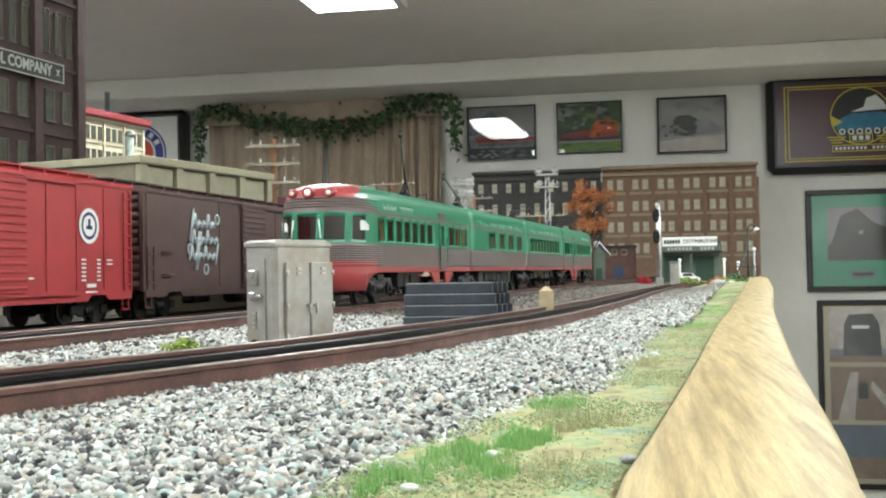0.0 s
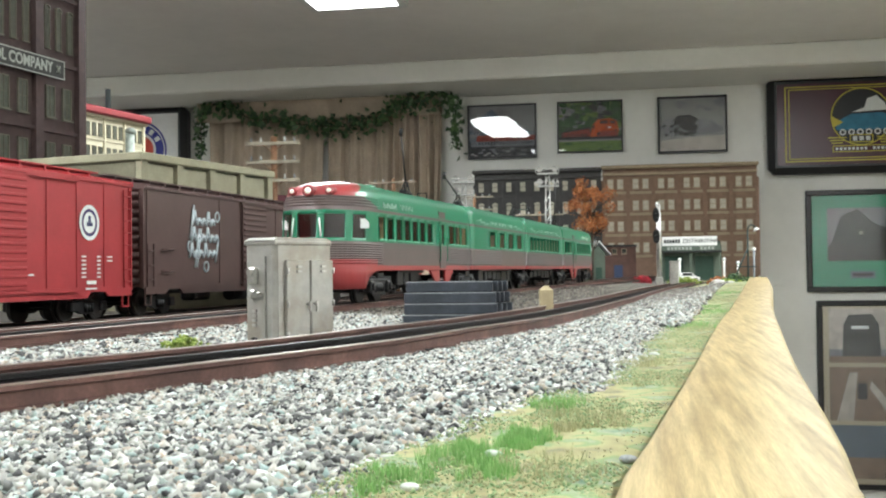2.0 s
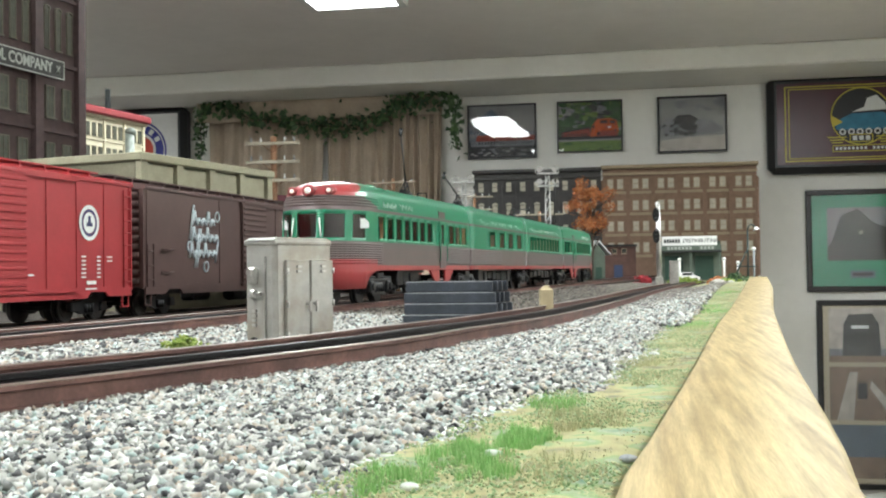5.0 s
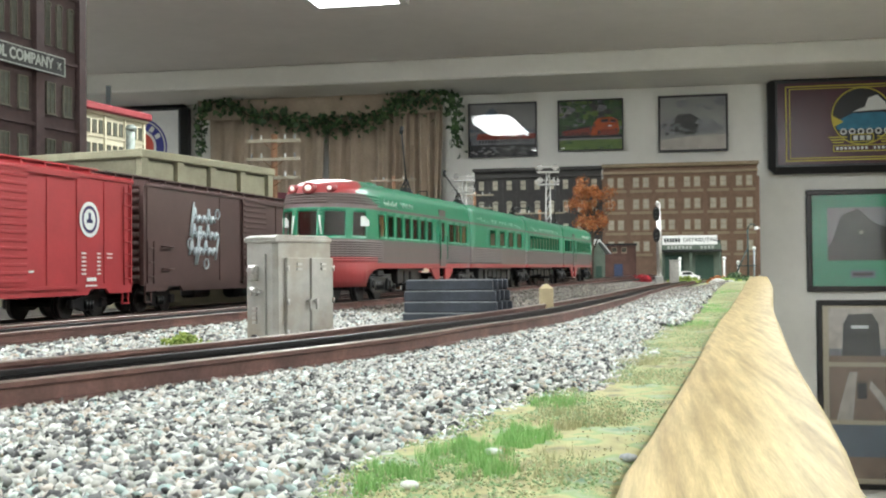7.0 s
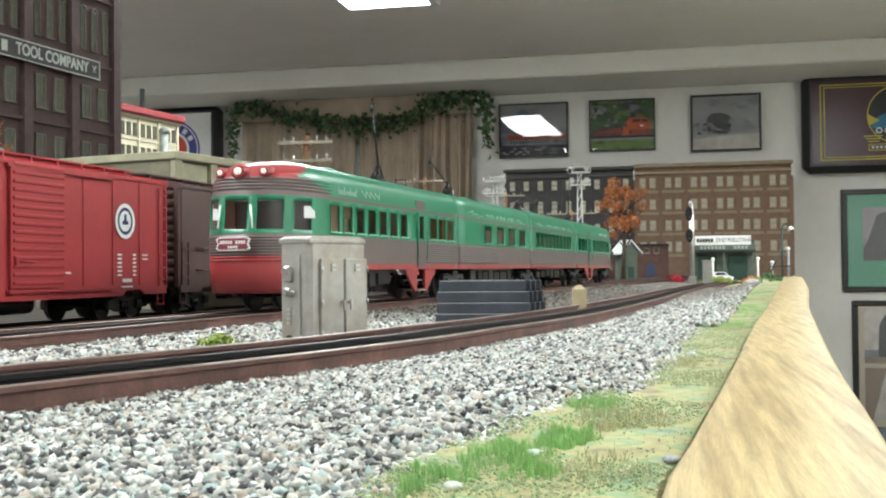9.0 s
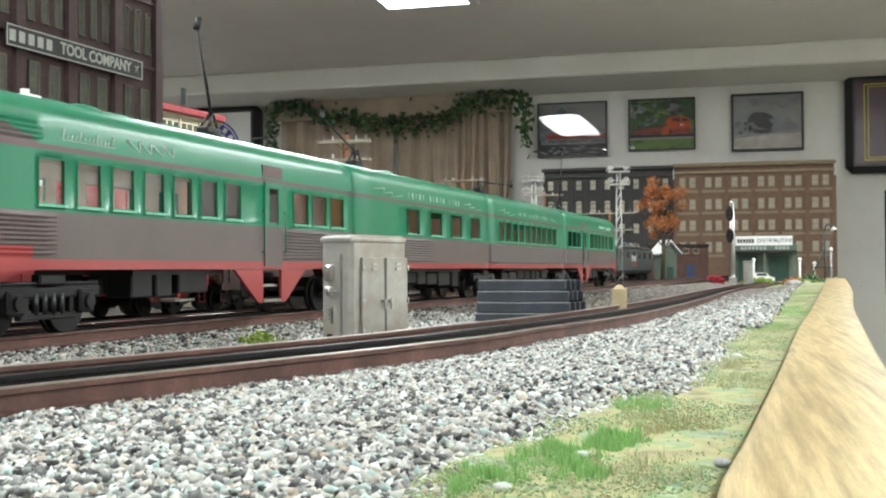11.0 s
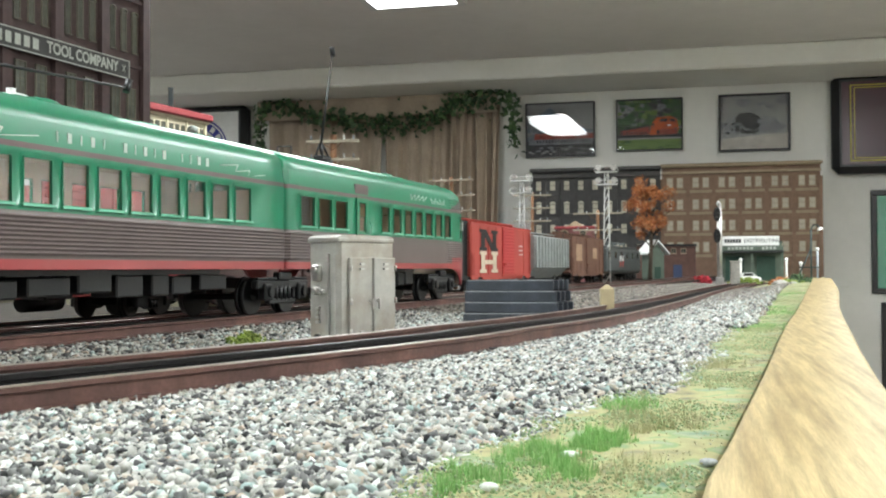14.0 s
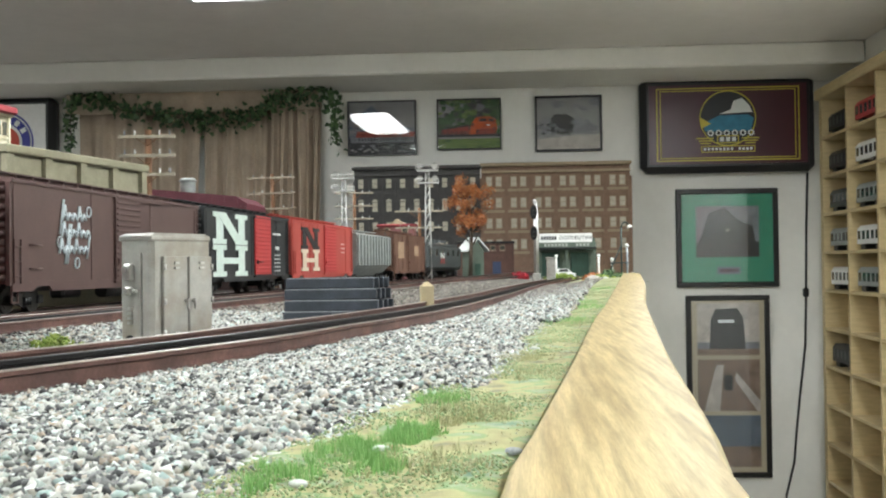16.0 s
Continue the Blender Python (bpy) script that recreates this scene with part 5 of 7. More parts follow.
# ---- lineside things ----
def relay_cabinet():
    z = ground_z(-0.118, 0.337) - 0.001
    t = thing("relay_cabinet", pose(-0.1205, 0.3385, z, 0, 0, 66.4), "weathered silver metal relay cabinet with double doors", "cabinet")
    L, D, H = 0.0285, 0.0138, 0.0362
    bm = B()
    slab(bm, [(0.0015, 0), (L, 0), (L, D), (0.0015, D), (0.0, D - 0.0005), (0, 0.0015)], 0, H)
    box(bm, (L / 2, D / 2, 0.0008), (L + 0.0016, D + 0.0016, 0.0016))
    part("body", bm, M["silver"], t)
    bm = B()
    box(bm, (L / 2, D / 2, H + 0.0006), (L + 0.0012, D + 0.0012, 0.0016), bevel=0.0004)
    prism(bm, [(-0.0008, H + 0.0014), (L + 0.0008, H + 0.0014), (L - 0.002, H + 0.0024), (0.002, H + 0.0024)], 0.0, D)
    part("lid", bm, M["silver"], t)
    for k in range(2):
        x0 = 0.0045 + k * 0.0126
        bm = B()
        box(bm, (x0 + 0.006, -0.0005, 0.0165), (0.0118, 0.0012, 0.0285), bevel=0.0003)
        d = part("door", bm, M["silver"], t)
        for z in (0.005, 0.0155, 0.027):
            hb = B()
            rod(hb, (x0 + (0.0004 if k == 0 else 0.0116), -0.0013, z - 0.001), (x0 + (0.0004 if k == 0 else 0.0116), -0.0013, z + 0.001), 0.0005, 8)
            part("hinge", hb, M["steel"], d)
        for z in (0.0285, 0.0268, 0.0048):
            hb = box(B(), (x0 + 0.006, -0.0014, z), (0.0022, 0.0008, 0.0007))
            part("vent_lip", hb, M["steel"], d)
        hb = B()
        hx = x0 + (0.0105 if k == 0 else 0.0015)
        rod(hb, (hx, -0.0011, 0.0155), (hx, -0.0026, 0.0155), 0.0006, 8)
        box(hb, (hx, -0.0024, 0.0145), (0.0008, 0.0008, 0.0036))
        part("handle", hb, M["steel"], d, "bright door handle")
    # meter boxes and raised plate on the narrow side
    bm = B()
    box(bm, (-0.0008, 0.0095, 0.0255), (0.0022, 0.0036, 0.0056), bevel=0.0005)
    rod(bm, (-0.0018, 0.0095, 0.0265), (-0.003, 0.0095, 0.0265), 0.0012, 12)
    part("meter_box", bm, M["steel"], t)
    bm = B()
    box(bm, (-0.0008, 0.0095, 0.0192), (0.002, 0.003, 0.003), bevel=0.0005)
    rod(bm, (-0.0016, 0.0095, 0.0192), (-0.0026, 0.0095, 0.0192), 0.0009, 10)
    rod(bm, (-0.0014, 0.0075, 0.0192), (-0.0014, 0.0055, 0.0192), 0.0006, 8)
    part("switch_box", bm, M["steel"], t)
    bm = B()
    for k in range(4):
        box(bm, (-0.0002, 0.0095, 0.0085 + k * 0.0016), (0.0008, 0.0018, 0.0009))
    part("raised_writing", bm, M["steel"], t)
    bm = rod(B(), (0.0, 0.0095, 0.0028), (-0.0009, 0.0095, 0.0028), 0.0016, 16)
    part("conduit_boss", bm, M["black"], t)
    bm = B()
    box(bm, (-0.0002, 0.0045, 0.0165), (0.0008, 0.0007, 0.031))
    part("corner_strip", bm, M["steel"], t)


relay_cabinet()


def beam_stack():
    z = ground_z(-0.094, 0.515)
    t = thing("beam_stack", pose(-0.0865, 0.512, z - 0.0006, 0, 0, 4), "stack of dark slate-blue timber beams with chipped edges", "beam stack")
    r = random.Random(2)
    for layer in range(4):
        for k in range(4):
            w = 0.0052
            L = 0.0475 - 0.0014 * layer + r.uniform(-0.0008, 0.0008)
            bm = B()
            box(bm, (0, 0, 0), (L, w * 0.95, 0.0052), bevel=0.0004)
            ox = -0.0025 + 0.0007 * layer + (k - 1) * 0.0022 - layer * 0.001
            b = part("beam", bm, M["slate"], t, at=pose(ox, k * w, 0.0028 + layer * 0.0055, 0, 0, r.uniform(-0.7, 0.7)))
            if k == 0:
                e = B()
                box(e, (0, -w * 0.47, 0.00245), (L * 0.98, 0.0004, 0.0005))
                part("worn_edge", e, M["chip"], b)


beam_stack()


def marker_post():
    x, y = -0.052, 0.6
    z = ground_z(x, y)
    bm = B()
    w, h = 0.0037, 0.0142
    vs = [bm.verts.new((a * w, b * w, c)) for c in (-0.002, h) for a, b in ((-1, -1), (1, -1), (1, 1), (-1, 1))]
    apex = [bm.verts.new((-w * 0.25, 0, h + 0.0026)), bm.verts.new((w * 0.25, 0, h + 0.0026))]
    for i in range(4):
        bm.faces.new((vs[i], vs[(i + 1) % 4], vs[4 + (i + 1) % 4], vs[4 + i]))
    bm.faces.new((vs[4], vs[5], apex[1], apex[0]))
    bm.faces.new((vs[5], vs[6], apex[1]))
    bm.faces.new((vs[6], vs[7], apex[0], apex[1]))
    bm.faces.new((vs[7], vs[4], apex[0]))
    bm.faces.new(vs[:4][::-1])
    solid("marker_post", bm, M["stone_post"], "tan stone marker post beside the track", "marker post", m=pose(x, y, z, 0, 0, 12))


marker_post()


def leafy(name, cx, cy, cz, rad, n, size, material, label, category, squash=0.6, seed=1, kind=""):
    """A small bush of many leaf clumps."""
    r = np.random.default_rng(seed)
    p = r.normal(size=(n, 3))
    p /= np.linalg.norm(p, axis=1, keepdims=True)
    p *= (r.random((n, 1)) ** 0.4) * rad
    p[:, 2] = np.abs(p[:, 2]) * squash
    p[:, :2] *= 1 + 0.35 * np.sin(3 * np.arctan2(p[:, 1], p[:, 0]) + seed)[:, None]
    global rng
    keep, rng = rng, r
    ob = chips(name, cx + p[:, 0], cy + p[:, 1], cz + p[:, 2], size, material, label, kind or "stuff")
    rng = keep
    if not kind:
        ob["category"] = category
    return ob


def tufts(name, places, material, label, blade=0.004, seed=1):
    """Blades of static grass in patches: (x, y, radius, count)."""
    r = np.random.default_rng(seed)
    bm = B()
    for x, y, rad, n in places:
        rad *= 1.5
        for _ in range(9 * n):
            a, d = r.random() * 6.283, rad * math.sqrt(r.random())
            px_, py_ = x + d * math.cos(a), y + d * math.sin(a) * 1.6
            # ragged outline, clumps of uneven height
            g = noise.noise((px_ * 420, py_ * 300, seed))
            if d / rad > 0.62 + 0.9 * g or r.random() < 0.5 * (d / rad) ** 2:
                continue
            z = ground_z(px_, py_) - 0.0003
            h = blade * (0.3 + 1.1 * r.random()) * (0.85 + 0.9 * noise.noise((px_ * 700, py_ * 600, seed + 4)))
            u = r.random() * 6.283
            w = 0.00008
            lx, ly = h * 0.55 * (r.random() - 0.5), h * 0.55 * (r.random() - 0.5)
            bm.faces.new([bm.verts.new(q) for q in ((px_ - w * math.cos(u), py_ - w * math.sin(u), z), (px_ + w * math.cos(u), py_ + w * math.sin(u), z), (px_ + lx, py_ + ly, z + h))])
    return solid(name, bm, material, label, "grass", kind="stuff")


tufts("grass", [(-0.0215, 0.094, 0.0035, 420), (-0.0165, 0.107, 0.0045, 700), (-0.0135, 0.098, 0.003, 350), (-0.0115, 0.117, 0.0035, 450), (-0.0105, 0.147, 0.0028, 250), (0.0145, 0.351, 0.011, 700), (0.027, 0.46, 0.013, 700), (0.03, 0.52, 0.012, 400), (-0.004, 0.235, 0.0024, 150), (0.06, 0.8, 0.02, 500)], M["grass"], "bright green static grass tufts", 0.0014, 3)
tufts("dry_grass", [(0.0005, 0.212, 0.007, 600), (0.004, 0.27, 0.008, 600), (-0.006, 0.135, 0.006, 500), (0.003, 0.18, 0.006, 300), (0.017, 0.33, 0.01, 400), (0.05, 0.62, 0.016, 500), (0.1, 1.1, 0.03, 500), (-0.008, 0.1, 0.005, 300)], M["straw"], "pale yellow-green dry grass", 0.0011, 5)


def turf():
    """Foam turf crumbs strewn over the strip of soil by the edging board."""
    r = np.random.default_rng(12)
    for n, m, size, label, seed in ((26000, "turf_a", 0.00021, "green and straw foam turf over the soil", 0), (5000, "turf_b", 0.00016, "tan and grey fine scatter over the soil", 9)):
        y = 0.06 + 0.9 * r.random(n) ** 1.9
        e = np.array([ballast_edge(v) for v in y])
        w = np.interp(y, [p[1] for p in EDGE_IN], [p[0] for p in EDGE_IN])
        x = e - 0.003 + (w - e + 0.002) * r.random(n)
        keep = np.array([noise.noise((a * 55, b * 40, seed)) > -0.12 for a, b in zip(x, y)])
        x, y = x[keep], y[keep]
        z = np.array([ground_z(a, b) for a, b in zip(x, y)])
        chips("turf", x, y, z + 0.0002, size, M[m], label)["category"] = "turf"


M["turf_a"] = ramp_mat("foam_turf", [(0.0, (0.18, 0.3, 0.14)), (0.3, (0.27, 0.37, 0.19)), (0.6, (0.38, 0.4, 0.22)), (1.0, (0.46, 0.44, 0.26))], 0.95)
M["turf_b"] = ramp_mat("earth_scatter", [(0.0, (0.24, 0.22, 0.12)), (0.5, (0.37, 0.35, 0.19)), (1.0, (0.45, 0.45, 0.32))], 0.95)
turf()
leafy("moss_bush", -0.156, 0.342, ground_z(-0.156, 0.342), 0.0062, 300, 0.0008, M["moss"], "small yellow-green foam bush beside the track", "bush", 0.9, 2)
leafy("moss_bush", -0.147, 0.345, ground_z(-0.147, 0.345), 0.005, 160, 0.0008, M["moss"], "low yellow-green foam moss", "bush", 0.4, 3)
leafy("moss_bush", -0.131, 0.345, ground_z(-0.131, 0.345), 0.0055, 220, 0.0008, M["moss"], "low yellow-green moss by the cabinet", "bush", 0.5, 4)
M["pale_stone"] = mat("pale_stone", (0.55, 0.58, 0.55), 0.7, var=0.2, scale=900, bump=0.4)
for k, (x, y, s, c) in enumerate(((-0.0188, 0.0898, 0.0007, "pale_stone"), (-0.0136, 0.1065, 0.0008, "pale_stone"), (-0.013, 0.1072, 0.0006, "stone_pink"), (0.004, 0.232, 0.0009, "pale_stone"), (0.0, 0.105, 0.0007, "chip"))):
    if c == "stone_pink":
        M[c] = mat("pink_stone", (0.5, 0.2, 0.18), 0.7, var=0.2)
    bm = B()
    ball(bm, (0, 0, 0), s, sub=2, squash=(1.3, 0.9, 0.6))
    for v in bm.verts:
        v.co *= 1 + 0.3 * noise.noise(v.co * 900 + Vector((k, 0, 0)))
    solid("stone", bm, M[c], "small pale stone lying in the grass" if c != "stone_pink" else "small pink stone lying in the grass", "stone", "loose stones", m=pose(x, y, ground_z(x, y) + s * 0.4))


def telegraph_pole(x, y, top, arms, arm_len, r, label, turn=0, lean=0):
    z = ground_z(x, y)
    t = thing("telegraph_pole", pose(x, y, z, 0, lean, turn), label, "telegraph pole", "telegraph poles")
    h = top - z
    part("pole", rod(B(), (0, 0, -0.002), (0, 0, h), r * 1.15, 10, r2=r), M["polewood"], t)
    for k in range(arms):
        za = h - r * 2.2 - k * 0.0235 * (arm_len / 0.07)
        bm = box(B(), (0, -r * 1.2, za), (arm_len, r * 0.9, r * 1.0), bevel=r * 0.1)
        a = part("crossarm", bm, M["armwood"], t)
        bm = B()
        for s in (1, -1):
            rod(bm, (s * arm_len * 0.22, -r * 1.3, za), (0, -r * 0.9, za - arm_len * 0.16), r * 0.14, 5)
        part("brace", bm, M["polewood"], a)
        for d in (-0.4, -0.22, 0.22, 0.4):
            bm = rod(B(), (d * arm_len, -r * 1.2, za + r * 0.4), (d * arm_len, -r * 1.2, za + r * 1.9), r * 0.34, 7, r2=r * 0.2)
            part("insulator", bm, M["lettering"] if abs(d) < 0.3 else M["chip"], a, "white glass insulator")


telegraph_pole(-0.456, 1.268, 1.373, 3, 0.07, 0.0042, "wooden telegraph pole with three crossarms and white insulators", 4)
telegraph_pole(-0.39, 1.674, 1.352, 3, 0.075, 0.003, "weathered brown telegraph pole with tilted crossarms", 12, -2)
telegraph_pole(-0.36, 2.3, 1.37, 3, 0.085, 0.0035, "brown telegraph pole with three crossarms", 2)
telegraph_pole(-0.22, 2.35, 1.33, 3, 0.11, 0.0035, "brown telegraph pole with wide crossarms", 0)


def floodlight_tower(x, y, top, label):
    z = ground_z(x, y)
    t = thing("floodlight_tower", pose(x, y, z), label, "floodlight tower", "floodlight towers")
    h = top - z
    bm = B()
    for a, b in ((-1, -1), (1, -1), (1, 1), (-1, 1)):
        rod(bm, (a * 0.007, b * 0.007, -0.001), (a * 0.0035, b * 0.0035, h), 0.0012, 5)
    n = 11
    for k in range(n):
        z0, z1 = h * k / n, h * (k + 1) / n
        w0, w1 = 0.007 - 0.0035 * k / n, 0.007 - 0.0035 * (k + 1) / n
        for b in (-1, 1):
            rod(bm, (-w0, b * w0, z0), (w1, b * w1, z1), 0.0008, 4)
            rod(bm, (b * w0, -w0, z0), (b * w1, w1, z1), 0.0008, 4)
    part("lattice_mast", bm, M["tower_paint"], t, "white lattice mast")
    for lvl in (0, 1):
        zz = h - lvl * 0.026
        p = part("platform", box(B(), (0, 0, zz), (0.044, 0.02, 0.003)), M["tower_paint"], t)
        bm = B()
        for s in (-1, 1):
            rod(bm, (s * 0.024, -0.011, zz), (s * 0.024, -0.011, zz + 0.008), 0.0007, 5)
        rod(bm, (-0.024, -0.011, zz + 0.008), (0.024, -0.011, zz + 0.008), 0.0007, 5)
        part("guard_rail", bm, M["tower_paint"], p)
        for s in (-1, 1):
            bm = rod(B(), (s * 0.015, 0.004, zz + 0.009), (s * 0.016, -0.009, zz + 0.0085), 0.0045, 14, r2=0.0065)
            part("floodlight", bm, M["steel"], p, "round silver floodlight")


M["tower_paint"] = mat("aged_white_tower_paint", (0.5, 0.5, 0.48), 0.6, var=0.15, scale=100)
floodlight_tower(-0.363, 2.178, 1.385, "white lattice floodlight tower with twin platforms")
floodlight_tower(-0.187, 2.19, 1.4, "tall white lattice floodlight tower with twin platforms")


def autumn_tree(x, y, top, label):
    z = ground_z(x, y)
    t = thing("autumn_tree", pose(x, y, z), label, "tree")
    h = top - z
    r = random.Random(8)
    bm = B()
    rod(bm, (0, 0, -0.002), (0.004, 0, h * 0.45), 0.006, 10, r2=0.0042)
    tips = []
    for k in range(15):
        a = k * 2.4
        z0 = h * (0.32 + 0.03 * k)
        st = Vector((0.003, 0, z0 * 0.9))
        end = st + Vector((math.cos(a) * h * r.uniform(0.12, 0.25), math.sin(a) * h * 0.18, h * r.uniform(0.08, 0.28)))
        rod(bm, st, end, 0.0018, 5, r2=0.0006)
        tips.append(end)
        mid = st.lerp(end, 0.5)
        e2 = mid + Vector((r.uniform(-0.03, 0.03), r.uniform(-0.03, 0.03), 0.03))
        rod(bm, mid, e2, 0.001, 4, r2=0.0004)
        tips.append(e2)
    rod(bm, (0.004, 0, h * 0.45), (-0.022, 0, h * 0.9), 0.004, 6, r2=0.001)
    tips += [Vector((-0.022, 0, h * 0.92)), Vector((-0.03, 0, h * 0.85)), Vector((-0.035, 0, h * 0.75)), Vector((-0.01, 0, h * 0.8))]
    part("trunk", bm, M["bark"], t)
    bm = B()
    for c in tips:
        c.x = c.x * 0.8 - 0.003
        rad = r.uniform(0.012, 0.02)
        for _ in range(230):
            d = Vector((r.gauss(0, 1), r.gauss(0, 1), r.gauss(0, 0.8))).normalized() * rad * r.random() ** 0.4
            s = 0.0034 * r.uniform(0.6, 1.3)
            q = c + d
            e = [Vector((r.uniform(-1, 1), r.uniform(-1, 1), r.uniform(-1, 1))).normalized() * s for _ in range(3)]
            bm.faces.new([bm.verts.new(q + v) for v in e])
    part("crown", bm, M["autumn"], t, "orange-brown autumn leaves")


autumn_tree(-0.118, 2.6, 1.432, "model tree with orange-brown autumn leaves")


def signal():
    x, y = 0.03, 1.9
    z = ground_z(x, y)
    t = thing("signal", pose(x, y, z), "black two-head colour light signal on a silver mast", "railway signal")
    h = 1.318 - z
    part("mast", rod(B(), (0.004, 0, 0), (0.004, 0, h - 0.004), 0.0034, 12), M["steel"], t)
    part("base_box", box(B(), (0.004, 0, 0.008), (0.014, 0.014, 0.018), bevel=0.001), M["steel"], t)
    for zz in (h - 0.024, h - 0.062):
        bm = B()
        ov = [(0.0062 * math.cos(a), 0.0128 * math.sin(a)) for a in np.linspace(0, 2 * math.pi, 21)[:-1]]
        prism(bm, [(u, v + zz) for u, v in ov], -0.006, -0.003)
        hd = part("signal_head", bm, M["dark"], t)
        for k in (-1, 0, 1):
            bm = rod(B(), (0, -0.006, zz + k * 0.0074), (0, -0.012, zz + k * 0.0074 - 0.0008), 0.0029, 12)
            part("hood", bm, M["dark"], hd)
    bm = rod(B(), (0.002, 0, h - 0.008), (0.002, 0, h - 0.001), 0.003, 10, r2=0.002)
    part("finial", bm, M["lettering"], t)
    bm = B()
    for d in (-0.004, 0.004):
        rod(bm, (0.004 + d, 0.006, 0.002), (0.004 + d, 0.003, h - 0.02), 0.0006, 5)
    for k in range(14):
        rod(bm, (0, 0.0055, 0.006 + k * 0.0085), (0.008, 0.0055, 0.006 + k * 0.0085), 0.0005, 4)
    part("ladder", bm, M["steel"], t)


signal()


def window_unit(parent, x, z, w, h, y, frame_m, pane_m, arched=False, cols=2, rows=2, depth=0.003, sill=True):
    """A window on a wall that faces -y: frame, glazing bars, pane and sill."""
    bm = B()
    f = w * 0.09
    n = 9
    for s in (-1, 1):
        box(bm, (x + s * (w / 2 - f / 2), y, z), (f, depth, h))
    box(bm, (x, y, z - h / 2 + f / 2), (w, depth, f))
    box(bm, (x, y, z + h / 2 - f / 2), (w, depth, f))
    for k in range(1, cols):
        box(bm, (x - w / 2 + w * k / cols, y + 0.0003, z), (f * 0.5, depth * 0.6, h))
    for k in range(1, rows):
        box(bm, (x, y + 0.0003, z - h / 2 + h * k / rows), (w, depth * 0.6, f * 0.6))
    if arched:
        for k in range(n):
            a, b = math.pi * k / n, math.pi * (k + 1) / n
            prism(bm, [(x + w * 0.5 * math.cos(a), z + h / 2 + w * 0.42 * math.sin(a)), (x + w * 0.64 * math.cos(a), z + h / 2 + w * 0.58 * math.sin(a)), (x + w * 0.64 * math.cos(b), z + h / 2 + w * 0.58 * math.sin(b)), (x + w * 0.5 * math.cos(b), z + h / 2 + w * 0.42 * math.sin(b))], y - depth * 0.8, y + depth * 0.4)
    win = part("window", bm, frame_m, parent)
    bm = box(B(), (x, y + depth * 0.2, z), (w * 0.96, depth * 0.3, h * 0.96))
    if arched:
        prism(bm, [(x + w * 0.5 * math.cos(a), z + h * 0.49 + w * 0.42 * math.sin(a)) for a in np.linspace(0, math.pi, 10)], y + depth * 0.05, y + depth * 0.3)
    part("pane", bm, pane_m, win)
    if sill:
        part("sill", box(B(), (x, y - depth * 0.5, z - h / 2 - f * 0.5), (w * 1.15, depth * 1.4, f)), frame_m, win)
    return win


def tool_factory():
    """A tall brick mill: facade along its own x, facing -y."""
    ang = math.degrees(math.atan2(1, 0.114))
    L, H = 0.55, 0.74
    y1 = 1.47
    x1 = -0.836
    t = thing("factory_building", pose(x1, y1, 1.166, 0, 0, ang), "tall dark brown brick factory with arched windows and a roof-height sign", "building")
    # local x runs towards the far end, which lies at 0; the facade faces local -y
    bm = B()
    box(bm, (-L / 2, 0.1, H / 2), (L, 0.2, H))
    part("wall", bm, M["brick_dark"], t)
    bay = 0.0975
    for k in range(6):
        part("pilaster", box(B(), (-0.011 - k * bay, -0.004, H / 2), (0.017, 0.008, H)), M["brick_dark"], t)
    for z in (0.095, 0.165, 0.245, 0.345, 0.445, 0.555, 0.665):
        part("string_course", box(B(), (-L / 2, -0.002, z), (L, 0.006, 0.005)), M["brick_dark"], t)
    for k in range(5):
        cx = -0.011 - (k + 0.5) * bay
        for d in (-0.019, 0.019):
            for z in (0.05, 0.128, 0.205, 0.288):
                window_unit(t, cx + d, z, 0.02, 0.047, -0.0015, M["frame_olive"], M["pane_green"], False, 2, 2)
        for d in (-0.026, 0.0, 0.026):
            for z in (0.394, 0.503, 0.612):
                window_unit(t, cx + d, z, 0.0115, 0.058, -0.0015, M["frame_olive"], M["pane_green"], True, 2, 2)
    zs_, cx, w = 0.3345, -0.198, 0.272
    s = part("sign_board", box(B(), (cx, -0.011, zs_), (w, 0.004, 0.028), bevel=0.0008), M["sign_black"], t, "black sign board with pale lettering")
    bm = B()
    for c, sz in (((cx, -0.0135, zs_ + 0.013), (w, 0.001, 0.0016)), ((cx, -0.0135, zs_ - 0.013), (w, 0.001, 0.0016)), ((cx + w / 2, -0.0135, zs_), (0.0016, 0.001, 0.028)), ((cx - w / 2, -0.0135, zs_), (0.0016, 0.001, 0.028))):
        box(bm, c, sz)
    part("sign_border", bm, M["sign_pale"], s)
    ob = letters("sign_lettering", "TOOL COMPANY", 0.0215, M["sign_pale"], s, pose(-0.163, -0.0138, zs_, 90), bold=0.0006)
    ob.matrix_basis = ob.matrix_basis @ Matrix.Diagonal((0.88, 1, 1, 1))
    for k in range(5):
        part("sign_bar", box(B(), (-0.325 + k * 0.0165, -0.0137, zs_), (0.0105, 0.0006, 0.0145)), M["sign_pale"], s)
    bm = B()
    for a in (45, 135):
        rod(bm, (-0.075 - 0.005 * math.cos(radians(a)), -0.0138, zs_ - 0.007 * math.sin(radians(a))), (-0.075 + 0.005 * math.cos(radians(a)), -0.0138, zs_ + 0.007 * math.sin(radians(a))), 0.0009, 5)
    part("crossed_tools", bm, M["sign_pale"], s)


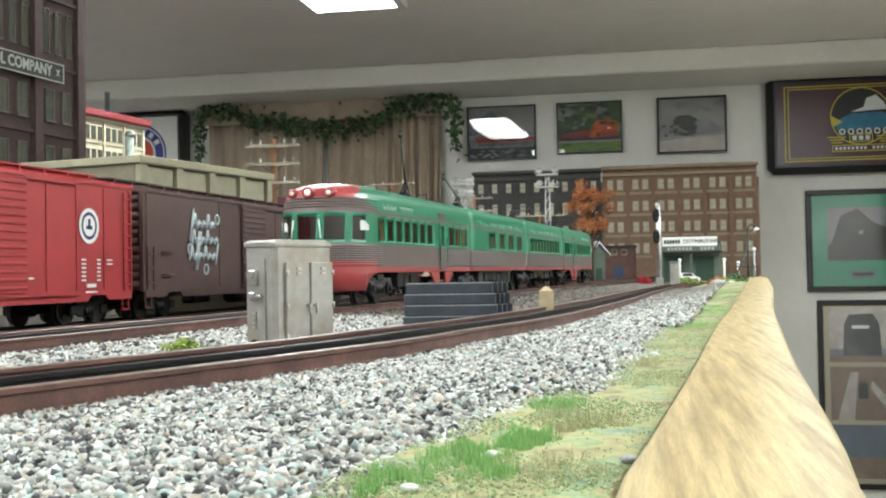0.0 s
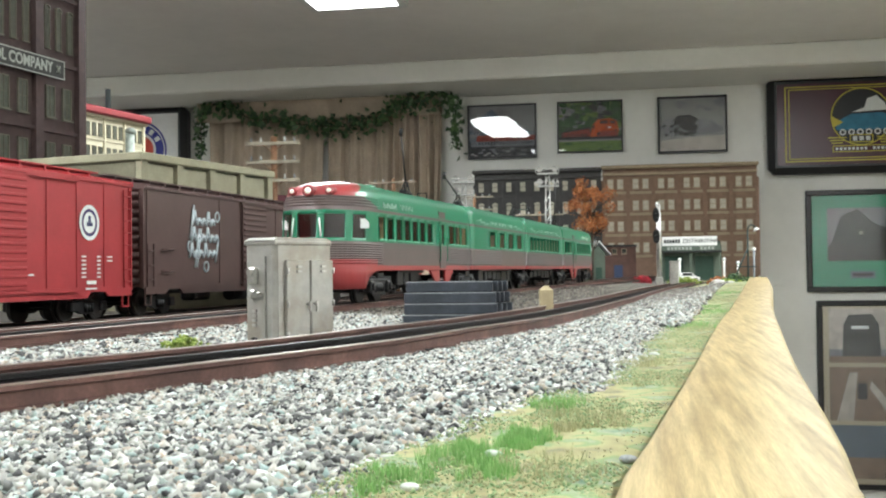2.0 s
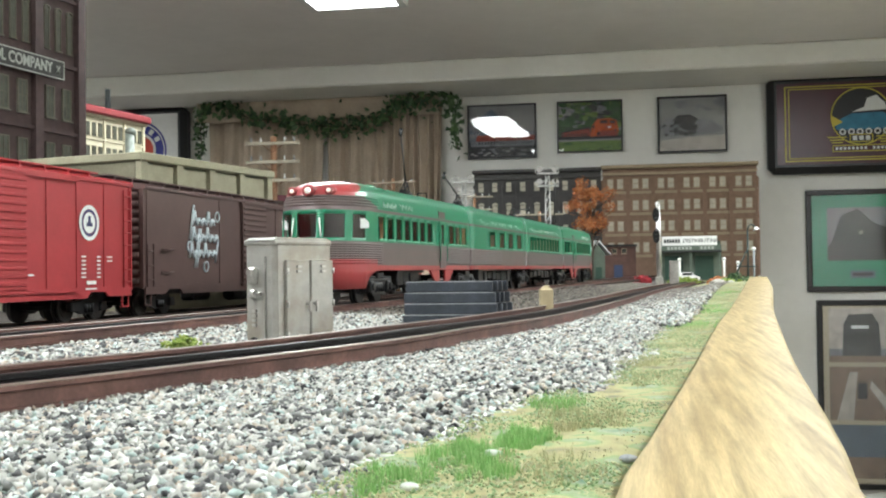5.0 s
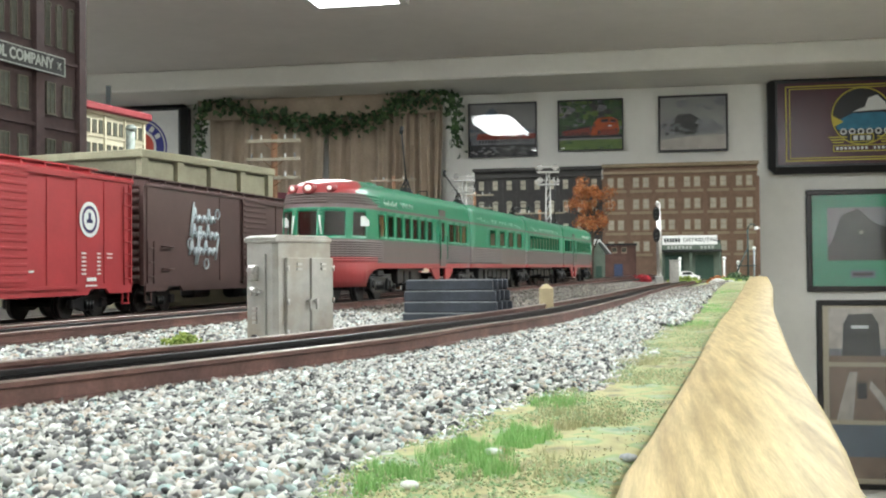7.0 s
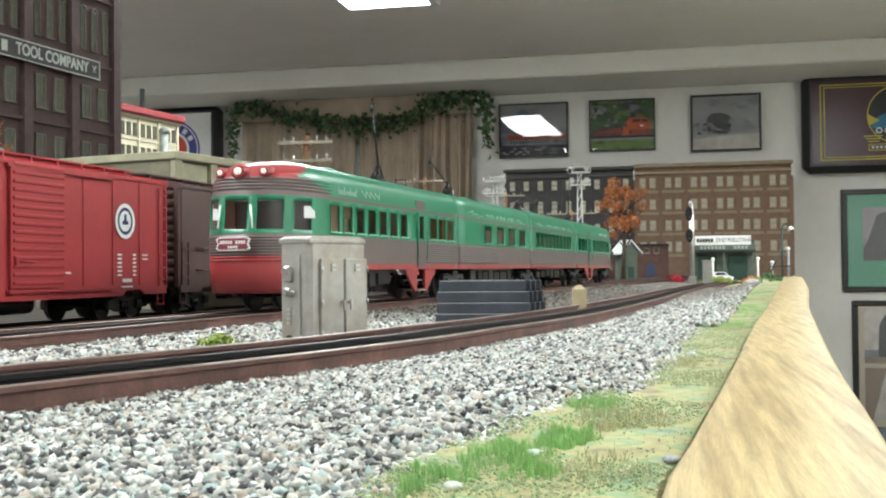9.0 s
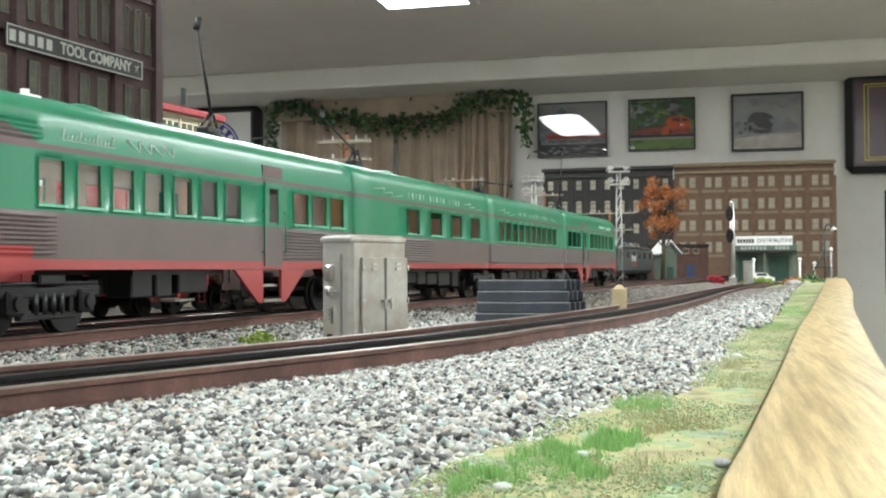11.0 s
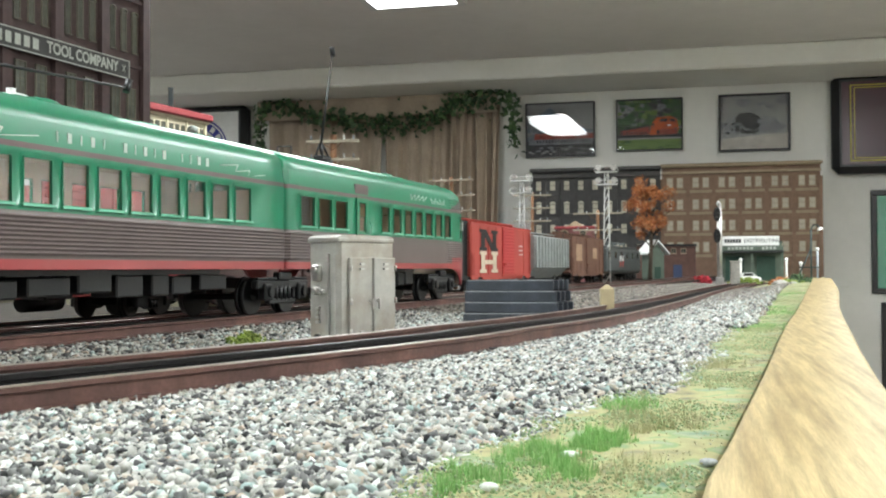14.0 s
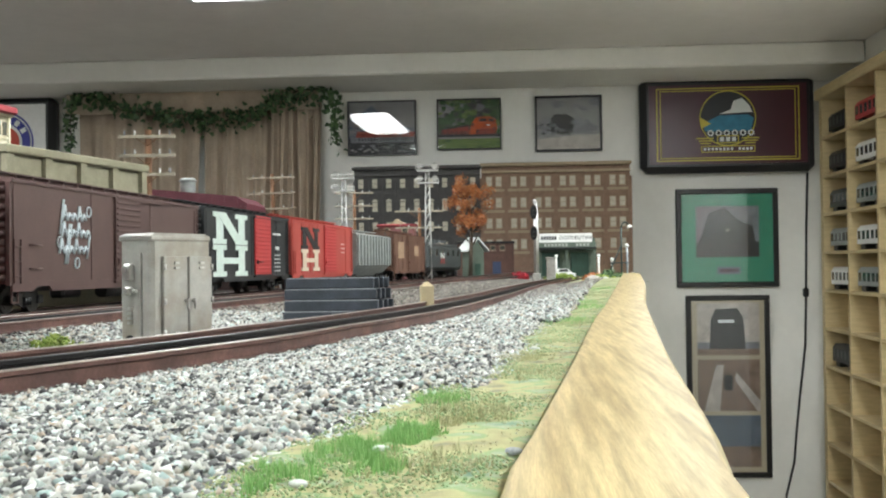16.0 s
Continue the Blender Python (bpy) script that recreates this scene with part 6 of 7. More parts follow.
M["frame_olive"] = mat("olive_window_frame", (0.12, 0.115, 0.085), 0.6, var=0.1)
M["pane_green"] = mat("grimy_green_pane", (0.075, 0.08, 0.062), 0.35, var=0.3, scale=60)
M["sign_black"] = mat("black_sign_board", (0.03, 0.03, 0.028), 0.6, var=0.1)
M["sign_pale"] = mat("pale_grey_sign_paint", (0.36, 0.38, 0.34), 0.7, var=0.12, scale=200)
tool_factory()


def flat_front(name, x0, x1, y, z0, z1, wall_m, trim_m, cols, rows_z, label, arched_row=None, ww=0.022, wh=0.034, pair=0.0):
    """A low-relief building front against the wall, facing the layout."""
    t = thing(name, pose(0, y, 0), label, "building", "building fronts")
    part("wall", box(B(), ((x0 + x1) / 2, 0.02, (z0 + z1) / 2), (x1 - x0, 0.03, z1 - z0)), wall_m, t)
    part("cornice", box(B(), ((x0 + x1) / 2, -0.004, z1 - 0.006), (x1 - x0 + 0.01, 0.03, 0.012), bevel=0.003), trim_m, t)
    part("cornice", box(B(), ((x0 + x1) / 2, 0.0, z1 - 0.03), (x1 - x0 + 0.002, 0.02, 0.008)), trim_m, t)
    pitch = (x1 - x0) / cols
    for r_, z in enumerate(rows_z):
        part("string_course", box(B(), ((x0 + x1) / 2, 0.003, z - wh * 0.85), (x1 - x0, 0.006, 0.009)), trim_m, t)
        for k in range(cols):
            cx = x0 + (k + 0.5) * pitch
            for d in ((-pair, pair) if pair else (0,)):
                window_unit(t, cx + d, z, ww, wh, 0.0032, trim_m, M["blind"], arched_row == r_, 1, 2, 0.004)
    for k in range(cols + 1):
        part("pilaster", box(B(), (x0 + k * pitch, 0.001, (z0 + z1) / 2 - 0.02), (0.012 if pair else 0.006, 0.008, z1 - z0 - 0.06)), wall_m, t)
    return t


S36 = 3.6 / 3.2
flat_front("warehouse_front", -0.121, 0.386, 3.6, 1.16, 1.549, M["brick_brown"], M["tan_trim"], 6, [1.486, 1.413, 1.342, 1.27], "brown brick warehouse front with tan cornice and paired windows", None, 0.022, 0.035, 0.0165)
flat_front("grey_warehouse_front", -0.565, -0.127, 3.6, 1.16, 1.545, M["brick_grey"], M["brick_grey"], 9, [1.486, 1.405, 1.335, 1.265], "dark grey brick warehouse front with arched windows", 1, 0.022, 0.036)


def store():
    y = 2.7
    t = thing("store_building", pose(0.125, y, 1.166), "low green shop with a white sign board over a dark porch", "building")
    part("wall", box(B(), (0, 0.06, 0.05), (0.15, 0.08, 0.1)), M["store_green"], t)
    s = part("sign_board", box(B(), (-0.002, -0.006, 0.1), (0.135, 0.006, 0.024)), M["white"], t, "white sign board with dark lettering")
    letters("sign_lettering", "DISTRIBUTING", 0.0135, M["dark"], s, pose(0.026, -0.0096, 0.1, 90))
    bm = B()
    for k in range(6):
        box(bm, (-0.062 + k * 0.0068, -0.0095, 0.1), (0.005, 0.0008, 0.0095))
    part("sign_bars", bm, M["dark"], s)
    part("fascia", box(B(), (0, -0.01, 0.082), (0.15, 0.006, 0.013)), M["store_green"], t)
    bm = B()
    for k in range(13):
        if k not in (7, 8):
            box(bm, (-0.054 + k * 0.009, -0.0135, 0.082), (0.006, 0.0008, 0.0075))
    part("fascia_bars", bm, M["sign_pale"], t)
    part("porch_roof", box(B(), (0, -0.002, 0.0735), (0.15, 0.05, 0.004)), M["dark"], t)
    for d in (-0.072, 0.0, 0.072):
        part("porch_post", box(B(), (d, -0.02, 0.036), (0.005, 0.005, 0.072)), M["store_green"], t)
    for d in (-0.04, 0.035):
        part("door", box(B(), (d, 0.018, 0.033), (0.045, 0.003, 0.06)), M["store_dark"], t)
    t2 = thing("workshop_building", pose(-0.085, 2.75, 1.166), "small brick workshop with a dark doorway and a blue door", "building")
    part("wall", box(B(), (0, 0.05, 0.045), (0.15, 0.09, 0.09)), M["brick_red"], t2)
    for d in (-0.055, -0.03, -0.005, 0.02, 0.045):
        window_unit(t2, d, 0.078, 0.013, 0.014, 0.0045, M["tan_trim"], M["pane"], False, 2, 1)
    part("sign_board", box(B(), (-0.03, 0.002, 0.058), (0.034, 0.004, 0.011)), M["tan_trim"], t2)
    part("doorway", box(B(), (-0.03, 0.004, 0.028), (0.036, 0.003, 0.036)), M["dark"], t2)
    part("door", box(B(), (0.03, 0.004, 0.025), (0.022, 0.003, 0.034)), M["door_blue"], t2)
    part("roof", box(B(), (0, 0.05, 0.0925), (0.156, 0.1, 0.005)), M["dark"], t2)


M["store_green"] = mat("grey_green_boards", (0.1, 0.13, 0.1), 0.7, var=0.15, scale=60)
M["store_dark"] = mat("dark_green_door", (0.02, 0.06, 0.04), 0.6, var=0.15)
M["brick_red"] = mat("red_brown_brick", (0.1, 0.05, 0.038), 0.8, var=0.2, scale=90)
M["door_blue"] = mat("blue_door", (0.03, 0.05, 0.11), 0.6, var=0.1)
store()


def small_shed():
    t = thing("lineside_shed", pose(-0.103, 2.62, ground_z(-0.103, 2.62), 0, 0, 28), "small green lineside shed with a white gable roof", "shed")
    part("wall", box(B(), (0, 0.02, 0.036), (0.036, 0.05, 0.074)), M["store_green"], t)
    bm = B()
    prism(bm, [(-0.03, 0.068), (0, 0.1), (0.03, 0.068), (0.03, 0.072), (0, 0.105), (-0.03, 0.072)], -0.012, 0.052)
    part("roof", bm, M["lettering"], t, "white roof")
    bm = B()
    prism(bm, [(-0.018, 0.072), (0.018, 0.072), (0, 0.094)], -0.004, 0.044)
    part("gable", bm, M["store_green"], t)
    part("door", box(B(), (0, -0.006, 0.02), (0.016, 0.002, 0.036)), M["store_dark"], t)
    part("window", box(B(), (0.0185, 0.02, 0.028), (0.001, 0.016, 0.016)), M["lettering"], t)


small_shed()


def motor_car():
    t = thing("motor_car", pose(0.105, 2.42, ground_z(0.105, 2.42), 0, 0, 8), "small white saloon car parked by the shop", "car")
    bm = B()
    prism(bm, [(-0.026, 0.004), (0.026, 0.004), (0.027, 0.012), (0.014, 0.0145), (0.008, 0.0225), (-0.012, 0.0225), (-0.017, 0.015), (-0.027, 0.0135)], -0.011, 0.011)
    bmesh.ops.bevel(bm, geom=list(bm.edges), offset=0.0012, segments=2, affect="EDGES")
    part("body", bm, M["white"], t)
    bm = B()
    prism(bm, [(-0.014, 0.0155), (0.0105, 0.0155), (0.007, 0.0212), (-0.0112, 0.0212)], -0.0114, 0.0114)
    part("side_window", bm, M["pane"], t)
    for x in (-0.016, 0.017):
        for s in (1, -1):
            w = part("wheel", rod(B(), (x, s * 0.0085, 0.005), (x, s * 0.0118, 0.005), 0.005, 16), M["dark"], t)
            part("hub", rod(B(), (x, s * 0.0118, 0.005), (x, s * 0.0122, 0.005), 0.0026, 12), M["steel"], w)


motor_car()


def yard_lamp():
    x, y = 0.222, 2.22
    t = thing("street_lamp", pose(x, y, ground_z(x, y)), "dark curved-arm street lamp with a white shade", "street lamp")
    bm = B()
    rod(bm, (-0.004, 0, 0), (-0.004, 0, 0.108), 0.002, 8)
    pts = [(-0.004, 0.108), (-0.002, 0.116), (0.003, 0.12), (0.009, 0.118), (0.012, 0.113)]
    for p, q in zip(pts, pts[1:]):
        rod(bm, (p[0], 0, p[1]), (q[0], 0, q[1]), 0.0016, 7)
    part("post", bm, M["iron_green"], t)
    bm = rod(B(), (0.012, 0, 0.114), (0.014, 0, 0.108), 0.003, 14, r2=0.007)
    part("shade", bm, M["white"], t)
    bm = B()
    rod(bm, (-0.036, 0, 0.0), (-0.004, 0, 0.072), 0.0018, 6)
    rod(bm, (-0.028, 0, 0.034), (0.012, 0, 0.034), 0.0014, 6)
    part("brace", bm, M["iron_green"], t)
    for dx, h, m in ((-0.05, 0.05, "white"), (-0.022, 0.042, "steel"), (0.01, 0.07, "chip"), (-0.14, 0.05, "white")):
        t = thing("lineside_post", pose(x + dx, y + 0.02, ground_z(x + dx, y)), "short pale lineside post", "post", "lineside posts")
        part("post", rod(B(), (0, 0, 0), (0, 0, h), 0.0022, 8), M[m], t)
        bm = B()
        ball(bm, (0, 0, h), 0.004)
        part("cap", bm, M["lettering"], t)
    t = thing("control_box", pose(0.062, 1.96, ground_z(0.062, 1.96)), "grey metal control box beside the track", "cabinet")
    part("body", box(B(), (0, 0, 0.022), (0.017, 0.014, 0.044), bevel=0.001), M["steel"], t)
    part("lid", box(B(), (0, 0, 0.0445), (0.019, 0.016, 0.003), bevel=0.0008), M["steel"], t)


M["iron_green"] = mat("dark_green_iron", (0.03, 0.05, 0.045), 0.5, var=0.1)
yard_lamp()
for k, (x, y, r_, m, l) in enumerate(((0.152, 1.9, 0.026, "moss", "yellow-green bushes at the layout edge"), (0.175, 2.0, 0.03, "leaf", "dark green bushes at the layout edge"), (0.15, 2.1, 0.02, "autumn", "brown undergrowth at the layout edge"), (0.09, 2.15, 0.03, "moss", "low green weeds between the tracks"), (0.005, 2.35, 0.022, "red_flowers", "bright red flowering bush"))):
    if m == "red_flowers":
        M[m] = ramp_mat("red_flowers", [(0.0, (0.3, 0.01, 0.02)), (1.0, (0.5, 0.03, 0.05))], 0.7)
    leafy("bush", x, y, ground_z(x, y), r_, 420, 0.0026, M[m], l, "bush", 0.75 if m != "moss" else 0.5, 20 + k)
for k, (x, y, s) in enumerate(((0.125, 1.72, 0.011), (0.14, 1.7, 0.008), (0.118, 1.66, 0.006), (0.19, 2.3, 0.013))):
    bm = B()
    ball(bm, (0, 0, 0), s, sub=3, squash=(1.3, 0.9, 0.8))
    for v in bm.verts:
        v.co *= 1 + 0.35 * noise.noise(v.co * 120 + Vector((k * 3, 0, 0)))
    solid("rock", bm, M["rock"] if "rock" in M else M.setdefault("rock", mat("pale_rock", (0.42, 0.41, 0.38), 0.85, var=0.2, scale=150, bump=0.5)), "pale grey rock at the layout edge", "rock", "edge rocks", m=pose(x, y, ground_z(x, y) + s * 0.3, 0, 0, k * 40))


def concrete_shed():
    """A low flat-roofed concrete building with a panelled parapet behind the freight cars."""
    a = Vector((-0.432, 0.855))
    d = Vector((0.215, 0.977))
    ang = math.degrees(math.atan2(d.y, d.x))
    t = thing("concrete_building", pose(a.x, a.y, 1.166, 0, 0, ang), "cream concrete flat-roofed building with panelled parapet", "building")
    L, D, H = 0.212, 0.16, 0.136
    # walls darker than their trim: shade is put into the wall colour
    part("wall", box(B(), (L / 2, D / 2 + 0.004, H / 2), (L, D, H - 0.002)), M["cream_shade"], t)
    part("coping", box(B(), (L / 2, D / 2 + 0.001, H + 0.002), (L + 0.006, D + 0.012, 0.0075), bevel=0.001), M["cream"], t)
    for k in range(5):
        part("parapet_post", box(B(), (0.004 + k * (L - 0.008) / 4, 0.0, H - 0.022), (0.009, 0.006, 0.041)), M["cream"], t)
    for k in range(4):
        part("parapet_panel", box(B(), (0.004 + (k + 0.5) * (L - 0.008) / 4, 0.0025, H - 0.021), (0.04, 0.003, 0.034)), M["cream"], t)
    part("string_course", box(B(), (L / 2, 0.0, H - 0.046), (L, 0.008, 0.006)), M["cream"], t)


concrete_shed()


def maroon_roof_building():
    t = thing("depot_building", pose(-0.41, 1.55, 1.166, 0, 0, 0), "low depot with a dark maroon roof and a grey ventilator", "building")
    part("wall", box(B(), (-0.085, 0.06, 0.06), (0.158, 0.1, 0.12)), M["brick_dark"], t)
    for k in range(7):
        part("eaves_block", box(B(), (-0.155 + k * 0.0235, 0.006, 0.114), (0.004, 0.008, 0.008)), M["tan_trim"], t)
    bm = B()
    prism(bm, [(-0.175, 0.122), (0.004, 0.122), (0.004, 0.131), (-0.012, 0.142), (-0.155, 0.156), (-0.175, 0.133)], -0.004, 0.12)
    roof = part("roof", bm, M["roof_maroon"], t, "dark maroon roof")
    part("eaves_board", box(B(), (-0.0855, -0.006, 0.1285), (0.183, 0.004, 0.006)), M["roof_maroon"], roof)
    for k in range(8):
        part("roof_seam", box(B(), (-0.15 + k * 0.02, -0.0045, 0.135), (0.0016, 0.0016, 0.011)), M["roof_maroon"], roof)
    v = part("ventilator", rod(B(), (-0.096, 0.03, 0.142), (-0.096, 0.03, 0.168), 0.0115, 18), M["hopper"], t, "round grey roof ventilator")
    part("ventilator_cap", rod(B(), (-0.096, 0.03, 0.168), (-0.096, 0.03, 0.173), 0.0145, 18, r2=0.01), M["hopper"], v)
    t = thing("signal_house", pose(-0.295, 2.55, 1.166), "pink-brown two-storey brick signal house with small windows", "building")
    part("wall", box(B(), (0, 0.03, 0.065), (0.085, 0.06, 0.13)), M["pink_brick"], t)
    part("roof", box(B(), (0, 0.03, 0.133), (0.1, 0.075, 0.007), bevel=0.002), M["roof_red"], t)
    part("gable", prism(B(), [(-0.02, 0.136), (0.02, 0.136), (0, 0.15)], 0.0, 0.05), M["tan_trim"], t)
    for d in (-0.025, 0.02):
        window_unit(t, d, 0.108, 0.014, 0.024, -0.001, M["tan_trim"], M["pane"], True, 1, 2)


M["roof_maroon"] = mat("dark_maroon_roof_tin", (0.13, 0.025, 0.04), 0.5, var=0.15, scale=60)
M["pink_brick"] = mat("pink_brown_brick", (0.24, 0.1, 0.1), 0.8, var=0.15, scale=80)
maroon_roof_building()


M["vent_green"] = mat("weathered_green_grey_metal", (0.22, 0.25, 0.22), 0.6, 0.2, var=0.3, scale=90)


def yellow_tenement():
    t = thing("tenement_building", pose(-1.100, 2.199, 1.166, 0, 0, 80.6), "pale yellow tenement with small paired windows and a red roof", "building")
    # local x runs to the far corner, which lies at 0
    L, H = 0.42, 0.374
    part("wall", box(B(), (-L / 2, 0.07, H / 2), (L, 0.14, H)), M["yellow_wall"], t)
    part("roof", box(B(), (-L / 2, 0.062, H + 0.007), (L + 0.012, 0.16, 0.016), bevel=0.003), M["roof_red"], t)
    part("cornice", box(B(), (-L / 2, -0.003, H - 0.004), (L + 0.006, 0.008, 0.006)), M["yellow_wall"], t)
    for k in range(7):
        part("pilaster", box(B(), (-0.005 - k * 0.068, -0.0015, H / 2), (0.006, 0.005, H - 0.01)), M["yellow_wall"], t)
    for z in (H - 0.032, H - 0.082, H - 0.132, H - 0.182):
        part("string_course", box(B(), (-L / 2, -0.0012, z - 0.021), (L, 0.004, 0.004)), M["yellow_wall"], t)
        for k in range(18):
            window_unit(t, -0.018 - (k // 3) * 0.068 - (k % 3) * 0.0205, z, 0.0115, 0.028, -0.001, M["frame_olive"], M["pane_green"], False, 2, 2)
    t2 = thing("vent_stack", pose(-1.037, 2.009, 1.166), "grey weathered vent stack with a domed cap", "vent")
    part("pipe", rod(B(), (0, 0, 0.0), (0, 0, 0.329), 0.0095, 14), M["vent_green"], t2)
    bm = B()
    ball(bm, (0.002, 0, 0.330), 0.0115, squash=(1.05, 1, 0.8))
    part("cap", bm, M["vent_green"], t2)
    t3 = thing("grey_roof_shed", pose(-0.788, 0.96, 1.166), "shed with a pale grey hipped roof and capped chimney", "building")
    # walls reuse the shade-darkened concrete colour
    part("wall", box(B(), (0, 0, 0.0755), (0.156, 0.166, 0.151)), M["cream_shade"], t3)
    bm = B()
    lo = [bm.verts.new(p) for p in ((-0.085, -0.09, 0.15), (0.085, -0.09, 0.15), (0.085, 0.09, 0.15), (-0.085, 0.09, 0.15))]
    hi = [bm.verts.new((0, -0.01, 0.228)), bm.verts.new((0, 0.01, 0.228))]
    for f in ((lo[0], lo[1], hi[0]), (lo[1], lo[2], hi[1], hi[0]), (lo[2], lo[3], hi[1]), (lo[3], lo[0], hi[0], hi[1]), lo[::-1]):
        bm.faces.new(f)
    roof = part("roof", bm, M["slate_roof"], t3, "pale grey hipped roof")
    part("hip_ridge", rod(B(), (0.085, 0.09, 0.15), (0, 0.01, 0.228), 0.002, 6), M["hopper"], roof)
    part("hip_ridge", rod(B(), (0.085, -0.09, 0.15), (0, -0.01, 0.228), 0.002, 6), M["hopper"], roof)
    c = part("chimney", box(B(), (0.05, 0.045, 0.188), (0.018, 0.018, 0.076)), M["vent_green"], t3)
    part("chimney_cap", box(B(), (0.05, 0.045, 0.227), (0.026, 0.026, 0.005), bevel=0.0012), M["lettering"], c, "pale chimney cap")
    part("chimney_pot", rod(B(), (0.05, 0.045, 0.228), (0.05, 0.045, 0.236), 0.005, 12, r2=0.005), M["lettering"], c)


M["slate_roof"] = mat("pale_slate_roof", (0.2, 0.22, 0.24), 0.6, var=0.15, scale=60)
yellow_tenement()
autumn_tree(-0.835, 1.1, 1.42, "model tree with yellow-orange autumn leaves behind the shed")


# ---- on the walls of the room ----
K = WALL_Y / 3.2


def wx(v):
    return v * K


def wz(v):
    return 1.2 + (v - 1.2) * K


def quad(bm, x0, x1, z0, z1, y, mi):
    f = bm.faces.new([bm.verts.new(p) for p in ((x0, y, z0), (x1, y, z0), (x1, y, z1), (x0, y, z1))])
    f.material_index = mi


def poly(bm, pts, y, mi):
    f = bm.faces.new([bm.verts.new((u, y, v)) for u, v in pts])
    f.material_index = mi


def picture(name, x0, x1, z0, z1, frame_w, mat_m, mat_w, shapes, colours, label, depth=0.02, hang=0.0):
    """A framed picture on the north wall. shapes: outlines in parts of the image's width and height."""
    x0, x1, z0, z1 = wx(x0), wx(x1), wz(z0), wz(z1)
    t = thing(name, pose((x0 + x1) / 2, WALL_Y - 0.002 - hang * 0.0018, (z0 + z1) / 2, hang), label, "framed picture", "framed pictures")
    w, h = x1 - x0, z1 - z0
    y = -depth / 2 - 0.0005
    bm = B()
    f = frame_w
    for c, s in (((0, y, h / 2 - f / 2), (w, depth, f)), ((0, y, -h / 2 + f / 2), (w, depth, f)), ((w / 2 - f / 2, y, 0), (f, depth, h - 2 * f)), ((-w / 2 + f / 2, y, 0), (f, depth, h - 2 * f))):
        box(bm, c, s, bevel=f * 0.12)
    part("frame", bm, M["frame_black"], t)
    y = -depth * 0.45
    w2, h2 = w - 2 * f, h - 2 * f
    if mat_m:
        part("mat_board", box(B(), (0, y, 0), (w2, 0.002, h2)), mat_m, t)
    for k, (px0, px1, pz0, pz1, sh) in enumerate(shapes):
        a0, a1, b0, b1 = -w2 / 2 + px0 * w2, -w2 / 2 + px1 * w2, -h2 / 2 + pz0 * h2, -h2 / 2 + pz1 * h2
        bm = B()
        yy = y - 0.0014
        box(bm, ((a0 + a1) / 2, yy, (b0 + b1) / 2), (a1 - a0, 0.0012, b1 - b0), 0)
        for j, (mi, pts) in enumerate(sh):
            poly(bm, [(a0 + u * (a1 - a0), b0 + v * (b1 - b0)) for u, v in pts], yy - 0.0007 - 0.00001 * (j + 1), mi)
        part("print", bm, colours, t)
    g = part("glass", box(B(), (0, -depth * 0.62, 0), (w2, 0.001, h2)), M["photo_glass"], t)
    g.visible_shadow = False
    return t


PC = [mat("photo_grey", (0.22, 0.23, 0.25), 0.6, var=0.25, scale=30), mat("photo_white", (0.78, 0.8, 0.82), 0.6, var=0.04, scale=20), mat("photo_red", (0.3, 0.06, 0.04), 0.6, var=0.35, scale=60),
      mat("photo_dark", (0.04, 0.042, 0.045), 0.6, var=0.4, scale=60), mat("photo_green", (0.045, 0.11, 0.04), 0.7, var=0.5, scale=60), mat("photo_orange", (0.55, 0.1, 0.02), 0.6, var=0.2, scale=60), mat("photo_meadow", (0.16, 0.24, 0.07), 0.7, var=0.3, scale=80), mat("photo_mist", (0.3, 0.3, 0.3), 0.6, var=0.15, scale=20), mat("photo_sepia", (0.24, 0.17, 0.13), 0.6, var=0.3, scale=30), mat("photo_snow", (0.5, 0.46, 0.42), 0.6, var=0.2, scale=30), mat("photo_blue", (0.13, 0.17, 0.22), 0.6, var=0.2, scale=20), mat("photo_rust", (0.4, 0.12, 0.08), 0.6, var=0.3, scale=40)]
R0 = lambda a, b, c, d: [(a, c), (b, c), (b, d), (a, d)]


def blots(n, x0, x1, z0, z1, size, tones, seed, tall=1.0):
    """Small uneven patches of tone, as the grain of foliage, gravel or far detail in a print."""
    r = random.Random(seed)
    out = []
    for _ in range(n):
        cx, cz, s = r.uniform(x0, x1), r.uniform(z0, z1), size * r.uniform(0.5, 1.3)
        pts = [(cx + s * r.uniform(0.6, 1.2) * math.cos(a), cz + s * tall * r.uniform(0.6, 1.2) * math.sin(a)) for a in np.linspace(0, 2 * math.pi, 8)[:-1]]
        out.append((r.choice(tones), [(min(1.0, max(0.0, u)), min(1.0, max(0.0, v))) for u, v in pts]))
    return out


def steps(x0, x1, z0, z1, n, fill, mi):
    """A row of n even upright patches, as windows or posts."""
    p = (x1 - x0) / n
    return [(mi, R0(x0 + k * p, x0 + (k + fill) * p, z0, z1)) for k in range(n)]


COACH = [(10, R0(0, 1, 0, 1)), (7, [(0, 0.62), (0.35, 0.95), (0.5, 0.72), (0.8, 0.52), (1, 0.48), (1, 1), (0, 1)]), (0, [(0, 0.35), (0, 0.68), (0.2, 0.78), (0.45, 0.62), (0.75, 0.5), (1, 0.46), (1, 0.35)])]
COACH += blots(26, 0.0, 1.0, 0.4, 0.52, 0.06, (0, 7, 10), 31, 0.7)
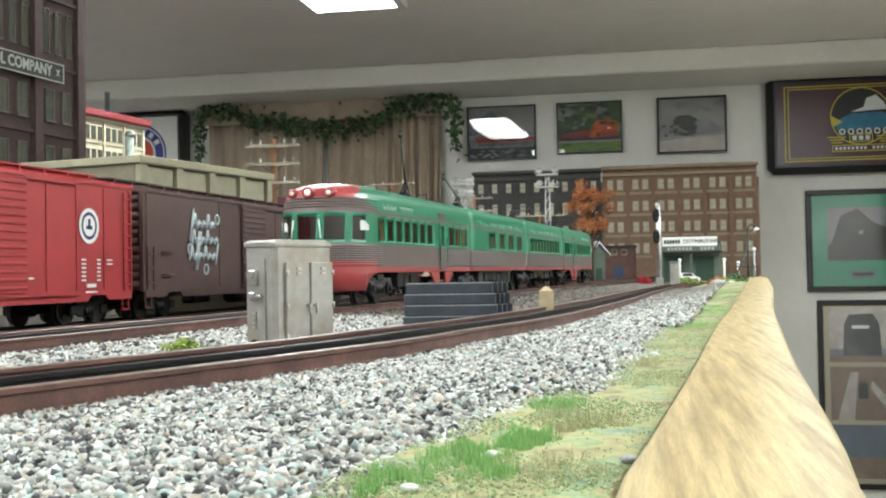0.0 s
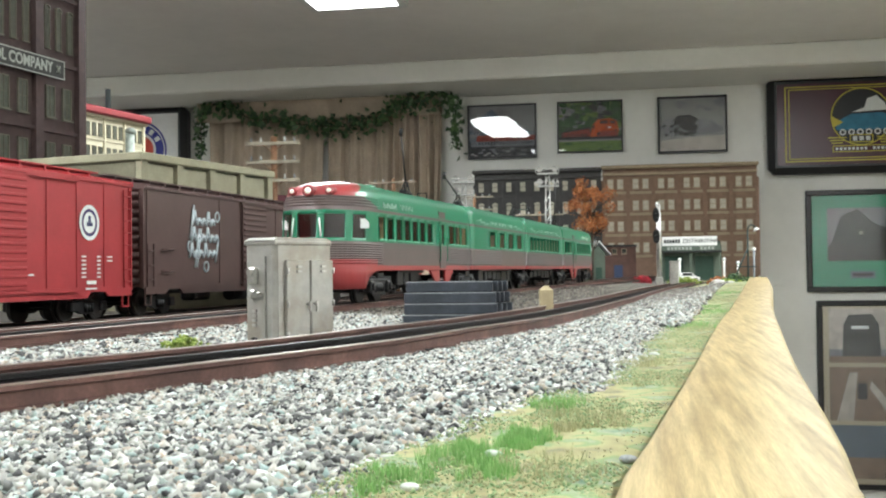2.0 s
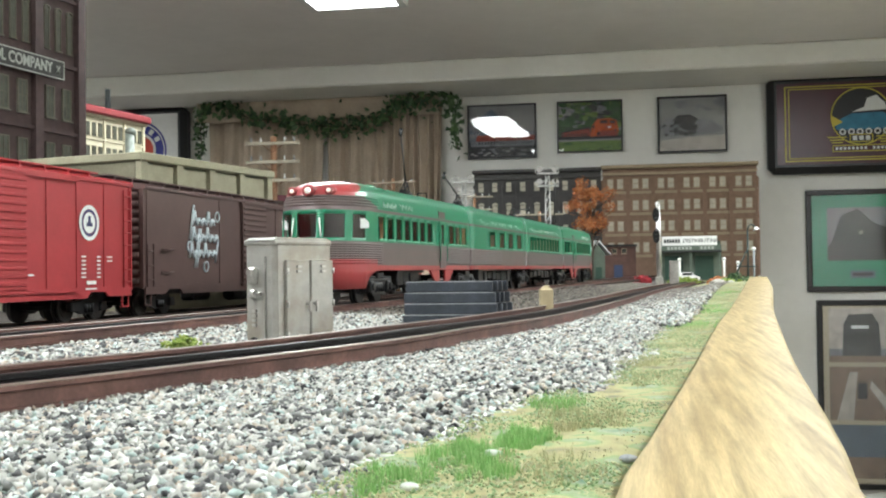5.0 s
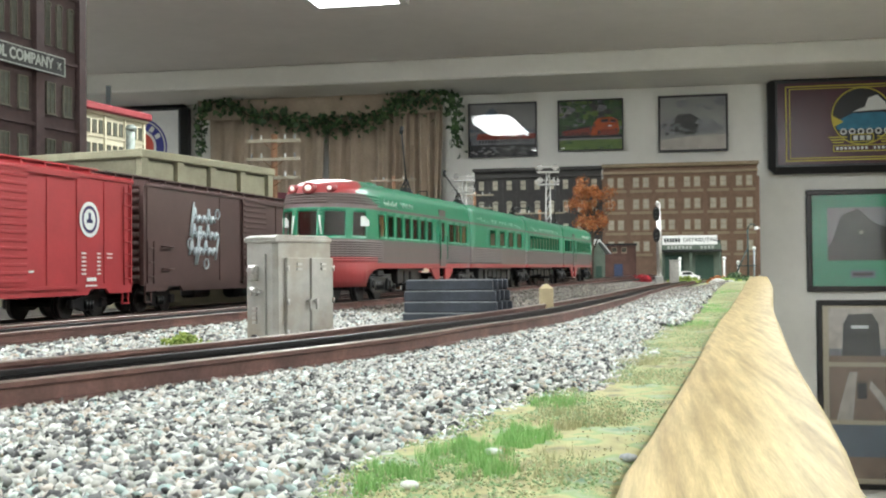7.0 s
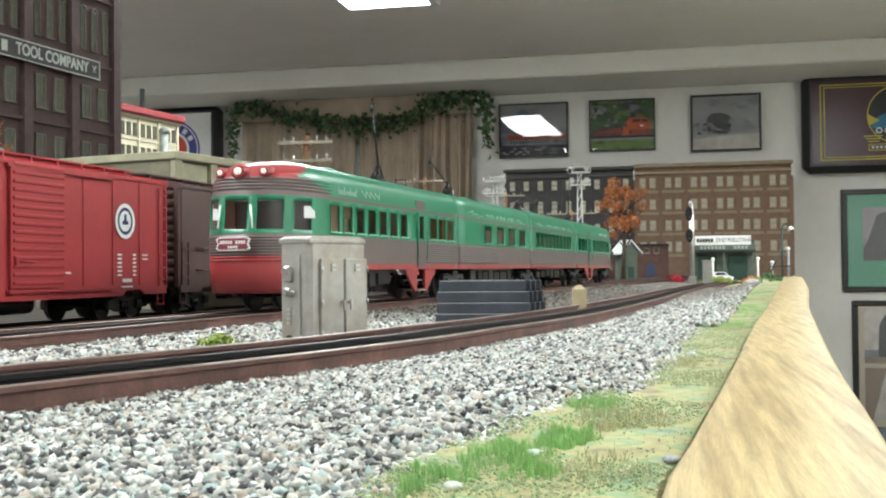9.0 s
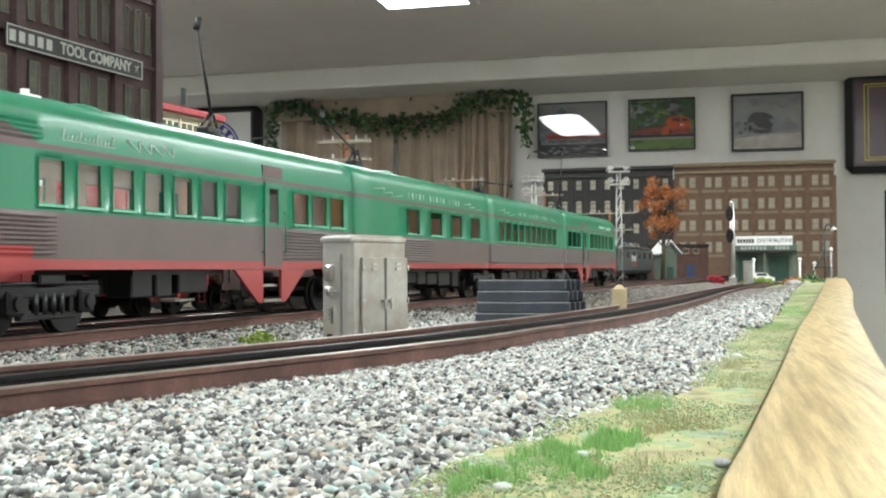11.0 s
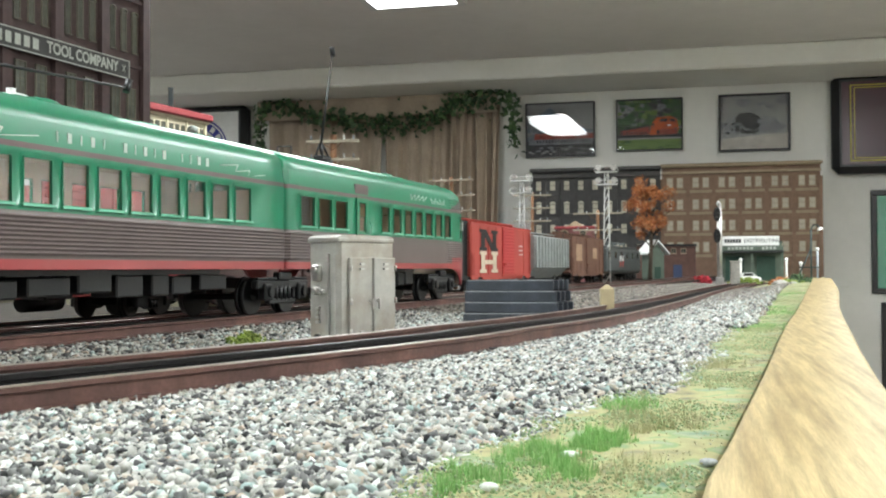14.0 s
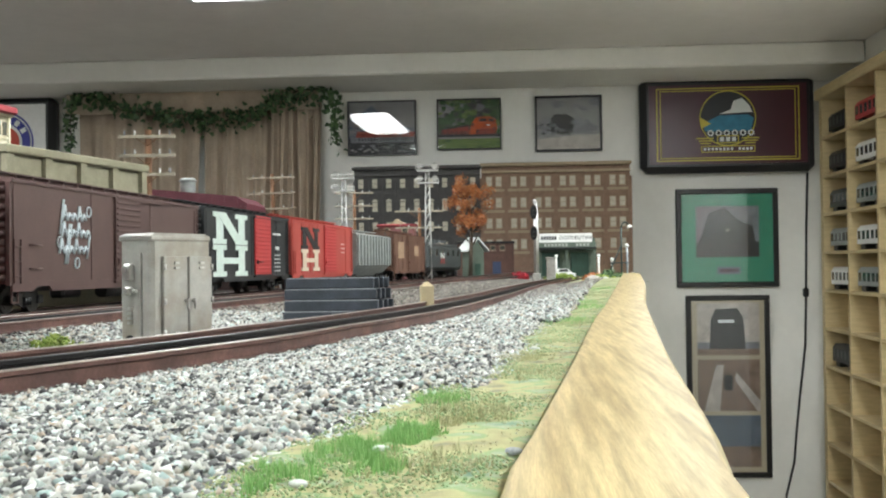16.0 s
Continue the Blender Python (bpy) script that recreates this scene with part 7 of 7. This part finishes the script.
COACH += [(3, R0(0, 1, 0.0, 0.3)), (0, R0(0.02, 0.98, 0.22, 0.34)), (2, [(0.1, 0.32), (0.12, 0.44), (0.74, 0.44), (0.77, 0.32)]), (2, [(0.78, 0.32), (0.8, 0.41), (1, 0.42), (1, 0.32)]), (11, R0(0.14, 0.73, 0.4, 0.425))]
COACH += steps(0.14, 0.74, 0.25, 0.31, 13, 0.55, 3) + steps(0.8, 0.98, 0.25, 0.31, 4, 0.55, 3) + blots(34, 0.02, 0.98, 0.02, 0.17, 0.035, (0, 3, 7), 32, 0.6)
picture("framed_photograph", -0.517, -0.305, 1.541, 1.708, 0.005, None, 0, [(0, 1, 0, 1, COACH)], PC, "black-framed photograph of red coaches below a grey hill", hang=1.0)
WOODS = [(4, R0(0, 1, 0, 1)), (7, [(0, 0.66), (0.2, 0.74), (0.3, 1), (0, 1)])] + blots(120, 0.0, 1.0, 0.42, 1.0, 0.06, (4, 4, 3, 6, 0), 33, 0.9)
WOODS += [(6, R0(0, 1, 0, 0.24)), (7, R0(0, 1, 0.2, 0.235)), (3, R0(0, 1, 0.235, 0.3))] + blots(30, 0.0, 1.0, 0.02, 0.18, 0.05, (6, 4), 34, 0.4)
WOODS += [(3, [(0.03, 0.28), (0.03, 0.4), (0.5, 0.5), (0.52, 0.28)]), (2, [(0.05, 0.3), (0.05, 0.38), (0.5, 0.46), (0.5, 0.3)]), (5, [(0.5, 0.3), (0.54, 0.52), (0.62, 0.64), (0.82, 0.66), (0.93, 0.6), (0.96, 0.4), (0.93, 0.28), (0.6, 0.25)]), (3, [(0.66, 0.55), (0.67, 0.61), (0.78, 0.62), (0.79, 0.55)]), (3, [(0.82, 0.55), (0.82, 0.61), (0.9, 0.6), (0.91, 0.54)]), (2, [(0.6, 0.28), (0.62, 0.4), (0.94, 0.4), (0.93, 0.28)]), (1, R0(0.78, 0.84, 0.46, 0.49)), (3, R0(0.55, 0.95, 0.25, 0.29))]
WOODS += steps(0.06, 0.5, 0.31, 0.36, 6, 0.4, 3) + blots(14, 0.56, 0.92, 0.3, 0.52, 0.025, (2, 5, 3), 35)
picture("framed_photograph", -0.241, -0.045, 1.553, 1.708, 0.005, None, 0, [(0, 1, 0, 1, WOODS)], PC, "framed photograph of an orange locomotive among green trees", hang=1.0)
MIST = [(7, R0(0, 1, 0, 1)), (0, R0(0, 1, 0.3, 0.62)), (9, [(0, 0), (0, 0.2), (0.5, 0.26), (1, 0.3), (1, 0)])] + blots(60, 0.0, 1.0, 0.3, 0.9, 0.09, (7, 0, 7), 36, 0.8)
MIST += [(0, [(0.06, 0.3), (0.08, 0.52), (0.24, 0.56), (0.26, 0.3)]), (3, [(0.24, 0.29), (0.22, 0.6), (0.3, 0.68), (0.46, 0.69), (0.58, 0.6), (0.62, 0.32)]), (0, [(0.5, 0.3), (0.55, 0.62), (0.86, 0.44), (0.9, 0.34)])] + blots(30, 0.24, 0.6, 0.3, 0.64, 0.05, (3, 3, 0), 37) + blots(16, 0.06, 0.24, 0.3, 0.5, 0.03, (0, 7, 3), 38)
picture("framed_photograph", 0.058, 0.26, 1.542, 1.71, 0.007, None, 0, [(0, 1, 0, 1, MIST)], PC, "black-framed misty grey photograph of a dark locomotive", hang=1.0)
picture("framed_print", 0.477, 0.778, 1.124, 1.419, 0.018, M["mat_green"], 0, [(0.16, 0.85, 0.28, 0.86, [(0, R0(0, 1, 0.5, 1)), (3, [(0.05, 0.3), (0.2, 0.85), (0.45, 0.98), (0.7, 0.7), (0.9, 0.6), (0.95, 0.2)]), (3, R0(0.0, 1, 0.0, 0.3)), (9, R0(0.47, 0.53, 0.5, 0.56))]), (0.39, 0.64, 0.09, 0.17, [(10, R0(0, 1, 0, 1)), (3, R0(0.1, 0.9, 0.3, 0.7))])], PC, "black-framed dark print in a green mat with a plaque")
picture("framed_photographs", 0.502, 0.748, 0.555, 1.099, 0.018, M["mat_cream"], 0, [(0.08, 0.93, 0.68, 0.985, [(9, R0(0, 1, 0.25, 1)), (3, [(0.2, 0.08), (0.22, 0.7), (0.3, 0.88), (0.65, 0.9), (0.75, 0.7), (0.78, 0.08)]), (8, R0(0, 1, 0.0, 0.12)), (1, R0(0.34, 0.6, 0.62, 0.68))]), (0.08, 0.93, 0.355, 0.655, [(8, R0(0, 1, 0, 1)), (9, [(0.1, 0), (0.3, 0.9), (0.42, 0.9), (0.35, 0)]), (9, [(0.95, 0), (0.6, 0.6), (0.62, 0.75), (1, 0.2), (1, 0)]), (3, R0(0.42, 0.56, 0.4, 0.7))]), (0.08, 0.93, 0.03, 0.33, [(10, R0(0, 1, 0.4, 1)), (8, R0(0, 1, 0, 0.4))])], PC, "tall black frame with three railway photographs in a cream mat")


def light_box(name, x0, x1, z0, z1, face, label, deep=0.07):
    x0, x1, z0, z1 = wx(x0), wx(x1), wz(z0), wz(z1)
    t = thing(name, pose((x0 + x1) / 2, WALL_Y, (z0 + z1) / 2), label, "wall sign", "wall signs")
    w, h = x1 - x0, z1 - z0
    bm = box(B(), (0, -deep / 2 - 0.001, 0), (w, deep, h), bevel=0.022)
    part("case", bm, M["dark"], t)
    part("face", box(B(), (0, -deep - 0.001, 0), (w - 0.06, 0.004, h - 0.06)), face, t)
    return t, w, h, -deep - 0.0036


def strip(bm, x0, x1, z0, z1, y, wd, mi=0):
    for c, s in ((((x0 + x1) / 2, y, z0), (x1 - x0 + wd, 0.001, wd)), (((x0 + x1) / 2, y, z1), (x1 - x0 + wd, 0.001, wd)), ((x0, y, (z0 + z1) / 2), (wd, 0.001, z1 - z0)), ((x1, y, (z0 + z1) / 2), (wd, 0.001, z1 - z0))):
        box(bm, c, s, mi)


def round_sign_box():
    t, w, h, y = light_box("wall_sign", 0.37, 0.88, 1.465, 1.75, M["maroon"], "dark maroon wall sign with yellow border and round emblem")
    bm = B()
    strip(bm, -w * 0.405, w * 0.405, -h * 0.375, h * 0.375, y, 0.004)
    strip(bm, -w * 0.385, w * 0.385, -h * 0.35, h * 0.35, y, 0.003)
    part("border", bm, M["yellow"], t, "thin yellow double border")
    cz, r = 0.02, 0.098
    bm = B()
    disc(bm, 0, cz, y - 0.0006, 0, r, 0, 48)
    e = part("emblem", bm, M["dark"], t)
    bm = B()
    disc(bm, 0, cz, y - 0.0012, r - 0.004, r, 0, 48)
    part("emblem_ring", bm, M["yellow"], e)
    bm = B()
    poly(bm, [(-0.06, cz - 0.005), (-0.085, cz - 0.02), (-0.08, cz - 0.045), (0.08, cz - 0.045), (0.09, cz + 0.0), (0.07, cz + 0.012), (-0.03, cz + 0.01)], y - 0.0012, 0)
    part("emblem_water", bm, M["sky_blue"], e)
    bm = B()
    poly(bm, [(-0.03, cz + 0.015), (0.01, cz + 0.03), (0.02, cz + 0.06), (0.05, cz + 0.07), (0.075, cz + 0.045), (0.085, cz + 0.02), (0.03, cz + 0.018)], y - 0.0013, 0)
    for k in range(6):
        disc(bm, -0.06 + k * 0.028, cz - 0.052, y - 0.0016, 0.006, 0.011, 0, 14)
    part("emblem_cloud", bm, M["lettering"], e)
    bm = B()
    poly(bm, [(-0.096, cz + 0.005), (-0.058, cz - 0.018), (-0.09, cz - 0.035)], y - 0.0013, 0)
    for k in range(3):
        for s in (1, -1):
            box(bm, (s * 0.078, y - 0.001, cz - 0.07 - k * 0.009), (0.06 - k * 0.012, 0.001, 0.004))
    strip(bm, -0.036, 0.036, cz - 0.086, cz - 0.062, y - 0.0012, 0.003)
    strip(bm, -0.092, 0.092, cz - 0.118, cz - 0.098, y - 0.0012, 0.003)
    part("emblem_banner", bm, M["yellow"], e)
    bm = B()
    for k in range(3):
        box(bm, (-0.021 + k * 0.021, y - 0.0014, cz - 0.074), (0.014, 0.001, 0.015))
    for k in range(13):
        if k != 8:
            box(bm, (-0.08 + k * 0.0133, y - 0.0014, cz - 0.108), (0.008, 0.001, 0.009))
    part("emblem_bars", bm, M["lettering"], e)
    # cord down the wall
    bm = B()
    pts = [(wx(0.868), wz(1.463)), (wx(0.862), wz(1.3)), (wx(0.858), wz(1.12)), (wx(0.853), wz(0.95)), (wx(0.835), wz(0.8)), (wx(0.822), wz(0.68)), (wx(0.815), wz(0.6)), (wx(0.79), wz(0.5)), (wx(0.78), 0.02)]
    for p, q in zip(pts, pts[1:]):
        rod(bm, (p[0], WALL_Y - 0.008, p[1]), (q[0], WALL_Y - 0.008, q[1]), 0.004, 7)
    box(bm, (wx(0.856), WALL_Y - 0.012, wz(1.105)), (0.018, 0.02, 0.03), bevel=0.003)
    solid("power_cord", bm, M["dark"], "black power cord with an inline switch hanging on the wall", "cable")


round_sign_box()


def blue_ring_sign():
    t, w, h, y = light_box("wall_sign", -1.735, -1.43, 1.33, 1.742, M["white"], "white wall sign in a black case with blue-red roundel")
    c = (wx(-1.587) - (wx(-1.735) + wx(-1.43)) / 2, wz(1.6) - (wz(1.33) + wz(1.742)) / 2)
    for name, r0, r1, m in (("outer_ring", 0.105, 0.112, "blue"), ("letter_band", 0.068, 0.1, "blue"), ("roundel", 0.0, 0.058, "red")):
        bm = B()
        disc(bm, c[0], c[1], y - 0.0006, r0, r1, 0, 48)
        part(name, bm, M[m], t)
    bm = B()
    for k in range(6):
        a = radians(150 - k * 24)
        m = Matrix.Translation((c[0] + 0.084 * math.cos(a), y - 0.0012, c[1] + 0.084 * math.sin(a))) @ Matrix.Rotation(-(a - math.pi / 2), 4, "Y")
        box(bm, (0, 0, 0), (0.017, 0.001, 0.021), m=m)
    part("letter_bars", bm, M["lettering"], t)
    t = thing("steel_post", pose(-1.350, 2.497, 1.166), "dark slender steel post behind the buildings", "post")
    part("post", rod(B(), (0, 0, 0), (0, 0, 0.515), 0.007, 8), M["locogrey"], t)


blue_ring_sign()


def curtains():
    """Tan curtains hung in folds across the wall, with a gathered valance and an ivy garland."""
    t = thing("curtain", pose(0, 0, 0), "tan gathered curtain with a valance hanging on the wall", "curtain")
    X0, X1 = -1.605, -0.71
    y0 = WALL_Y - 0.05

    def sheet(name, xa, xb, za, zb, n, amp, yy, seed, sag=0.0):
        bm = B()
        r = random.Random(seed)
        ph = [r.random() * 6 for _ in range(5)]
        rows = 14
        cols = n
        g = []
        for j in range(rows + 1):
            v = j / rows
            row = []
            for i in range(cols + 1):
                u = i / cols
                x = xa + (xb - xa) * u + 0.006 * math.sin(9 * u + 3 * v)
                fold = math.sin(38 * u + ph[0] + 1.5 * math.sin(7 * u + ph[3])) * 0.6 + math.sin(71 * u + ph[1] + v) * 0.25 + math.sin(17 * u + ph[2]) * 0.35
                y = yy - amp * (0.35 + 0.65 * v) * (1 + fold)
                z = za + (zb - za) * v + (sag * math.sin(math.pi * u * 3 + ph[4]) if v < 0.01 else 0)
                row.append(bm.verts.new((x, y, z)))
            g.append(row)
        for a, b in zip(g, g[1:]):
            for i in range(cols):
                bm.faces.new((a[i], b[i], b[i + 1], a[i + 1])).smooth = True
        ob = part(name, bm, M["cloth"], t)
        so = ob.modifiers.new("thickness", "SOLIDIFY")
        so.thickness = 0.002
        return ob

    mid = -1.143
    sheet("panel", X0, mid - 0.004, 1.798, 1.12, 230, 0.03, y0, 1)
    sheet("panel", mid + 0.004, X1 - 0.17, 1.798, 1.12, 190, 0.026, y0, 2)
    sheet("panel", X1 - 0.175, X1 + 0.01, 1.818, 1.12, 120, 0.045, y0 - 0.012, 6)
    sheet("valance", X0 - 0.03, X1 + 0.012, 1.860, 1.764, 260, 0.014, y0 - 0.05, 3, 0.01)
    sheet("ruffle", X0 - 0.04, X1 + 0.02, 1.900, 1.842, 420, 0.022, y0 - 0.062, 4, 0.016)
    rodm = rod(B(), (X0 - 0.03, y0 - 0.012, 1.852), (X1 + 0.03, y0 - 0.012, 1.852), 0.008, 10)
    part("curtain_rod", rodm, M["dark"], t)
    # ivy
    r = random.Random(5)
    line = [(-1.6, 1.641), (-1.607, 1.727), (-1.598, 1.809), (-1.552, 1.833), (-1.479, 1.806), (-1.416, 1.772), (-1.327, 1.762), (-1.24, 1.744), (-1.137, 1.733), (-1.044, 1.727), (-0.951, 1.741), (-0.898, 1.736), (-0.885, 1.788), (-0.828, 1.803), (-0.766, 1.83), (-0.705, 1.832), (-0.657, 1.817), (-0.637, 1.756), (-0.642, 1.696), (-0.631, 1.629)]
    thick = [0.7, 0.9, 1.1, 1.1, 1.0, 1.0, 1.1, 1.2, 1.3, 1.2, 1.0, 0.9, 1.3, 1.6, 1.7, 1.5, 1.2, 1.1, 0.9, 0.6]
    g = thing("ivy_garland", pose(0, 0, 0), "green ivy garland draped over the curtain", "garland")
    bm = B()
    st = B()
    for k, (p, q) in enumerate(zip(line, line[1:])):
        a, b = Vector((p[0], y0 - 0.085, p[1])), Vector((q[0], y0 - 0.085, q[1]))
        rod(st, a, b, 0.0025, 5)
        n = int(46 * (b - a).length / 0.08 * thick[k])
        for _ in range(n):
            c = a.lerp(b, r.random()) + Vector((r.gauss(0, 0.012), r.uniform(-0.03, 0.012), r.gauss(-0.004, 0.015) * thick[k] * 1.2))
            s = r.uniform(0.009, 0.019)
            q1 = Euler((r.uniform(-0.9, 0.9) + 1.3, r.uniform(-0.8, 0.8), r.uniform(0, 6.28))).to_matrix()
            leaf = [(0, -0.2), (0.75, -0.15), (0.55, 0.35), (0, 1.0), (-0.55, 0.35), (-0.75, -0.15)]
            vs = [bm.verts.new(c + q1 @ Vector((u * s, v * s, -0.25 * abs(u) * s))) for u, v in leaf]
            bm.faces.new(vs)
    part("stem", st, M["bark"], g)
    lv = part("leaves", bm, M["leaf"], g)
    tagged(lv, kind="stuff")


curtains()


def display_shelf():
    """A pine display shelf against the east wall, its cells full of model cars."""
    X0, X1 = 1.03, 1.128
    y1, y0 = 3.62, 2.55
    zt, zb = 1.775, 0.2
    t = thing("display_shelf", pose(0, 0, 0), "pine display shelf with cells holding model train cars", "shelf")
    th = 0.014
    part("top_board", box(B(), ((X0 + X1) / 2 - 0.008, (y0 + y1) / 2, zt - 0.015), (X1 - X0 + 0.016, y1 - y0 + 0.03, 0.035), bevel=0.003), M["pine"], t)
    part("back_panel", box(B(), (X1 - 0.004, (y0 + y1) / 2, (zt + zb) / 2), (0.006, y1 - y0, zt - zb)), M["pine"], t)
    cell_y = 0.275
    n = 4
    ys = [y1 - k * cell_y for k in range(n)]
    for k, y in enumerate(ys):
        part("upright", box(B(), ((X0 + X1) / 2 - 0.004, y, (zt + zb) / 2 - 0.016), (X1 - X0 - 0.008, th if k else 0.03, zt - zb - 0.034)), M["pine"], t)
    pitch = 0.128
    levels = [zt - 0.165 - pitch * k for k in range(11)]
    for z in levels:
        for k in range(n - 1):
            ya, yb = ys[k], ys[k + 1]
            part("shelf_board", box(B(), ((X0 + X1) / 2 - 0.004, (ya + yb) / 2, z), (X1 - X0 - 0.010, cell_y - th - 0.001, 0.01)), M["pine"], t)
    for z in [levels[-1] - 0.05]:
        part("base_board", box(B(), ((X0 + X1) / 2, (y0 + y1) / 2, 0.1), (X1 - X0, y1 - y0, 0.2)), M["pine"], t)
    cols = {"dark": M["boxblack"], "red": M["doorred"], "grey": M["hopper"], "blue": M["blue"], "white": M["white"], "slate": M["locogrey"]}
    fill = {(0, 0): "dark", (0, 1): "red", (1, 0): "dark", (1, 1): "white", (2, 0): "slate", (2, 1): "grey", (3, 0): "grey", (3, 1): "white", (4, 0): "white", (4, 1): "grey", (6, 0): "dark"}
    for (lv, c), col in fill.items():
        y = ys[c] - cell_y / 2 + 0.01
        z = levels[lv] + 0.005
        m = thing("display_car", pose(X0 + 0.045, y, z), "model train car displayed in a shelf cell, " + {"dark": "black", "red": "dark red", "grey": "grey", "white": "white and dark", "slate": "dark grey"}[col], "model car", "model cars on the shelf")
        L = 0.2
        bm = B()
        prism(bm, [(-0.026, 0.018), (0.026, 0.018), (0.026, 0.062), (0.016, 0.075), (-0.016, 0.075), (-0.026, 0.062)], -L / 2, L / 2)
        part("body", bm, cols[col], m)
        for k in range(5):
            part("side_panel", box(B(), (-0.0265, -0.08 + k * 0.04, 0.045), (0.0015, 0.022, 0.026)), M["pane"] if col != "dark" else M["locogrey"], m)
        for d in (-0.065, 0.065):
            part("truck", box(B(), (0, d, 0.009), (0.04, 0.045, 0.018), bevel=0.003), M["black"], m)


display_shelf()


# ---- what moves: the green train sets off and runs by ----
NOSE = [(0, 0.49), (7.2, 0.49), (7.6, 0.476), (8.0, 0.449), (8.2, 0.43), (8.5, 0.404), (9.0, 0.361), (9.5, 0.312), (9.7, 0.289), (10.4, 0.193), (11.1, 0.091), (11.8, -0.016), (12.5, -0.137), (13.0, -0.233), (13.5, -0.33), (14.0, -0.426), (14.5, -0.514), (15.0, -0.605), (15.5, -0.693), (16.0, -0.776)]


def motions():
    for car, along, turn in CARS:
        walk(car, [(t, car_pose(s, along, turn)) for t, s in NOSE])
        # the wheels roll along the rails
        times = [0.0, 7.2] + [7.2 + k * 2 / 30 for k in range(1, 132)] + [16.0]
        for o in car.children_recursive:
            if o.name.startswith("wheel_set"):
                x = o.location.x
                rows = []
                for t in times:
                    s = float(np.interp(t, [r[0] for r in NOSE], [r[1] for r in NOSE]))
                    a = math.degrees((s - NOSE[0][1]) / 0.0092) * (1 if turn == 0 else -1)
                    rows.append((t, pose(x, 0, 0.0085, 0, a, 0)))
                walk(o, rows)


motions()
